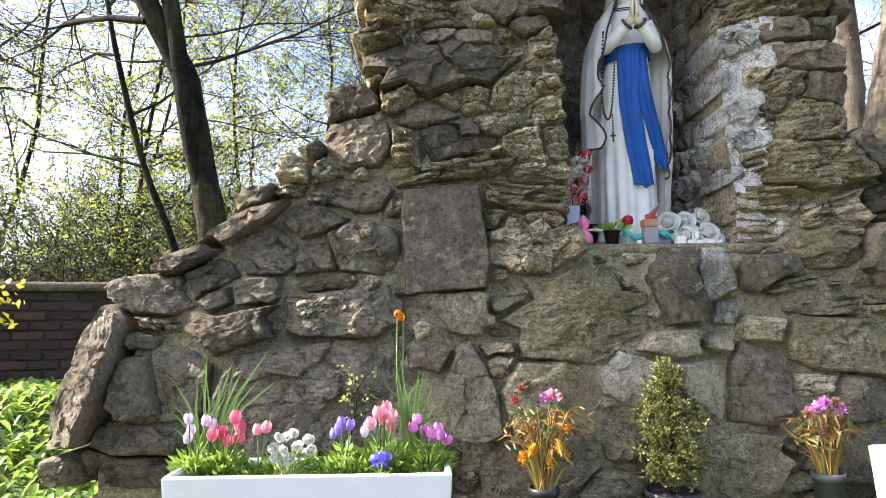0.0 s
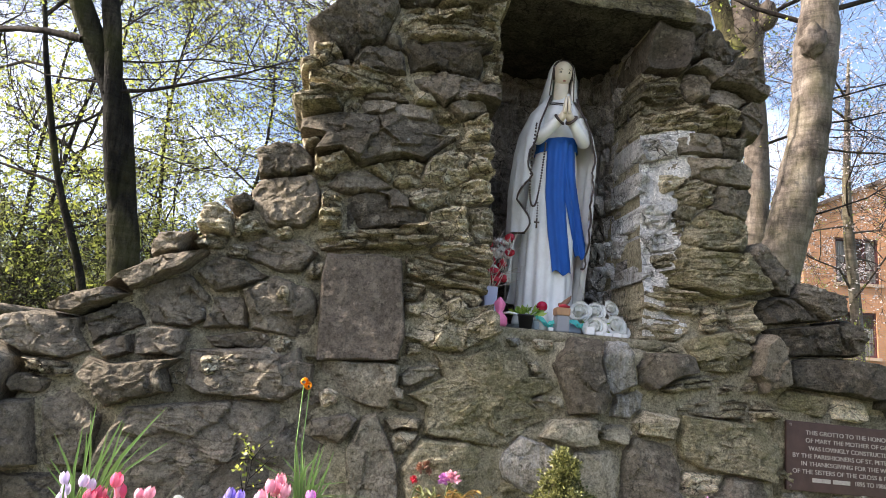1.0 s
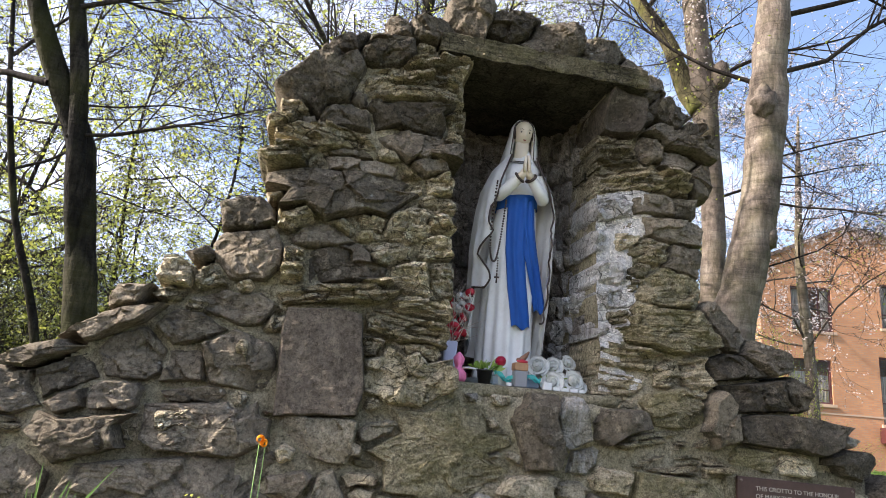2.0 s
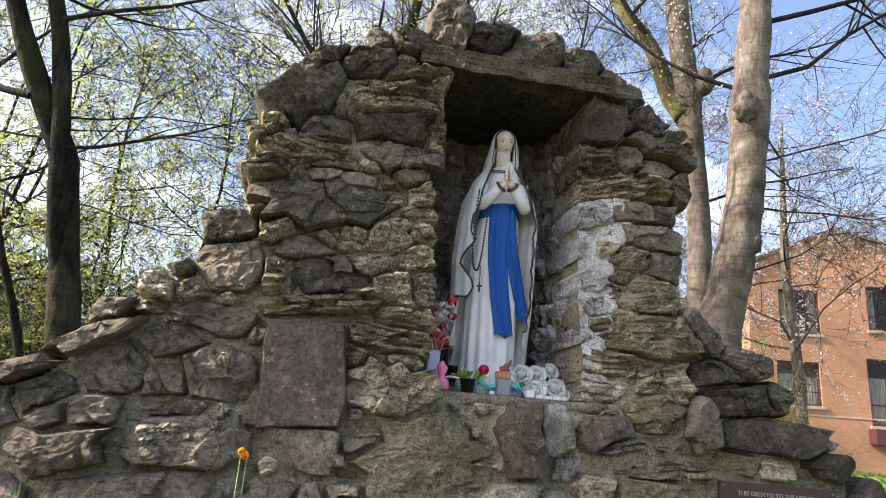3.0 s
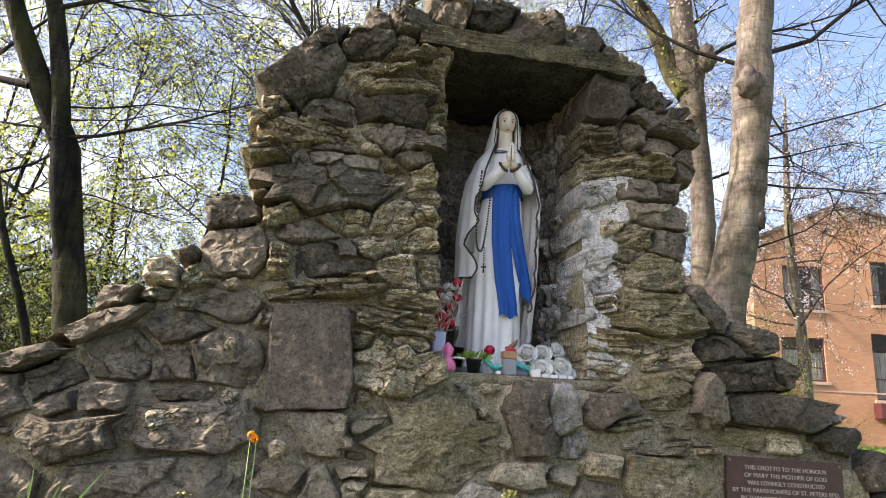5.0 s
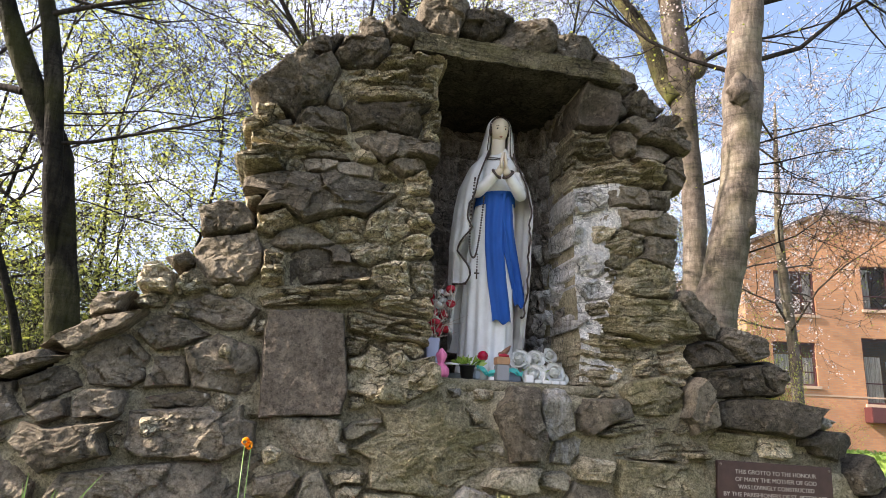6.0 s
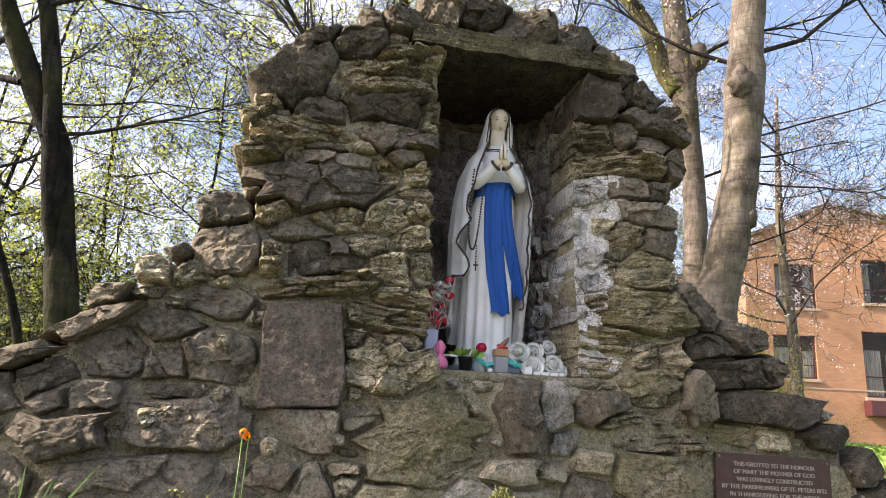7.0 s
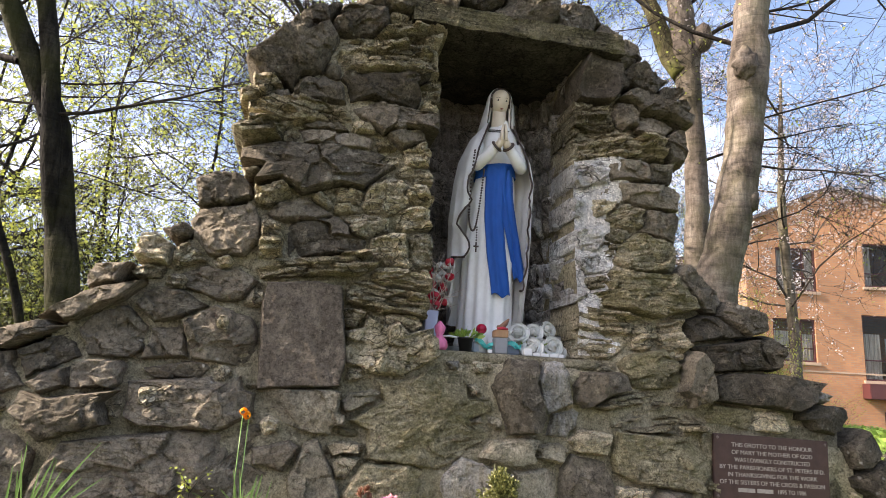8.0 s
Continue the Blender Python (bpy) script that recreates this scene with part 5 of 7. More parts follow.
def build_statue(at):
    """A standing draped figure with joined palms, blue girdle and edged mantle: one plain painted mesh."""
    g = Geo()
    WHITE, BLUE, FLESH, TRIM, ROCK, EYE, LIP = 0, 1, 2, 3, 4, 5, 6
    tab = lambda t, z: float(np.interp(z, [r[0] for r in t], [r[1] for r in t]))
    gown_r = [(0, .152), (.06, .148), (.3, .146), (.6, .142), (.9, .124), (1.0, .108), (1.12, .118), (1.2, .112), (1.27, .06), (1.31, .042)]
    gown_d = [(0, .145), (.06, .138), (.3, .125), (.6, .115), (.9, .10), (1.0, .09), (1.12, .10), (1.2, .085), (1.27, .052), (1.31, .042)]
    gown_x = [(0, -.01), (.5, 0.0), (1.0, .02), (1.3, .04)]

    def gown(z, t):
        f = smoothstep(1.0, 0.2, z)
        k = 1 + f * 0.060 * math.cos(13 * t + 2.2 * z + 0.7 * math.sin(3 * t)) + f * 0.035 * math.cos(7 * t - 3 * z)
        flare = 1 + 0.05 * smoothstep(0.08, 0.0, z)
        return (tab(gown_x, z) + tab(gown_r, z) * k * flare * math.cos(t), tab(gown_d, z) * k * flare * math.sin(t), z)

    n = 96
    g.rings([[gown(z, 2 * math.pi * i / n) for i in range(n)] for z in np.linspace(0, 1.31, 48)], WHITE, True, (True, True))
    front_y = lambda x, z: -tab(gown_d, z) * math.sqrt(max(0.05, 1 - ((x - tab(gown_x, z)) / tab(gown_r, z)) ** 2))
    # mantle: outer drape, open in front
    lt = [(.10, -.215), (.3, -.222), (.52, -.236), (.7, -.238), (.94, -.215), (1.05, -.198), (1.18, -.146), (1.25, -.085), (1.31, -.045), (1.40, -.032), (1.46, -.012), (1.50, .03)]
    rt = [(.10, .20), (.3, .215), (.52, .232), (.7, .240), (.94, .244), (1.05, .222), (1.18, .160), (1.25, .132), (1.31, .122), (1.40, .118), (1.46, .095), (1.50, .05)]
    dp = [(.10, .135), (.5, .13), (.94, .12), (1.1, .115), (1.2, .10), (1.31, .082), (1.40, .08), (1.46, .065), (1.50, .03)]
    ol = [(.10, -.19), (.3, -.185), (.42, -.175), (.52, -.15), (.62, -.165), (.75, -.175), (.84, -.16), (.94, -.13), (1.08, -.105), (1.18, -.07), (1.27, -.040), (1.34, -.030), (1.42, -.022), (1.46, -.004), (1.50, .03)]
    orr = [(.10, .165), (.33, .19), (.5, .215), (.6, .225), (.7, .195), (.84, .228), (.94, .215), (1.08, .185), (1.18, .140), (1.27, .115), (1.34, .112), (1.42, .106), (1.46, .088), (1.50, .045)]

    def mantle_row(z, m=60):
        a, b, d = tab(lt, z), tab(rt, z), tab(dp, z)
        c, r = (a + b) / 2, (b - a) / 2
        wob = 0.022 * smoothstep(1.1, 0.8, z) * (abs((z * 7.5) % 2 - 1) - 0.5) * 1.6
        xl, xr = max(-0.97, (tab(ol, z) + 1.9 * wob - c) / r), min(0.97, (tab(orr, z) - wob - c) / r)
        t0 = -math.acos(xr)
        t1 = math.acos(-xl) + math.pi
        row = []
        for i in range(m + 1):
            t = t0 + (t1 - t0) * i / m
            f = smoothstep(1.28, 0.8, z)
            k = 1 + f * 0.035 * math.cos(17 * t + 4 * z) + f * 0.02 * math.cos(9 * t - 2 * z)
            edge = smoothstep(0.20, 0.0, min(i, m - i) / m) * 0.040 * smoothstep(1.3, 1.1, z)
            row.append((c + r * k * math.cos(t), d * k * math.sin(t) - edge, z))
        return row

    zs = list(np.linspace(1.50, 0.12, 62))
    rows = [mantle_row(z) for z in zs]
    inner = [[(p[0] * 0.965 + 0.001, p[1] * 0.955, p[2]) for p in r] for r in rows]
    # hem rises towards the front edges
    hem = lambda r, j: [(x, y, max(z, 0.12 + 0.36 * smoothstep(0.02, -0.10, y) * (1.0 if x < 0 else 0.55))) for x, y, z in r]
    rows, inner = [hem(r, j) for j, r in enumerate(rows)], [hem(r, j) for j, r in enumerate(inner)]
    g.rings(rows, WHITE, False)
    g.rings([list(reversed(r)) for r in inner], WHITE, False)
    for side in (0, -1):
        line = [Vector(r[side]) for r in rows if r[side][2] < 1.285]
        pts = [line[0]]
        for p in line[1:]:
            if (p - pts[-1]).length > 0.006:
                pts.append(p)
        wav = [p + Vector((0.008 * math.sin(i * 0.9) * smoothstep(1.1, 0.8, p.z), -0.004, 0)) for i, p in enumerate(pts)]
        g.tube(wav, 0.0055, 6, TRIM)
    # head, lifted a little
    hx = 0.024
    g.tube([(hx, 0.0, 1.20), (hx, -0.012, 1.28), (hx, -0.028, 1.37)], [0.056, 0.043, 0.042], 20, FLESH)
    head_at = pose(hx, -0.040, 1.408, 17, 0, 6)
    hd = Geo()
    rings = []
    for j in range(25):
        ph = math.pi * (j + 0.3) / 24.6
        zz = -math.cos(ph)
        w = math.sin(ph) ** 0.92 * (0.0545 + 0.0085 * zz - 0.004 * smoothstep(-0.4, -1.0, zz))
        ring = []
        for t in np.linspace(0, 2 * math.pi, 40, endpoint=False):
            px, py = w * math.cos(t), w * 1.10 * math.sin(t)
            if py < 0:
                side = abs(px) / 0.05
                py += 0.006 * math.exp(-((side - 0.56) / 0.26) ** 2 - ((zz - 0.12) / 0.13) ** 2)
                py -= 0.010 * math.exp(-(px / 0.008) ** 2) * smoothstep(0.22, -0.14, zz) * smoothstep(-0.26, -0.16, zz)
                py -= 0.005 * math.exp(-(px / 0.016) ** 2 - ((zz + 0.42) / 0.10) ** 2)
                py -= 0.006 * math.exp(-(px / 0.018) ** 2 - ((zz + 0.80) / 0.16) ** 2)
                py -= 0.003 * math.exp(-((side - 0.62) / 0.25) ** 2 - ((zz + 0.15) / 0.22) ** 2)
            ring.append((px, py, 0.078 * zz))
        rings.append(ring)
    hd.rings(rings, FLESH, True, (True, True))
    hd.rings([[(0.0565 * math.cos(t) * c, 0.014 + 0.058 * math.sin(t) * c, z) for t in np.linspace(0, 2 * math.pi, 30, endpoint=False)] for z, c in ((-0.03, 0.95), (0.0, 1.0), (0.03, 0.99), (0.055, 0.86), (0.072, 0.62), (0.083, 0.2))], TRIM, True, (True, True))
    for sx in (-1, 1):
        hd.ball((sx * 0.0235, -0.0485, 0.012), (0.0120, 0.0038, 0.0050), EYE, 12, 6)
        hd.ball((sx * 0.0235, -0.0515, 0.012), (0.0054, 0.0020, 0.0046), TRIM, 8, 5)
        hd.tube([(sx * 0.0125, -0.0525, 0.0140), (sx * 0.023, -0.0525, 0.0172), (sx * 0.0345, -0.0465, 0.0130)], 0.0011, 5, TRIM)
        hd.tube([(sx * 0.011, -0.0565, 0.0255), (sx * 0.023, -0.0550, 0.0292), (sx * 0.0365, -0.0470, 0.0255)], [0.0010, 0.0017, 0.0008], 5, TRIM)
    hd.ball((0, -0.0585, -0.0315), (0.0120, 0.0035, 0.0024), LIP, 10, 5)
    hd.ball((0, -0.0580, -0.0360), (0.0085, 0.0035, 0.0026), LIP, 10, 5)
    hd.moved(head_at)
    o = len(g.v)
    g.v.extend(hd.v)
    g.f.extend([tuple(i + o for i in f) for f in hd.f])
    g.m.extend(hd.m)
    g.tube([(hx + 0.075 * math.cos(a), -0.012 - 0.068 * math.sin(a), 1.235 + 0.006 * math.cos(2 * a)) for a in np.linspace(0.5, 2.64, 12)], 0.0035, 5, TRIM)
    g.tube([(hx + 0.078 * math.cos(a), -0.014 - 0.070 * math.sin(a), 1.224 + 0.006 * math.cos(2 * a)) for a in np.linspace(0.5, 2.64, 12)], 0.0025, 5, TRIM)
    # hood of the mantle round the head, with the hair under its rim
    def arch(rx, rz, y, flare=0.0):
        low = [(hx + sx * (rx + flare * f), y + 0.03 * f, 1.415 - 0.155 * f) for sx in (1,) for f in (1.0, 0.75, 0.5, 0.25)]
        top = [(hx + rx * math.cos(t), y + 0.02 * math.sin(t), 1.415 + rz * math.sin(t)) for t in np.linspace(0, math.pi, 21)]
        return low + top + [(2 * hx - x, yy, z) for x, yy, z in reversed(low)]
    g.rings([arch(*q) for q in ((0.052, 0.070, -0.030, .010), (0.058, 0.076, -0.068, .008), (0.063, 0.081, -0.074, .010), (0.070, 0.087, -0.066, .016), (0.077, 0.092, -0.030, .030), (0.078, 0.092, 0.015, .040), (0.068, 0.082, 0.055, .050), (0.040, 0.050, 0.078, .060))], WHITE, False)
    rim = arch(0.0615, 0.0795, -0.0745, .010)
    g.tube([(x, y, z) for x, y, z in rim], 0.0036, 6, TRIM)
    g.tube([(x, y, z) for x, y, z in arch(0.0505, 0.0665, -0.062, .004)[3:-3]], [0.0075] * 23, 7, TRIM)
    # arms and palms
    for sx, elbow, mid, wrist in ((-1, (-0.108, -0.075, 1.025), (-0.075, -0.130, 1.03), (-0.006, -0.180, 1.095)), (1, (0.160, -0.07, 1.025), (0.128, -0.130, 1.03), (0.066, -0.180, 1.095))):
        p, r = smooth_path([(elbow[0] * 0.9, elbow[1] + 0.04, 1.15), elbow, mid, wrist], [0.038, 0.036, 0.034, 0.028], 6)
        g.tube(p, r, 18, WHITE, 0.12)
        w = Vector(wrist)
        d = (w - Vector(mid)).normalized()
        g.tube([w + d * k for k in (-0.002, 0.004, 0.010)], [0.036, 0.039, 0.034], 16, TRIM)
        g.tube([w, w + d * 0.03, (0.030 + sx * 0.010, -0.205, 1.135)], [0.024, 0.022, 0.018], 12, FLESH)
        for k in range(4):
            y = -0.192 - 0.010 * k
            g.tube([(0.030 + sx * 0.013, y, 1.120), (0.030 + sx * 0.012, y - 0.002, 1.165), (0.030 + sx * 0.006, y - 0.002, 1.222 - 0.006 * abs(k - 1.3))], [0.0095, 0.009, 0.0045], 8, FLESH)
        g.tube([(0.030 + sx * 0.013, -0.185, 1.12), (0.030 + sx * 0.010, -0.178, 1.165)], [0.010, 0.005], 8, FLESH)
    # blue girdle and its two falling ends
    g.rings([[(tab(gown_x, z) + (tab(gown_r, z) + 0.010) * math.cos(t), (tab(gown_d, z) + 0.010) * math.sin(t), z + 0.012 * math.cos(t)) for t in np.linspace(0, 2 * math.pi, 40, endpoint=False)] for z in (0.955, 0.97, 1.0, 1.02, 1.028)], BLUE)

    def fall(rows_lr, phase):
        out = []
        for z in np.linspace(rows_lr[0][0], rows_lr[-1][0], 26):
            lo = tab([(r[0], r[1]) for r in reversed(rows_lr)], z)
            hi = tab([(r[0], r[2]) for r in reversed(rows_lr)], z)
            row = []
            for i in range(15):
                f = i / 14
                x = lo + (hi - lo) * f
                y = front_y(min(max(x, tab(gown_x, z) - .9 * tab(gown_r, z)), tab(gown_x, z) + .93 * tab(gown_r, z)), z)
                lift = 0.024 + 0.007 * math.cos(f * 15 + phase) - 0.012 * (2 * f - 1) ** 6
                row.append((x, y - lift, z + 0.012 * math.sin(f * 9)))
            out.append(row)
        g.rings([list(reversed(r)) for r in out], BLUE, False)
        back = [[(x, y + 0.016, z) for x, y, z in r] for r in out]
        g.rings(back, BLUE, False)
        for e in (0, -1):
            g.rings([[r[e] for r in out], [r[e] for r in back]], BLUE, False)
        g.rings([out[-1], back[-1]], BLUE, False)

    fall([(1.0, -.045, .085), (.85, -.048, .066), (.70, -.045, .064), (.5, -.024, .090), (.285, .012, .130)], 0.3)
    fall([(1.0, .030, .112), (.85, .030, .122), (.70, .060, .150), (.55, .105, .180), (.385, .150, .215)], 1.7)
    # beads
    strand, _ = smooth_path([(-.125, -.165, 1.07), (-.138, -.165, .9), (-.14, -.160, .72), (-.128, -.160, .635), (-.105, -.160, .63), (-.088, -.155, .72), (-.075, -.15, .85), (-.066, -.15, .97)], [1] * 8, 9)
    for p in strand:
        g.ball(tuple(p), 0.0062, TRIM, 6, 4)
    for k in range(7):
        g.ball((-.092, -.162, .64 - k * 0.014), 0.005, TRIM, 6, 4)
    g.box((-.096, -.166, .505), (-.088, -.158, .555), TRIM)
    g.box((-.106, -.166, .532), (-.078, -.158, .540), TRIM)
    # rock foot
    g.rings([[(-.01 + r * (1 + .08 * math.sin(5 * t)) * math.cos(t), r * .85 * math.sin(t), z) for t in np.linspace(0, 2 * math.pi, 28, endpoint=False)] for r, z in ((.24, -.045), (.235, -.02), (.20, .004), (.16, .01))], ROCK, True, (True, True))
    k = Mat("statue_white_paint", 0.5)
    grime = k.ramp(k.noise(7, 7, 0.65), [(0.35, (0.74, 0.715, 0.67)), (0.7, (0.88, 0.865, 0.83))])
    grime = k.mix(k.ramp(k.noise(30, 6, 0.75, (1, 1, 0.4)), [(0.55, 0.0), (0.8, 0.5)]), grime, (0.55, 0.51, 0.45))
    k.base(grime).bump(k.noise(45, 5, 0.6), 0.12, 0.004)
    mats = [k.m, plain("statue_blue_paint", (0.001, 0.075, 0.33), 0.7, 0.16, 14, 0.1), plain("statue_flesh_paint", (0.70, 0.60, 0.46), 0.5, 0.06, 20), plain("statue_brown_gilt", (0.055, 0.034, 0.024), 0.5, 0.3, 40), plain("statue_rock_foot", (0.16, 0.17, 0.15), 0.8, 0.3, 20, 0.4),
            plain("statue_eye_white", (0.55, 0.50, 0.42), 0.4, 0.05, 30), plain("statue_lip_paint", (0.33, 0.12, 0.09), 0.5, 0.1, 40)]
    ob = new("statue", g.mesh("statue", mats))
    ob.matrix_world = at
    return tagged(ob, "painted plaster statue in white robe with blue sash", "statue")


build_statue(pose(0.055, 0.40, SILL + 0.040, 2, 0, -8) @ Matrix.Diagonal((0.93, 0.97, 0.97, 1)))

# ---------------------------------------------------------------- plaque


def text_mesh(body, size, depth):
    cu = bpy.data.curves.new("lettering", "FONT")
    cu.body, cu.size, cu.extrude, cu.align_x, cu.align_y = body, size, depth, "CENTER", "CENTER"
    tmp = new("lettering_source", cu)
    bpy.context.view_layer.update()
    me = bpy.data.meshes.new_from_object(tmp.evaluated_get(bpy.context.evaluated_depsgraph_get()))
    bpy.data.objects.remove(tmp)
    bpy.data.curves.remove(cu)
    return me


def build_plaque():
    at = pose(1.395, front(1.4, 1.0) - 0.045, 0.985, 0, 1.3, 0)
    pl = thing("plaque", "dark brown bronze plaque with raised pale lettering on stone", "plaque", "", at)
    g = Geo()
    g.box((-0.317, -0.016, -0.152), (0.317, 0.0, 0.152), 0, 0.003)
    part("plate", g, plain("bronze_plate", (0.082, 0.046, 0.038), 0.42, 0.25, 22, 0.25, 0.25), pl, "", False)
    pale = plain("worn_letter_faces", (0.46, 0.40, 0.34), 0.5, 0.3, 60, 0, 0.3)
    lines = ["THIS GROTTO TO THE HONOUR", "OF MARY THE MOTHER OF GOD", "WAS LOVINGLY CONSTRUCTED", "BY THE PARISHIONERS OF ST. PETERS BFD.", "IN THANKSGIVING FOR THE WORK", "OF THE SISTERS OF THE CROSS & PASSION", "1895 TO 1986"]
    widths = [0.445, 0.445, 0.415, 0.575, 0.49, 0.575, 0.155]
    for i, (ln, w) in enumerate(zip(lines, widths)):
        me = text_mesh(ln, 0.030, 0.0012)
        me.materials.clear()
        me.materials.append(pale)
        ob = part("lettering", me, None, pl)
        xs = [v.co.x for v in me.vertices]
        k = w / (max(xs) - min(xs))
        ob.matrix_basis = pose(0.10 if i == 6 else 0.0, -0.0175, 0.104 - i * 0.0342, 90, 0, 0) @ Matrix.Diagonal((k, 0.92, 1, 1))
    g = Geo()
    for x0, x1 in ((-0.19, -0.10), (-0.088, -0.002)):
        g.box((x0, -0.0185, 0.104 - 6 * 0.0342 - 0.009), (x1, -0.0165, 0.104 - 6 * 0.0342 + 0.009))
    part("lettering", g, pale, pl, "", False)
    for sx in (-1, 1):
        for sz in (-1, 1):
            s = Geo()
            s.ball((sx * 0.298, -0.017, sz * 0.134), (0.0075, 0.004, 0.0075), 0, 10, 5)
            part("screw", s, plain("screw_steel", (0.22, 0.17, 0.14), 0.4, 0.1, 30, 0, 0.8), pl)
    g = Geo()
    rings = []
    for i in range(25):
        x = 1.03 + i * 0.76 / 24
        o = lambda q: 0.008 * fbm(Vector((x * 9, q, 2)), 2)
        y = front(1.4, 1.0) - 0.038
        rings.append([(x, y + o(1) * .3, 0.775 + o(2)), (x, y + o(3) * .3, 1.185 + o(4)), (x, y + 0.06, 1.20), (x, y + 0.06, 0.76)])
    g.rings(rings, 0, True, (True, True))
    tagged(part("render_panel", g, MORTAR), "rough grey cement bed behind the plaque", "cement bed", kind="structure")


build_plaque()

# ---------------------------------------------------------------- flowers
GREEN = leaf_material("leaf_bright", (0.14, 0.28, 0.03), (0.40, 0.55, 0.12), 0.42, 0.4)
BLADE = leaf_material("leaf_blade", (0.09, 0.20, 0.035), (0.27, 0.42, 0.13), 0.35, 0.3)
STRAW = leaf_material("leaf_dry", (0.30, 0.16, 0.04), (0.50, 0.33, 0.10), 0.3, 0.7)
YELLOWING = leaf_material("leaf_yellowing", (0.30, 0.28, 0.05), (0.50, 0.42, 0.12), 0.35, 0.6)
OLIVE = leaf_material("leaf_fading", (0.10, 0.13, 0.04), (0.24, 0.25, 0.09), 0.3, 0.6)
STEM = plain("flower_stem", (0.12, 0.22, 0.05), 0.6, 0.2, 30)
PETAL = {
    "pink": leaf_material("petal_pink", (0.80, 0.10, 0.22), (0.88, 0.34, 0.44), 0.35),
    "rose": leaf_material("petal_rose", (0.82, 0.30, 0.42), (0.90, 0.55, 0.60), 0.35),
    "magenta": leaf_material("petal_magenta", (0.62, 0.16, 0.55), (0.82, 0.42, 0.74), 0.35),
    "violet": leaf_material("petal_violet", (0.20, 0.14, 0.60), (0.48, 0.40, 0.80), 0.35),
    "lilac": leaf_material("petal_lilac", (0.60, 0.50, 0.74), (0.84, 0.78, 0.86), 0.35),
    "white": leaf_material("petal_white", (0.74, 0.74, 0.68), (0.88, 0.88, 0.84), 0.3),
    "yellow": leaf_material("petal_yellow", (0.80, 0.42, 0.02), (0.90, 0.56, 0.04), 0.35),
    "orange": leaf_material("petal_orange", (0.78, 0.26, 0.01), (0.88, 0.40, 0.02), 0.35),
    "red": leaf_material("petal_red", (0.45, 0.01, 0.03), (0.66, 0.04, 0.07), 0.25),
    "withered": leaf_material("petal_withered", (0.22, 0.09, 0.05), (0.42, 0.22, 0.14), 0.25),
    "blue": leaf_material("petal_blue", (0.08, 0.08, 0.55), (0.35, 0.35, 0.80), 0.3),
}


def bud(r, h, petals=6, flare=0.0):
    """A closed tulip or crocus: overlapping cupped petals."""
    g = Geo()
    for k in range(petals):
        a0 = 2 * math.pi * k / petals
        rad = 1.0 if k % 2 else 0.93
        rows = []
        for j in range(6):
            t = j / 5
            w = math.sin(math.pi * min(1, 0.12 + 0.86 * t)) * 0.72 + 0.02
            rr = r * rad * (0.28 + 1.05 * math.sin(math.pi * (0.10 + 0.66 * t)) * (1 - 0.42 * t * (1 - flare)))
            rows.append([(rr * math.cos(a0 + w * s), rr * math.sin(a0 + w * s), h * t) for s in (-1, -0.5, 0, 0.5, 1)])
        g.rings(rows, 0, False)
    return g


def blade_geo(g, p0, p1, width, sag=0.0, fold=None, mat=0):
    """A strap leaf from p0 to p1, bowed sideways, with a crease along it."""
    p0, p1 = Vector(p0), Vector(p1)
    d = p1 - p0
    side = d.cross(Vector((0.2, 1, 0.1))).normalized()
    rows = []
    for j in range(9):
        t = j / 8
        p = p0 + d * t + Vector((d.x * 0.25, -0.03, 0)) * (t * t - t) * 1.0 + Vector((0, 0, sag * 4 * t * (1 - t)))
        if fold and t > fold[0]:
            p += Vector(fold[1]) * (t - fold[0]) / (1 - fold[0])
        w = width * (0.55 + 0.9 * t - 1.40 * t ** 3) + 0.0006
        rows.append([tuple(p - side * w), tuple(p + Vector((0, w * 0.5, 0))), tuple(p + side * w)])
    g.rings(rows, mat, False)


def tuft(x, y, z, r, h, n, seed, leaf=0.03, wid=0.17):
    """Low mound of small leaves."""
    rng = random.Random(seed)
    g = Geo()
    for _ in range(n):
        a, q = rng.uniform(0, 2 * math.pi), rng.uniform(0, 1) ** 0.6
        el = rng.uniform(0.2, 1.2)
        p = Vector((x + r * q * math.cos(a), y + r * 0.7 * q * math.sin(a), z + h * rng.uniform(0, 1) * (1 - 0.5 * q)))
        d = Vector((math.cos(a) * math.cos(el), math.sin(a) * math.cos(el), math.sin(el))) * leaf * rng.uniform(0.7, 1.4)
        s = d.cross(Vector((rng.gauss(0, 1), rng.gauss(0, 1), rng.gauss(0, 1)))).normalized() * d.length * wid
        c = d.cross(s).normalized() * d.length * 0.12
        g.add([tuple(p), tuple(p + d * 0.5 + s - c), tuple(p + d), tuple(p + d * 0.5 - s - c)], [(0, 1, 2, 3)])
    return g


BUD_MESH = {}


def bud_mesh(colour, r, h, flare=0.0):
    key = (colour, r, h)
    if key not in BUD_MESH:
        BUD_MESH[key] = bud(r, h, 6, flare).mesh("flower_head", PETAL[colour])
    return BUD_MESH[key]


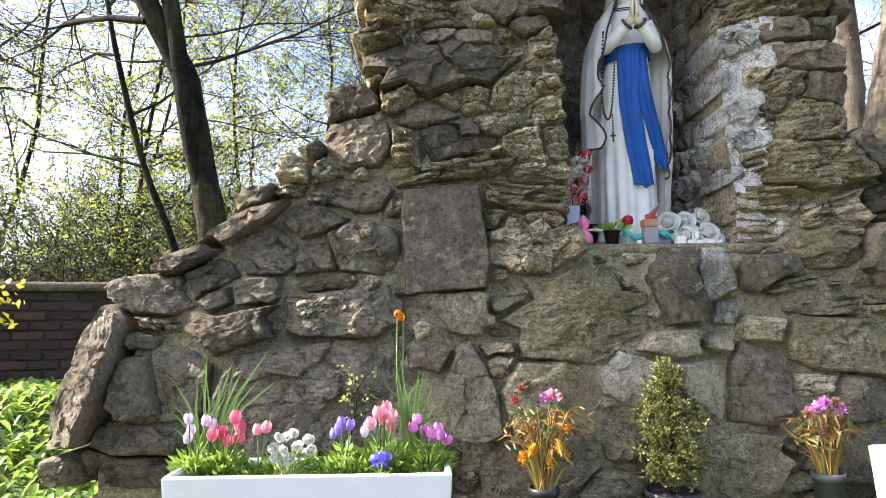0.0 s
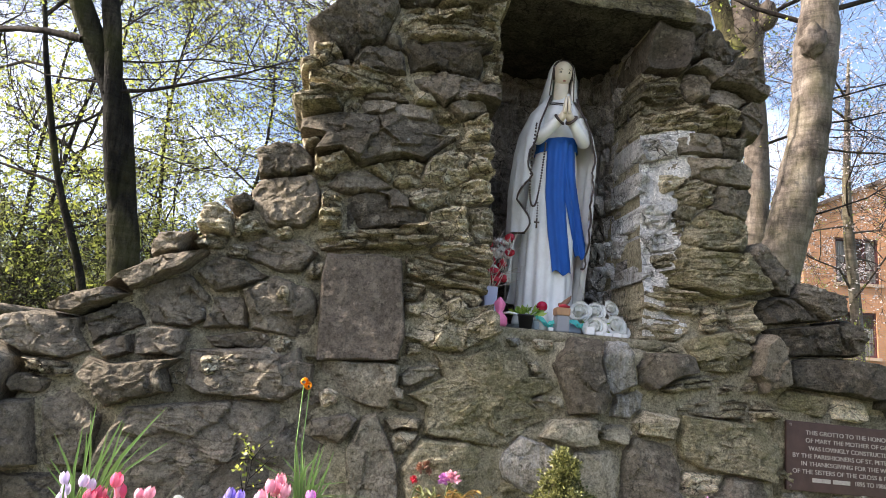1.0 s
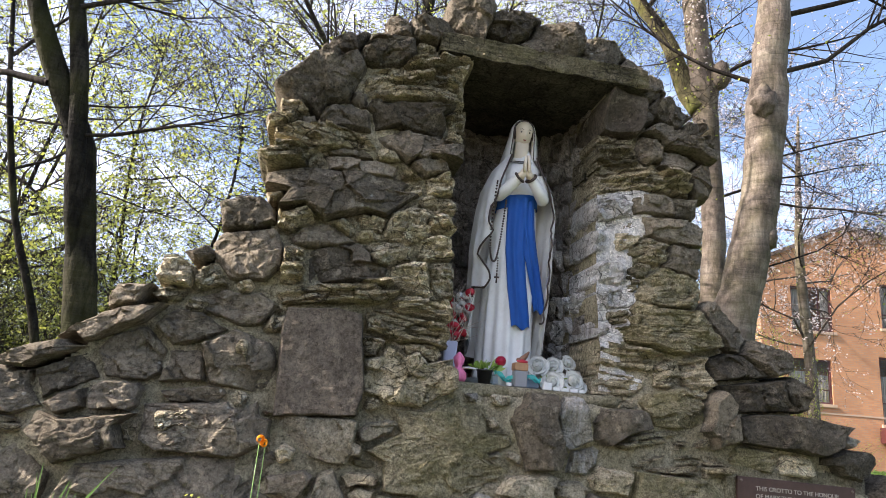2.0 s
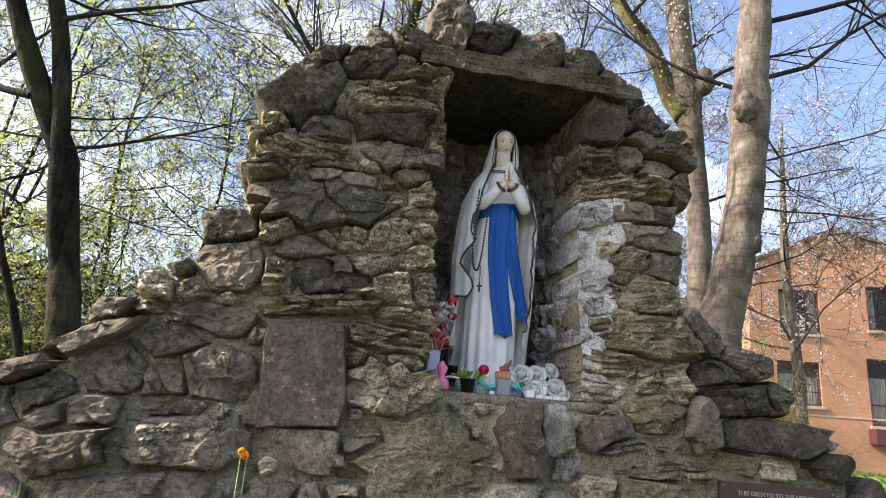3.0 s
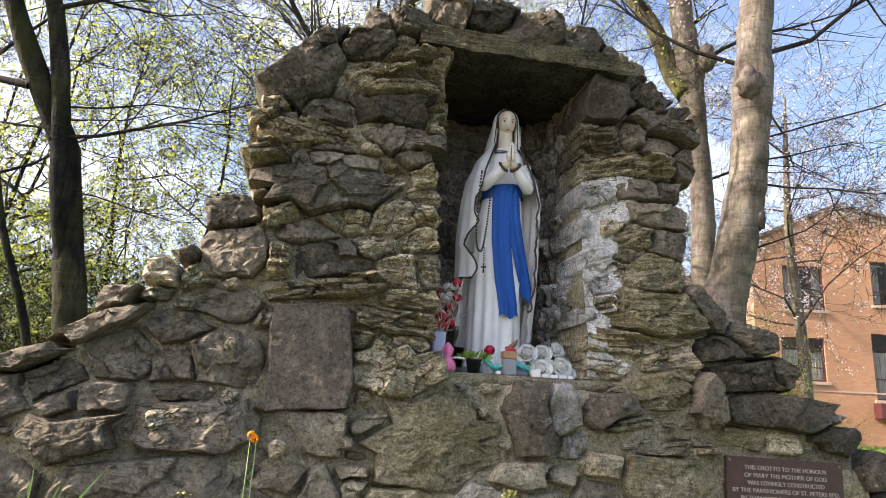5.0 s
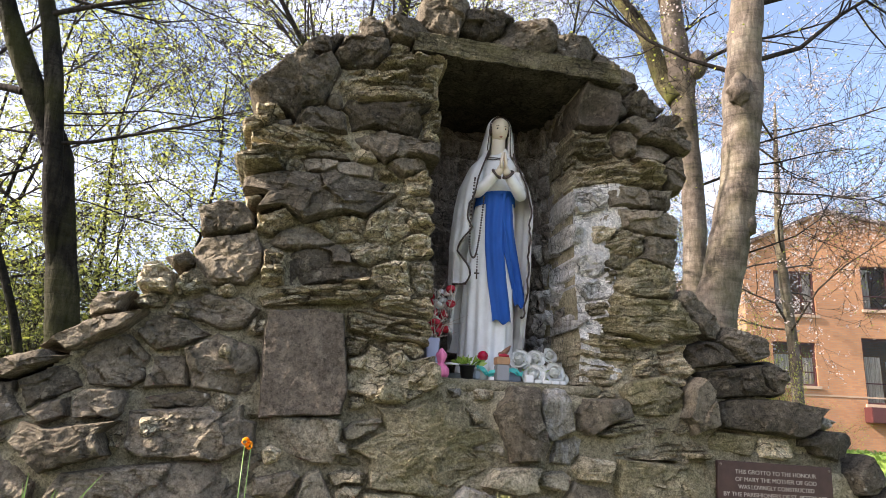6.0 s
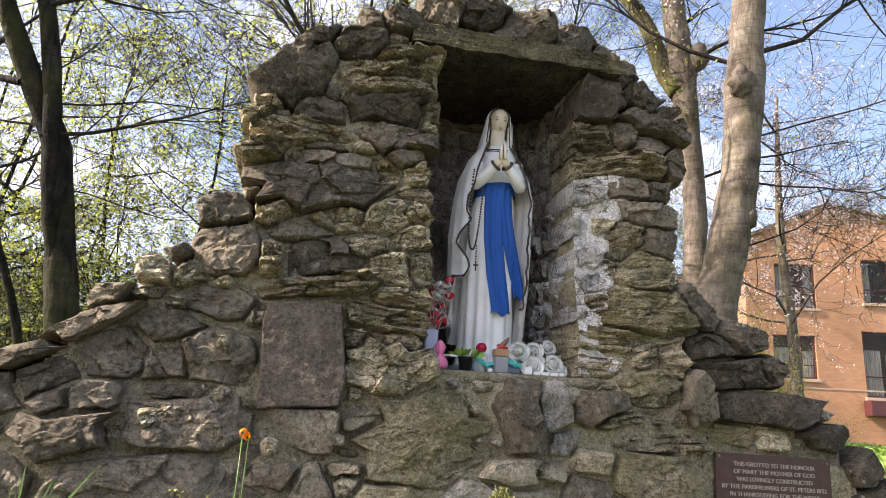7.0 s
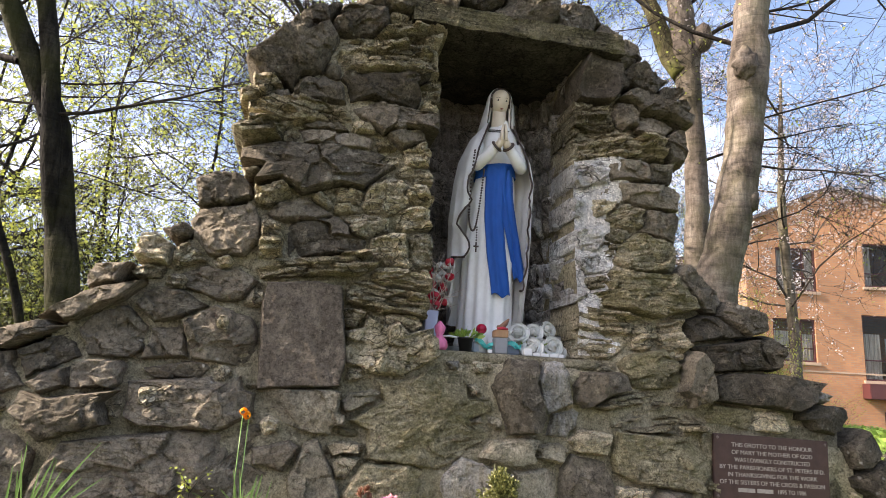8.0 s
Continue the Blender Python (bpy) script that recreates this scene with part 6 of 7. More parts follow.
def bunch(name, label, colour, root, heads, r, h, seed, group="", foliage=(0.06, 0.09, 150, 0.04), leaf_mat=None):
    """One plant: flower heads on stems from a root, over a mound of leaves."""
    rng = random.Random(seed)
    t = thing(name, label, "flowers", group)
    for (x, y, z) in heads:
        hd = part("flower_head", bud_mesh(colour, r, h), None, t)
        hd.matrix_world = pose(x, y, z - h / 2, rng.uniform(-14, 14), rng.uniform(-16, 16), rng.uniform(0, 360))
        g = Geo()
        p, rr = smooth_path([root, ((root[0] + x) / 2 + rng.gauss(0, 0.005), (root[1] + y) / 2, (root[2] + z) / 2), (x, y, z - h / 2 + 0.002)], [0.003, 0.0025, 0.0025], 4)
        g.tube(p, rr, 5)
        part("stem", g, STEM, t)
    if foliage:
        fr, fh, fn, fl = foliage
        part("foliage", tuft(root[0], root[1], root[2], fr, fh, fn, seed, fl), leaf_mat or GREEN, t)
    return t


def P6(px, py, y=-0.6):
    """Place in the upright plane y: across and height steps shared by the planter's flowers."""
    k = 0.001856 * (y + 2.844) / 2.244
    return (-0.951 + 0.0208 * (y + 2.844) / 0.9928 + (px - 784) * k, y, 1.095 - (py - 585) * k)


def build_trough(x0, x1, y0, y1, z0, z1, label):
    t = thing("planter", label, "planter", "white planters")
    ins = lambda d, z, e: [(x0 + d, y0 + d, z), (x1 - d, y0 + d, z), (x1 - d, y1 - d, z), (x0 + d, y1 - d, z)]
    bm = bmesh.new()
    rows = [ins(0.022, z0, 0), ins(0.006, z1 - 0.10, 0), ins(0.002, z1 - 0.03, 0), ins(0.0, z1, 0), ins(0.022, z1, 0), ins(0.024, z1 - 0.06, 0)]
    vs = [[bm.verts.new(p) for p in r] for r in rows]
    for a in range(5):
        for i in range(4):
            bm.faces.new((vs[a][i], vs[a][(i + 1) % 4], vs[a + 1][(i + 1) % 4], vs[a + 1][i]))
    bm.faces.new(list(reversed(vs[0])))
    bmesh.ops.bevel(bm, geom=[e for e in bm.edges if e.calc_length() > 0.02], offset=0.005, segments=2, affect="EDGES")
    me = bpy.data.meshes.new("trough")
    bm.to_mesh(me)
    bm.free()
    me.materials.append(plain("white_plastic", (0.78, 0.79, 0.78), 0.35, 0.04, 9, 0.05))
    part("trough", me, None, t)
    g = Geo()
    g.rings([[(x0 + 0.03 + (x1 - x0 - 0.06) * i / 30, y, z1 - 0.045 + 0.015 * fbm(Vector((i, y * 20, 0)), 2)) for i in range(31)] for y in np.linspace(y0 + 0.03, y1 - 0.03, 8)], 0, False)
    part("soil", g, plain("potting_soil", (0.05, 0.036, 0.026), 0.95, 0.5, 60, 0.8), t, "dark potting soil")
    return t


def flowers_in_planter():
    zr = 0.61
    root = lambda px, y=-0.6: (P6(px, 830, y)[0], y, zr)
    hd = lambda lst, y=-0.6: [P6(a, b, y + 0.02 * ((i * 7) % 5 - 2)) for i, (a, b) in enumerate(lst)]
    bunch("tulips", "deep pink artificial tulips in the white planter", "pink", root(395), hd([(408, 740), (398, 780), (416, 776), (368, 770), (384, 764), (420, 758)]), 0.018, 0.043, 1, "planter flowers")
    bunch("tulips", "pink and white artificial tulip leaning from the planter", "rose", root(450), hd([(463, 758), (449, 763)]), 0.016, 0.038, 2, "planter flowers", (0.04, 0.05, 60, 0.03))
    bunch("crocuses", "pale lilac artificial crocuses in the white planter", "lilac", root(340), hd([(328, 742), (356, 746), (333, 762), (326, 776), (372, 752)]), 0.014, 0.038, 3, "planter flowers")
    bunch("crocuses", "violet artificial crocuses in the white planter", "violet", root(605), hd([(598, 752), (614, 756), (584, 772), (594, 764)]), 0.014, 0.038, 4, "planter flowers")
    bunch("crocuses", "violet and rose artificial crocuses in the white planter", "lilac", root(642), hd([(640, 768), (646, 758)]), 0.014, 0.038, 14, "planter flowers", (0.04, 0.07, 90, 0.035))
    bunch("tulips", "rose pink artificial tulips in the white planter", "rose", root(672), hd([(652, 754), (668, 742), (681, 726), (690, 742), (688, 758), (664, 736), (676, 738)]), 0.017, 0.043, 5, "planter flowers", (0.07, 0.11, 220, 0.045))
    bunch("tulips", "magenta artificial tulips in the white planter", "magenta", root(755), hd([(736, 748), (728, 762), (748, 768), (760, 772), (770, 764), (776, 776), (786, 784), (764, 786)]), 0.016, 0.036, 6, "planter flowers", (0.07, 0.10, 220, 0.04))
    # white roses, a low clump
    t = thing("white_roses", "small white artificial roses in the planter", "flowers", "planter flowers")
    rng = random.Random(8)
    for px, py in [(487, 778), (500, 775), (512, 770), (478, 795), (495, 800), (520, 790), (540, 782), (483, 812), (505, 815), (528, 805), (545, 800)]:
        x, y, z = P6(px, py, -0.6 + rng.uniform(-.05, .05))
        ob = part("flower_head", rose_mesh(0.019), None, t)
        ob.matrix_world = pose(x, y, z, rng.uniform(40, 110), 0, rng.uniform(-40, 40))
    part("foliage", tuft(root(512)[0], -0.6, zr, 0.085, 0.10, 220, 77, 0.03), GREEN, t)
    # pansy
    bunch("pansy", "blue-violet pansy at the rim of the planter", "blue", root(668, -0.70), hd([(664, 816), (674, 812), (668, 826)], -0.70), 0.024, 0.03, 9, "planter flowers", (0.03, 0.03, 30, 0.03))
    # small filler greens along the trough
    for i, px in enumerate((432, 566, 712)):
        q = thing("greenery", "small-leaved green plant with white specks in the planter", "plant", "planter greenery")
        part("foliage", tuft(root(px)[0], -0.62, zr, 0.05, 0.045, 110, 100 + i, 0.024), GREEN, q)
    # daffodil leaves
    for nm, c, tips in (("daffodil", 358, [(305, 655), (330, 690), (352, 600), (362, 640), (392, 660), (410, 655), (425, 640), (440, 625), (452, 620), (470, 655), (318, 700), (378, 690), (400, 690), (345, 670), (310, 720), (336, 730), (322, 660), (372, 655), (384, 640), (415, 690), (432, 665), (298, 740), (350, 720), (366, 705)]),
                        ("daffodil", 718, [(700, 660), (690, 690), (740, 665), (756, 668), (764, 690), (748, 700), (705, 700), (730, 680), (712, 650), (722, 662), (736, 690), (760, 676), (770, 700), (696, 670), (716, 700)])):
        t = thing(nm, "clump of green daffodil leaves in the planter", "plant", "daffodils")
        rng = random.Random(c)
        for (px, py) in tips:
            g = Geo()
            x, y, z = P6(px, py, -0.55 + rng.uniform(-.05, .05))
            bx = root(c)[0] + rng.uniform(-0.035, 0.035)
            blade_geo(g, (bx, -0.56, zr), (x, y, z), rng.uniform(0.0035, 0.0055), 0.0, (0.6, (rng.uniform(-0.04, 0.04), 0, rng.uniform(-0.05, 0.01))))
            part("leaf", g, BLADE, t)
        if c == 718:
            for a, b, f in (((720, 700), (700, 655), (0.62, (-0.10, 0.0, -0.10))), ((722, 700), (752, 664), (0.5, (0.14, -0.02, -0.19))), ((715, 690), (705, 668), (0.7, (-0.05, 0, -0.04))), ((730, 700), (765, 690), (0.6, (0.12, -0.03, -0.10))), ((730, 700), (770, 672), (0.55, (0.10, -0.02, -0.16))), ((726, 700), (758, 660), (0.6, (0.07, 0, -0.12))), ((715, 690), (696, 662), (0.6, (-0.13, 0, -0.06))), ((735, 690), (775, 705), (0.5, (0.08, -0.03, -0.12))), ((712, 690), (715, 652), (0.7, (0.05, 0, -0.05)))):
                g = Geo()
                x, y, z = P6(*b, -0.55)
                blade_geo(g, (root(718)[0], -0.56, zr), (x, y, z), 0.006, 0.0, f)
                part("leaf", g, BLADE, t)
            for hx, hz, col in ((-1.075, 1.143, "orange"), (-1.052, 1.130, "orange")):
                g = Geo()
                g.tube([(root(716)[0] + (hx + 1.06) * 0.8, -0.42, zr - 0.02), (hx, -0.36, 0.9), (hx, -0.33, hz - 0.012)], [0.0026, 0.0022, 0.0018], 6)
                part("stem", g, BLADE, t)
                h = part("flower_head", bud_mesh("orange", 0.012, 0.02, 1.0), None, t)
                h.matrix_world = pose(hx, -0.345, hz, 75, 0, 20 if hx < -1.06 else -30)
        part("root_tuft", tuft(root(c)[0], -0.56, zr, 0.05, 0.04, 50, c, 0.04), BLADE, t)
    # a bare sprig with tiny leaves
    t = Tree(66)
    t.grow(P6(615, 780, -0.55), (0.05, 0, 1), 0.19, 0.003, 1, (0, 7), 0.016, 9, 0.0, 0.6, 0.12)
    t.place("sprig", "thin sprig with small yellow-green leaves in the planter", BARK_TWIG, LEAF_SPRING, "", None, "plant")


ROSE = {}


def rose_mesh(r):
    """An open artificial rose: a spiral of cupped petals."""
    if r in ROSE:
        return ROSE[r]
    g = Geo()
    for k in range(14):
        a0 = k * 2.4
        rad = r * (0.15 + 0.065 * k)
        lift = r * (0.75 - 0.05 * k)
        rows = []
        for j in range(4):
            t = j / 3
            w = 1.0 - 0.15 * t
            rr = rad * (0.72 + 0.42 * math.sin(math.pi * 0.75 * t) + (0.12 * t * t if k > 8 else 0))
            rows.append([(rr * math.cos(a0 + w * s), rr * math.sin(a0 + w * s), lift * t - r * 0.2 - 0.12 * r * s * s) for s in (-1, -0.5, 0, 0.5, 1)])
        g.rings(rows, 0, False)
    g.ball((0, 0, -r * 0.1), (r * 0.5, r * 0.5, r * 0.35), 0, 8, 5)
    ROSE[r] = g.mesh("rose_head", PETAL["white"])
    return ROSE[r]


build_trough(-1.775, -0.885, -0.76, -0.46, 0.26, 0.648, "white plastic trough planter full of artificial spring flowers")
flowers_in_planter()
build_trough(0.635, 1.44, -0.72, -0.42, 0.26, 0.655, "white plastic trough planter with blue and red flowers")
bunch("pansies", "blue and white pansies in the white planter", "blue", (0.74, -0.58, 0.62), [(0.68, -0.6, 0.70), (0.72, -0.62, 0.72), (0.75, -0.58, 0.74), (0.70, -0.56, 0.75), (0.78, -0.6, 0.71), (0.67, -0.55, 0.72)], 0.02, 0.035, 31, "planter flowers", (0.08, 0.08, 160, 0.04))
bunch("crocuses", "pale lilac crocuses in the white planter", "lilac", (0.74, -0.54, 0.62), [(0.72, -0.54, 0.77), (0.76, -0.55, 0.76), (0.69, -0.53, 0.75)], 0.016, 0.045, 32, "planter flowers", None)
bunch("tulips", "red artificial tulips in the white planter", "red", (1.00, -0.56, 0.62), [(0.96, -0.56, 0.74), (1.00, -0.58, 0.76), (1.04, -0.56, 0.73)], 0.02, 0.05, 33, "planter flowers")

# ---------------------------------------------------------------- pots before the wall


def build_pot(x, y, z0, z1, r, label, colour):
    t = thing("flower_pot", label, "flower pot", "pots at the wall's foot")
    g = Geo()
    prof = [(0.72 * r, z0), (0.95 * r, z1 - 0.03), (0.96 * r, z1 - 0.03), (1.06 * r, z1 - 0.028), (1.08 * r, z1), (1.0 * r, z1 + 0.002), (0.95 * r, z1 - 0.02)]
    g.rings([[(x + q * math.cos(a), y + q * math.sin(a), z) for a in np.linspace(0, 2 * math.pi, 28, endpoint=False)] for q, z in prof], 0, True, (True, False))
    part("pot", g, plain("pot_plastic", colour, 0.45, 0.2, 20), t)
    s = Geo()
    s.rings([[(x + q * math.cos(a), y + q * math.sin(a), z1 - 0.02 + 0.006 * math.sin(5 * a)) for a in np.linspace(0, 2 * math.pi, 20, endpoint=False)] for q in (0.95 * r, 0.5 * r, 0.02 * r)], 0, True, (False, True))
    part("soil", s, plain("pot_soil", (0.05, 0.036, 0.026), 0.95, 0.5, 60, 0.8), t)
    return t


def ragged_mesh(colour, r, h):
    """A frilled carnation or aster head: many thin crumpled petals."""
    key = (colour, r, h, "ragged")
    if key not in BUD_MESH:
        rng = random.Random(int(r * 1e4))
        g = Geo()
        for k in range(70):
            a = rng.uniform(0, 2 * math.pi)
            el = rng.uniform(-0.15, 1.45)
            d = Vector((math.cos(a) * math.cos(el), math.sin(a) * math.cos(el), math.sin(el) * h / r)) * r * rng.uniform(0.75, 1.1)
            sd = d.cross(Vector((rng.gauss(0, 1), rng.gauss(0, 1), rng.gauss(0, 1)))).normalized() * r * rng.uniform(0.10, 0.2)
            up = Vector((0, 0, h * 0.25))
            m = d * 0.6 + up * 0.3
            g.add([tuple(up * 0.2), tuple(m - sd), tuple(d + up * 0.3 - sd * 0.6), tuple(d * 1.08 + up * rng.uniform(-0.3, 0.5)), tuple(d + up * 0.3 + sd * 0.6), tuple(m + sd)], [(0, 1, 2, 5), (2, 3, 4), (2, 4, 5)])
        g.tube([(0, 0, -h * 0.4), (0, 0, h * 0.1)], [r * 0.2, r * 0.3], 7)
        BUD_MESH[key] = g.mesh("flower_head", PETAL[colour])
    return BUD_MESH[key]


def wilted(x, y, z, n, spread, height, seed, label, blooms):
    """A bunch of withered stems with drooping dry leaves and a few last blooms."""
    rng = random.Random(seed)
    t = thing("withered_flowers", label, "flowers", "withered bunches")
    for k in range(n):
        a = rng.uniform(0, 2 * math.pi)
        q = spread * rng.uniform(0.2, 1.0)
        h = height * rng.uniform(0.55, 1.0)
        g = Geo()
        top = Vector((x + q * math.cos(a), y + q * 0.6 * math.sin(a), z + h))
        droop = top + Vector((math.cos(a) * 0.05, math.sin(a) * 0.03, -0.03 * rng.uniform(0.2, 2)))
        p, rr = smooth_path([(x + rng.gauss(0, .012), y + rng.gauss(0, .01), z - 0.04), Vector((x, y, z)).lerp(top, 0.55) + Vector((0, 0, 0.03)), top, droop], [0.003, 0.0026, 0.002, 0.0015], 4)
        g.tube(p, rr, 5)
        for _ in range(5):
            b = p[rng.randint(4, len(p) - 1)]
            blade_geo(g, b, b + Vector((rng.gauss(0, .03), rng.gauss(0, .02), rng.uniform(-.06, .03))), 0.004)
        part("stem", g, STRAW if rng.random() < 0.7 else OLIVE, t)
    for k in range(n):
        # stiff upright leaves, yellowing, from the pot
        g = Geo()
        a = rng.uniform(-1, 1)
        blade_geo(g, (x + a * 0.03, y + rng.gauss(0, .015), z - 0.03), (x + a * spread * 0.75 + rng.gauss(0, .012), y + rng.gauss(0, .03), z + height * rng.uniform(0.35, 0.72)), rng.uniform(0.003, 0.005), 0.0, (0.72, (a * 0.03, -0.01, rng.uniform(-0.05, 0.0))))
        part("leaf", g, rng.choice((OLIVE, YELLOWING, STRAW, YELLOWING) if x < 0 else (OLIVE, STRAW, STRAW)), t)
    for bx, bz, col, r, hh in blooms:
        ob = part("flower_head", ragged_mesh(col, r, hh), None, t)
        ob.matrix_world = pose(bx, y - 0.04, bz - hh / 2, rng.uniform(-30, 40), rng.uniform(-25, 25), rng.uniform(0, 360))
    return t


build_pot(-0.515, -0.22, 0.26, 0.475, 0.055, "small black plastic flower pot of daffodils", (0.02, 0.02, 0.022))
wilted(-0.515, -0.22, 0.48, 42, 0.13, 0.30, 4, "withering daffodils and pink carnations in a black pot",
       [(-0.475, 0.835, "rose", 0.036, 0.03), (-0.50, 0.825, "magenta", 0.026, 0.03), (-0.60, 0.86, "withered", 0.02, 0.03), (-0.585, 0.875, "withered", 0.016, 0.03), (-0.625, 0.815, "red", 0.016, 0.022), (-0.565, 0.85, "withered", 0.014, 0.025), (-0.55, 0.72, "withered", 0.016, 0.02), (-0.42, 0.71, "orange", 0.02, 0.02), (-0.40, 0.69, "withered", 0.018, 0.02), (-0.57, 0.63, "yellow", 0.022, 0.04), (-0.46, 0.64, "yellow", 0.022, 0.04), (-0.43, 0.61, "yellow", 0.02, 0.035), (-0.60, 0.60, "orange", 0.02, 0.035), (-0.49, 0.58, "yellow", 0.02, 0.035)])
build_pot(-0.005, -0.20, 0.26, 0.45, 0.10, "dark plastic pot with a small conifer", (0.025, 0.026, 0.028))
build_pot(0.615, -0.20, 0.26, 0.51, 0.058, "grey plastic pot of withered flowers", (0.09, 0.10, 0.10))
wilted(0.615, -0.20, 0.51, 36, 0.12, 0.25, 5, "withered brown and lilac flowers in a grey pot",
       [(0.57, 0.775, "magenta", 0.03, 0.035), (0.60, 0.79, "magenta", 0.028, 0.035), (0.645, 0.79, "withered", 0.024, 0.03), (0.52, 0.75, "withered", 0.02, 0.03), (0.70, 0.66, "withered", 0.016, 0.02), (0.60, 0.68, "withered", 0.02, 0.03), (0.63, 0.70, "withered", 0.018, 0.03), (0.66, 0.765, "magenta", 0.024, 0.035), (0.54, 0.76, "magenta", 0.02, 0.03)])


def build_conifer(x, y, z0, z1, r):
    rng = random.Random(61)
    t = thing("conifer", "small golden-green dwarf conifer in a dark pot", "conifer")
    g = Geo()
    g.tube([(x, y, z0 - 0.03), (x + 0.006, y, z0 + 0.2), (x, y, z1 - 0.03)], [0.012, 0.009, 0.003], 8)
    part("trunk", g, BARK_TWIG, t)
    c = Geo()
    for k in range(190):
        f = rng.uniform(0, 1) ** 1.2
        a = rng.uniform(0, 2 * math.pi)
        q = r * math.sin(math.pi * (0.22 + 0.74 * f)) ** 0.8 * (1.05 - 0.3 * f) * rng.uniform(0.08, 1.05)
        o = Vector((x + q * math.cos(a), y + q * math.sin(a), z0 + 0.02 + (z1 - z0 - 0.03) * f))
        c.tube([(x, y, o.z - 0.05), tuple(o.lerp(Vector((x, y, o.z)), 0.4) - Vector((0, 0, 0.02))), tuple(o)], [0.003, 0.0022, 0.0015], 4)
        size = rng.uniform(0.014, 0.024)
        for m in range(34):
            p = o + Vector((rng.gauss(0, 0.6), rng.gauss(0, 0.6), rng.gauss(0, 0.6))) * size
            d = (p - o) * 0.5 + Vector((math.cos(a) * 0.4, math.sin(a) * 0.4, 0.7)) * 0.010
            for sp in range(3):
                e = d.normalized() * rng.uniform(0.006, 0.012) + Vector((rng.gauss(0, .004), rng.gauss(0, .004), rng.gauss(0, .004)))
                w = e.cross(Vector((rng.gauss(0, 1), rng.gauss(0, 1), rng.gauss(0, 1)))).normalized() * 0.0026
                c.add([tuple(p - w), tuple(p + e * 0.7 - w * 1.3), tuple(p + e), tuple(p + e * 0.7 + w * 1.3), tuple(p + w)], [(0, 1, 2, 3, 4)])
    part("crown", c, leaf_material("conifer_leaf", (0.045, 0.06, 0.015), (0.36, 0.35, 0.12), 0.25), t)


build_conifer(-0.005, -0.20, 0.47, 0.955, 0.135)

# dark tablet with unreadable pale lines, lying at the wall's foot
t = thing("memorial_tablet", "small black slate tablet with pale unreadable lines", "tablet", "", pose(-0.27, -0.28, 0.35, -28, 0, 3))
g = Geo()
g.box((-0.09, -0.012, -0.09), (0.09, 0.012, 0.09), 0, 0.004)
part("slab", g, plain("black_slate", (0.016, 0.018, 0.024), 0.3, 0.2, 20), t)
g = Geo()
for i, w in enumerate((0.07, 0.045, 0.06, 0.03)):
    g.box((-w / 1.0, -0.0145, 0.055 - i * 0.03), (w / 1.0, -0.0125, 0.064 - i * 0.03))
part("lettering", g, plain("slate_line", (0.30, 0.32, 0.36), 0.6), t, "", False)

# ---------------------------------------------------------------- offerings on the sill


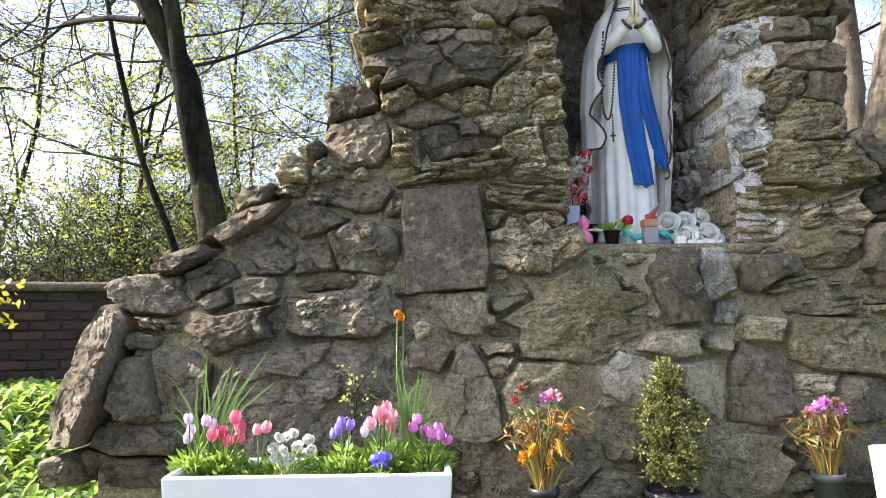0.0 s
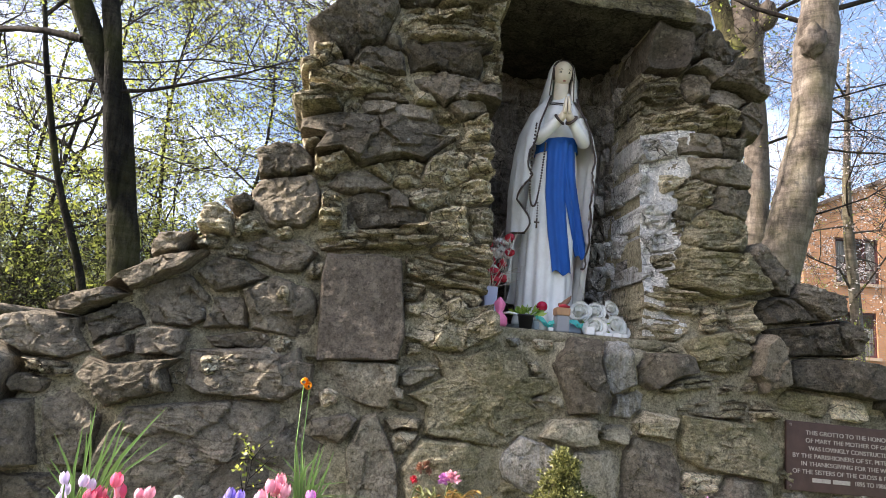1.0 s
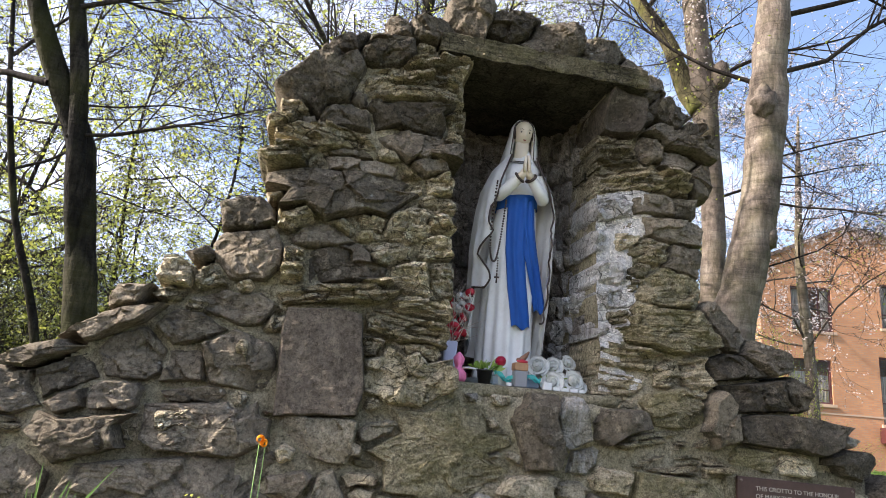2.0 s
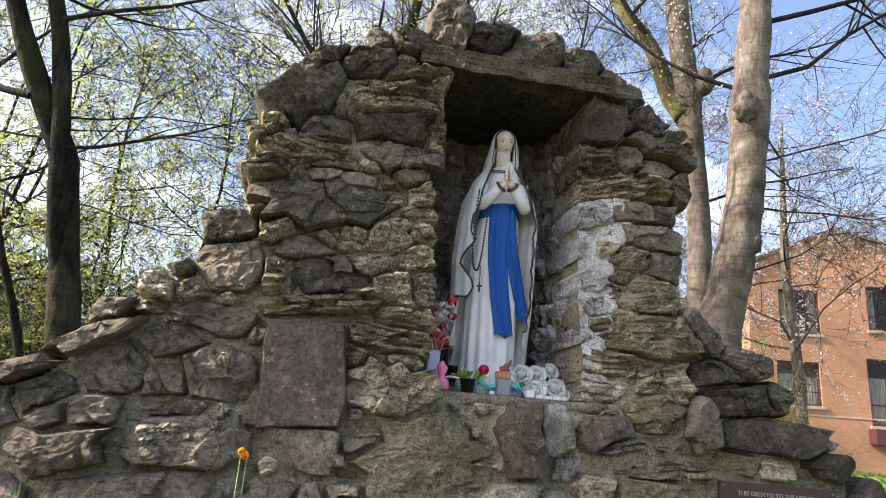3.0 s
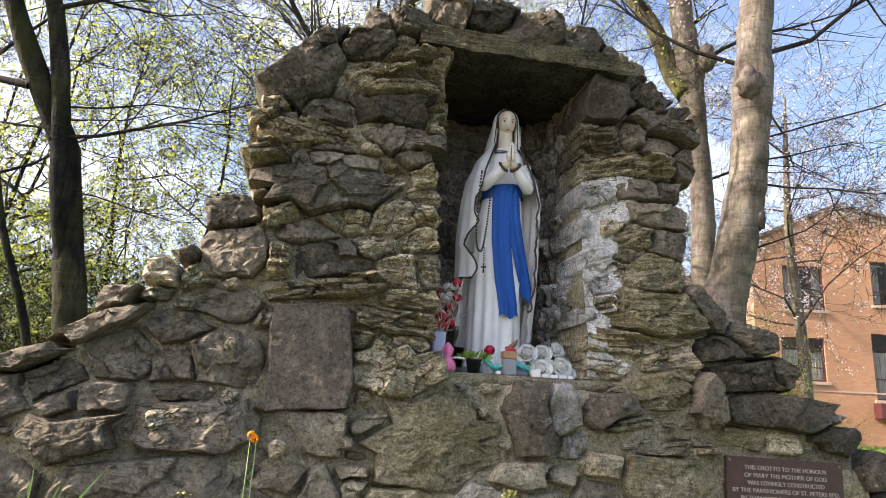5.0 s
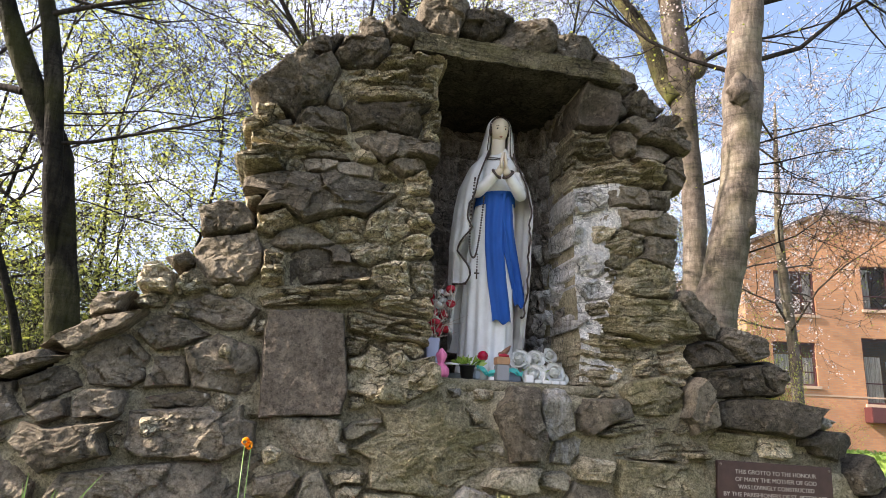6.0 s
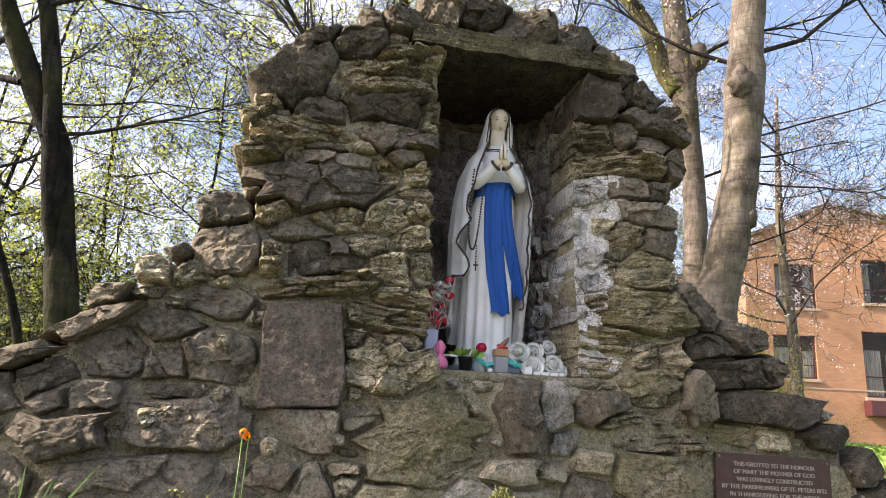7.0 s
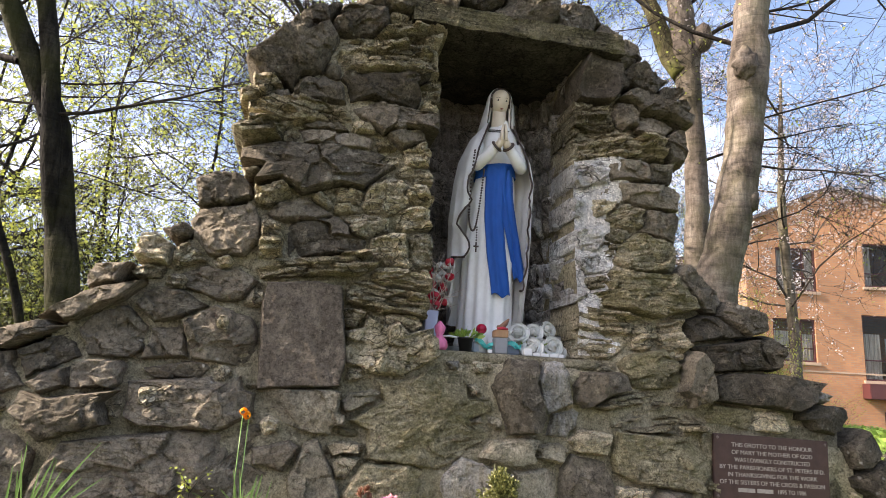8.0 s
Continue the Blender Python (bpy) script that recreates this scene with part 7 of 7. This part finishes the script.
def build_offerings():
    z = SILL
    grey = plain("vase_glaze", (0.42, 0.42, 0.50), 0.3, 0.06, 12)
    t = thing("vase", "tall pale lilac square vase on the sill", "vase")
    g = Geo()
    g.rings([[(-0.285 + q * math.copysign(abs(math.cos(a)) ** 0.4, math.cos(a)), 0.17 + q * math.copysign(abs(math.sin(a)) ** 0.4, math.sin(a)), zz) for a in np.linspace(0, 2 * math.pi, 24, endpoint=False)]
             for q, zz in ((0.026, z), (0.028, z + 0.01), (0.036, z + 0.19), (0.032, z + 0.19), (0.028, z + 0.12))], 0, True, (True, True))
    part("body", g, grey, t)
    rng = random.Random(2)
    t = thing("dried_bouquet", "bleached twigs with red and white dried blooms in the vase", "bouquet")
    bleached = plain("bleached_twig", (0.58, 0.47, 0.40), 0.7, 0.15, 30)
    for k in range(9):
        tw = Tree(90 + k)
        a = rng.uniform(-0.6, 0.75)
        tw.grow((-0.285 + rng.gauss(0, .008), 0.16, z + 0.13), (a * 0.6, rng.uniform(-.25, .15), 1), rng.uniform(0.20, 0.31), 0.0032, 1, (0, 5), 0.0, 0, 0.02, 0.6, 0.10)
        part("twig", tw.twigs, bleached, t)
    for k in range(30):
        x, zz = rng.uniform(-0.345, -0.195), z + rng.uniform(0.21, 0.44)
        ob = part("flower_head", bud_mesh("red" if k % 3 else "white", 0.019, 0.03, 1.0), None, t)
        ob.matrix_world = pose(x, 0.20 + rng.uniform(-.05, .05), zz, rng.uniform(-60, 60), rng.uniform(-60, 60), rng.uniform(0, 360))
    t = thing("gift_bag", "small pink tissue-wrapped bundle tied at the neck", "wrapped gift")
    g = Geo()
    prof = [(0.030, 0), (0.038, 0.015), (0.036, 0.04), (0.022, 0.058), (0.013, 0.066), (0.02, 0.08), (0.026, 0.105), (0.012, 0.125), (0.004, 0.135)]
    g.rings([[(-0.255 + q * (1 + .13 * math.cos(7 * a + 20 * h)) * math.cos(a), 0.07 + q * (1 + .13 * math.cos(7 * a)) * math.sin(a), z + h) for a in np.linspace(0, 2 * math.pi, 26, endpoint=False)] for q, h in prof], 0, True, (True, True))
    part("tissue", g, plain("pink_tissue", (0.80, 0.20, 0.36), 0.6, 0.15, 30), t)
    g = Geo()
    g.tube([(-0.24, 0.05, z + 0.062), (-0.215, 0.03, z + 0.064), (-0.18, 0.03, z + 0.060)], 0.005, 6)
    part("ribbon", g, PETAL["white"], t)
    t = thing("potted_plant", "little green plant in a small black pot", "potted plant")
    g = Geo()
    g.rings([[(-0.125 + q * math.cos(a), 0.08 + q * math.sin(a), z + h) for a in np.linspace(0, 2 * math.pi, 22, endpoint=False)] for q, h in ((0.028, 0), (0.036, 0.058), (0.039, 0.058), (0.039, 0.066), (0.033, 0.066), (0.03, 0.05))], 0, True, (True, True))
    part("pot", g, plain("black_pot", (0.012, 0.012, 0.013), 0.4), t)
    part("foliage", tuft(-0.125, 0.08, z + 0.06, 0.06, 0.03, 60, 9, 0.035, 0.22), GREEN, t)
    # square grave lantern, wood over grey
    t = thing("lantern", "small square grey lantern with a wooden top", "lantern")
    g = Geo()
    g.box((0.012, 0.035, z), (0.072, 0.095, z + 0.075), 0, 0.003)
    part("body", g, plain("lantern_grey", (0.24, 0.24, 0.25), 0.5), t, "", False)
    g = Geo()
    g.box((0.010, 0.033, z + 0.076), (0.074, 0.097, z + 0.112), 0, 0.003)
    part("lid", g, plain("lantern_wood", (0.36, 0.20, 0.10), 0.6, 0.25, 30), t, "", False)
    t = thing("candle_glass", "faceted red glass candle holder", "candle holder")
    g = Geo()
    g.ball((-0.035, 0.13, z + 0.118), (0.028, 0.028, 0.026), 0, 9, 6)
    part("bowl", g, plain("red_glass", (0.36, 0.01, 0.035), 0.12, 0.3, 60), t, "", False)
    g = Geo()
    g.rings([[(-0.035 + q * math.cos(a), 0.13 + q * math.sin(a), z + h) for a in np.linspace(0, 2 * math.pi, 18, endpoint=False)] for q, h in ((0.034, 0), (0.036, 0.05), (0.03, 0.092))], 0, True, (True, True))
    part("candle", g, plain("candle_wax", (0.70, 0.70, 0.66), 0.5), t)
    t = thing("bird_figurine", "brown carved bird figurine with raised tail on the lantern", "figurine")
    g = Geo()
    g.tube([(0.03, 0.06, z + 0.118), (0.05, 0.06, z + 0.13), (0.068, 0.06, z + 0.15), (0.082, 0.06, z + 0.17)], [0.010, 0.015, 0.011, 0.003], 10)
    g.ball((0.030, 0.055, z + 0.126), (0.011, 0.011, 0.010), 0, 9, 6)
    part("figure", g, plain("brown_carving", (0.16, 0.075, 0.04), 0.6, 0.3, 40), t)
    g = Geo()
    g.tube([(0.02, 0.045, z + 0.117), (0.045, 0.04, z + 0.12), (0.07, 0.045, z + 0.117)], [0.006, 0.009, 0.006], 8)
    part("ribbon", g, PETAL["red"], t)
    # white roses
    t = thing("rose_spray", "spray of large white artificial roses at the statue's feet", "flowers")
    for px, py, y, r in [(928, 652, .16, .046), (958, 650, .17, .042), (992, 640, .2, .036), (944, 681, .08, .047), (986, 674, .09, .044), (966, 674, .14, .036), (1003, 690, .12, .03), (935, 662, .2, .04)]:
        x, zz = -0.33 + (px - 750) * 0.00276, z + (697 - py) * 0.00272
        ob = part("flower_head", rose_mesh(r * 1.14), None, t)
        ob.matrix_world = pose(x, y, max(zz, z + 0.036), 70, 0, rng.uniform(-35, 15))
    part("foliage", tuft(0.245, 0.19, z + 0.02, 0.12, 0.10, 34, 19, 0.04), GREEN, t)
    # turquoise plastic film and ribbon
    t = thing("ribbon", "crumpled turquoise plastic ribbon on the sill", "ribbon")
    g = Geo()
    for ph in (0, 1.5):
        pts = [Vector((-0.075 + 0.012 * i, 0.085 + 0.015 * math.sin(i * 1.3 + ph), z + 0.048 - 0.0035 * i + 0.014 * math.sin(i * 0.9 + ph))) for i in range(10)]
        g.rings([[tuple(p), tuple(p + Vector((0.002, 0.008, 0.016)))] for p in pts], 0, False)
        pts = [Vector((0.085 + 0.012 * i, 0.085 + 0.012 * math.sin(i * 1.3 + ph), z + 0.04 + 0.012 * math.sin(i * 0.8 + ph))) for i in range(7)]
        g.rings([[tuple(p), tuple(p + Vector((0.002, 0.008, 0.016)))] for p in pts], 0, False)
    part("band", g, plain("turquoise_film", (0.05, 0.48, 0.42), 0.3, 0.2, 40), t)
    for x0, x1, h, colr in ((-0.085, -0.012, 0.05, (0.36, 0.42, 0.46)), (0.085, 0.155, 0.045, (0.24, 0.29, 0.36))):
        t = thing("stone_block", "small blue-grey block behind the ribbon on the sill", "block")
        g = Geo()
        g.box((x0, 0.10, z), (x1, 0.15, z + h), 0, 0.008)
        part("block", g, plain("blue_grey_block", colr, 0.7, 0.2, 30), t, "", False)
    for i, (x0, x1) in enumerate(((-0.02, 0.0), (0.16, 0.198), (0.205, 0.24), (0.245, 0.285), (0.29, 0.33), (0.335, 0.36))):
        t = thing("candle_box", "little white tealight box on the sill's edge", "box", "tealight boxes")
        g = Geo()
        g.box((x0, 0.045, z), (x1, 0.075, z + (0.034 if i == 1 else 0.016)), 0, 0.002)
        part("box", g, plain("white_card", (0.74, 0.73, 0.70), 0.6, 0.08, 30), t, "", False)


build_offerings()

# ---------------------------------------------------------------- blossom tree before the house
tr = Tree(71, 0.0042)
pts, rr = smooth_path([(8.15, 7.75, 0.4), (8.12, 7.76, 2.9), (8.05, 7.8, 4.8), (8.1, 7.8, 6.3), (8.2, 7.8, 8.0)], [0.12, 0.10, 0.085, 0.06, 0.02], 5)
tr.wood.tube(pts, rr, 10, 0, 0.1)
rng = random.Random(72)
for k in range(15):
    zz = rng.uniform(3.0, 7.6)
    a = rng.uniform(0, 2 * math.pi)
    tr.grow((8.1, 7.8, zz), (math.cos(a), math.sin(a), rng.uniform(0.0, 0.5)), rng.uniform(2.2, 3.6), 0.024, 3, (0, 5, 6, 8), 0.048, 4, 0.01, 0.65, 0.16)
tr.place("blossom_tree", "slender tree with sparse pale pink blossom before the house", BARK_PALE, BLOSSOM, "", None, "tree", "pale blossom", BARK_BROWN)
for (x, y, z, s, v) in ((6.35, 6.6, 0.95, 0.42, 1.12), (6.75, 6.9, 0.95, 0.36, 0.95), (7.6, 6.9, 0.9, 0.45, 0.45), (-4.3, 6.0, 0.9, 1.25, 1.25), (-2.5, 6.6, 0.9, 1.3, 1.3), (-5.9, 7.6, 0.9, 1.5, 1.5)):
    b = copy_thing(HEDGE, pose(x, y, z, 0, 0, 70 * s) @ Matrix.Diagonal((s, s, v, 1)))
    tagged(b, "low shrub with bright new green leaves under the trees", "shrub")
    for c in b.children:
        if c.name.startswith("crown"):
            me = c.data.copy()
            me.materials.clear()
            me.materials.append(LEAF_SPRING)
            c.data = me

# young shoot with yellow leaves beside the brick wall
tr = Tree(67)
tr.twigs.tube([(-3.04, 0.2, 0.2), (-3.02, 0.2, 0.8), (-2.99, 0.2, 1.2)], [0.008, 0.006, 0.004], 6)
for d, z in (((1, 0, 0.25), 1.2), ((0.9, -0.3, -0.1), 1.14), ((0.6, 0.2, 0.6), 1.2), ((-0.6, 0.2, 0.5), 1.15)):
    tr.grow((-3.0, 0.2, z), d, 0.15, 0.003, 1, (0, 3), 0.045, 3, 0.0, 0.6, 0.12)
tr.place("shoot", "thin young shoot with a few yellow leaves", BARK_TWIG, leaf_material("leaf_yellow", (0.50, 0.40, 0.02), (0.75, 0.62, 0.06), 0.45), "", None, "plant")

# ---------------------------------------------------------------- ground cover


def ground_leaves(name, label, x0, x1, y0, y1, n, size, seed, keep=None):
    rng = random.Random(seed)
    g = Geo()
    for _ in range(n):
        x, y = rng.uniform(x0, x1), rng.uniform(y0, y1)
        if keep and not keep(x, y):
            continue
        z = ground_height(x, y)
        a = rng.uniform(0, 2 * math.pi)
        el = rng.uniform(0.15, 1.15)
        ln = size * rng.uniform(0.6, 1.4)
        d = Vector((math.cos(a) * math.cos(el), math.sin(a) * math.cos(el), math.sin(el)))
        s = Vector((-math.sin(a), math.cos(a), rng.uniform(-.3, .3))).normalized() * ln * 0.14
        p0 = Vector((x, y, z - 0.01))
        p1 = p0 + d * ln * 0.5
        p2 = p0 + d * ln * 0.85 - Vector((0, 0, ln * 0.12))
        p3 = p0 + d * ln * 1.1 - Vector((0, 0, ln * 0.32))
        up = Vector((0, 0, -0.06 * ln))
        g.add([tuple(p0), tuple(p1 - s), tuple(p1 + up), tuple(p1 + s), tuple(p2 - s * 0.8), tuple(p2 + up), tuple(p2 + s * 0.8), tuple(p3)],
              [(0, 1, 2), (0, 2, 3), (1, 4, 5, 2), (2, 5, 6, 3), (4, 7, 5), (5, 7, 6)])
    ob = part(name, g, LEAF_GROUND)
    return tagged(ob, label, "ground cover", kind="stuff")


wall_line = lambda x: 0.75 + (x + 7.6) * 2.75 / 6.0
ground_leaves("wild_garlic", "dense bright green broad-leaved ground cover", -6.5, -1.74, -1.2, 3.2, 20500, 0.105, 81, lambda x, y: y < wall_line(x) - 0.12 and (x < -2.42 or y < -0.35 - 0.5 * (x + 2.42)) and not (x > -2.2 and y > -0.45))
ground_leaves("wild_garlic", "bright green leafy undergrowth beside the wall", 2.1, 8.5, 0.8, 7.0, 16000, 0.14, 82, lambda x, y: x > 2.3)
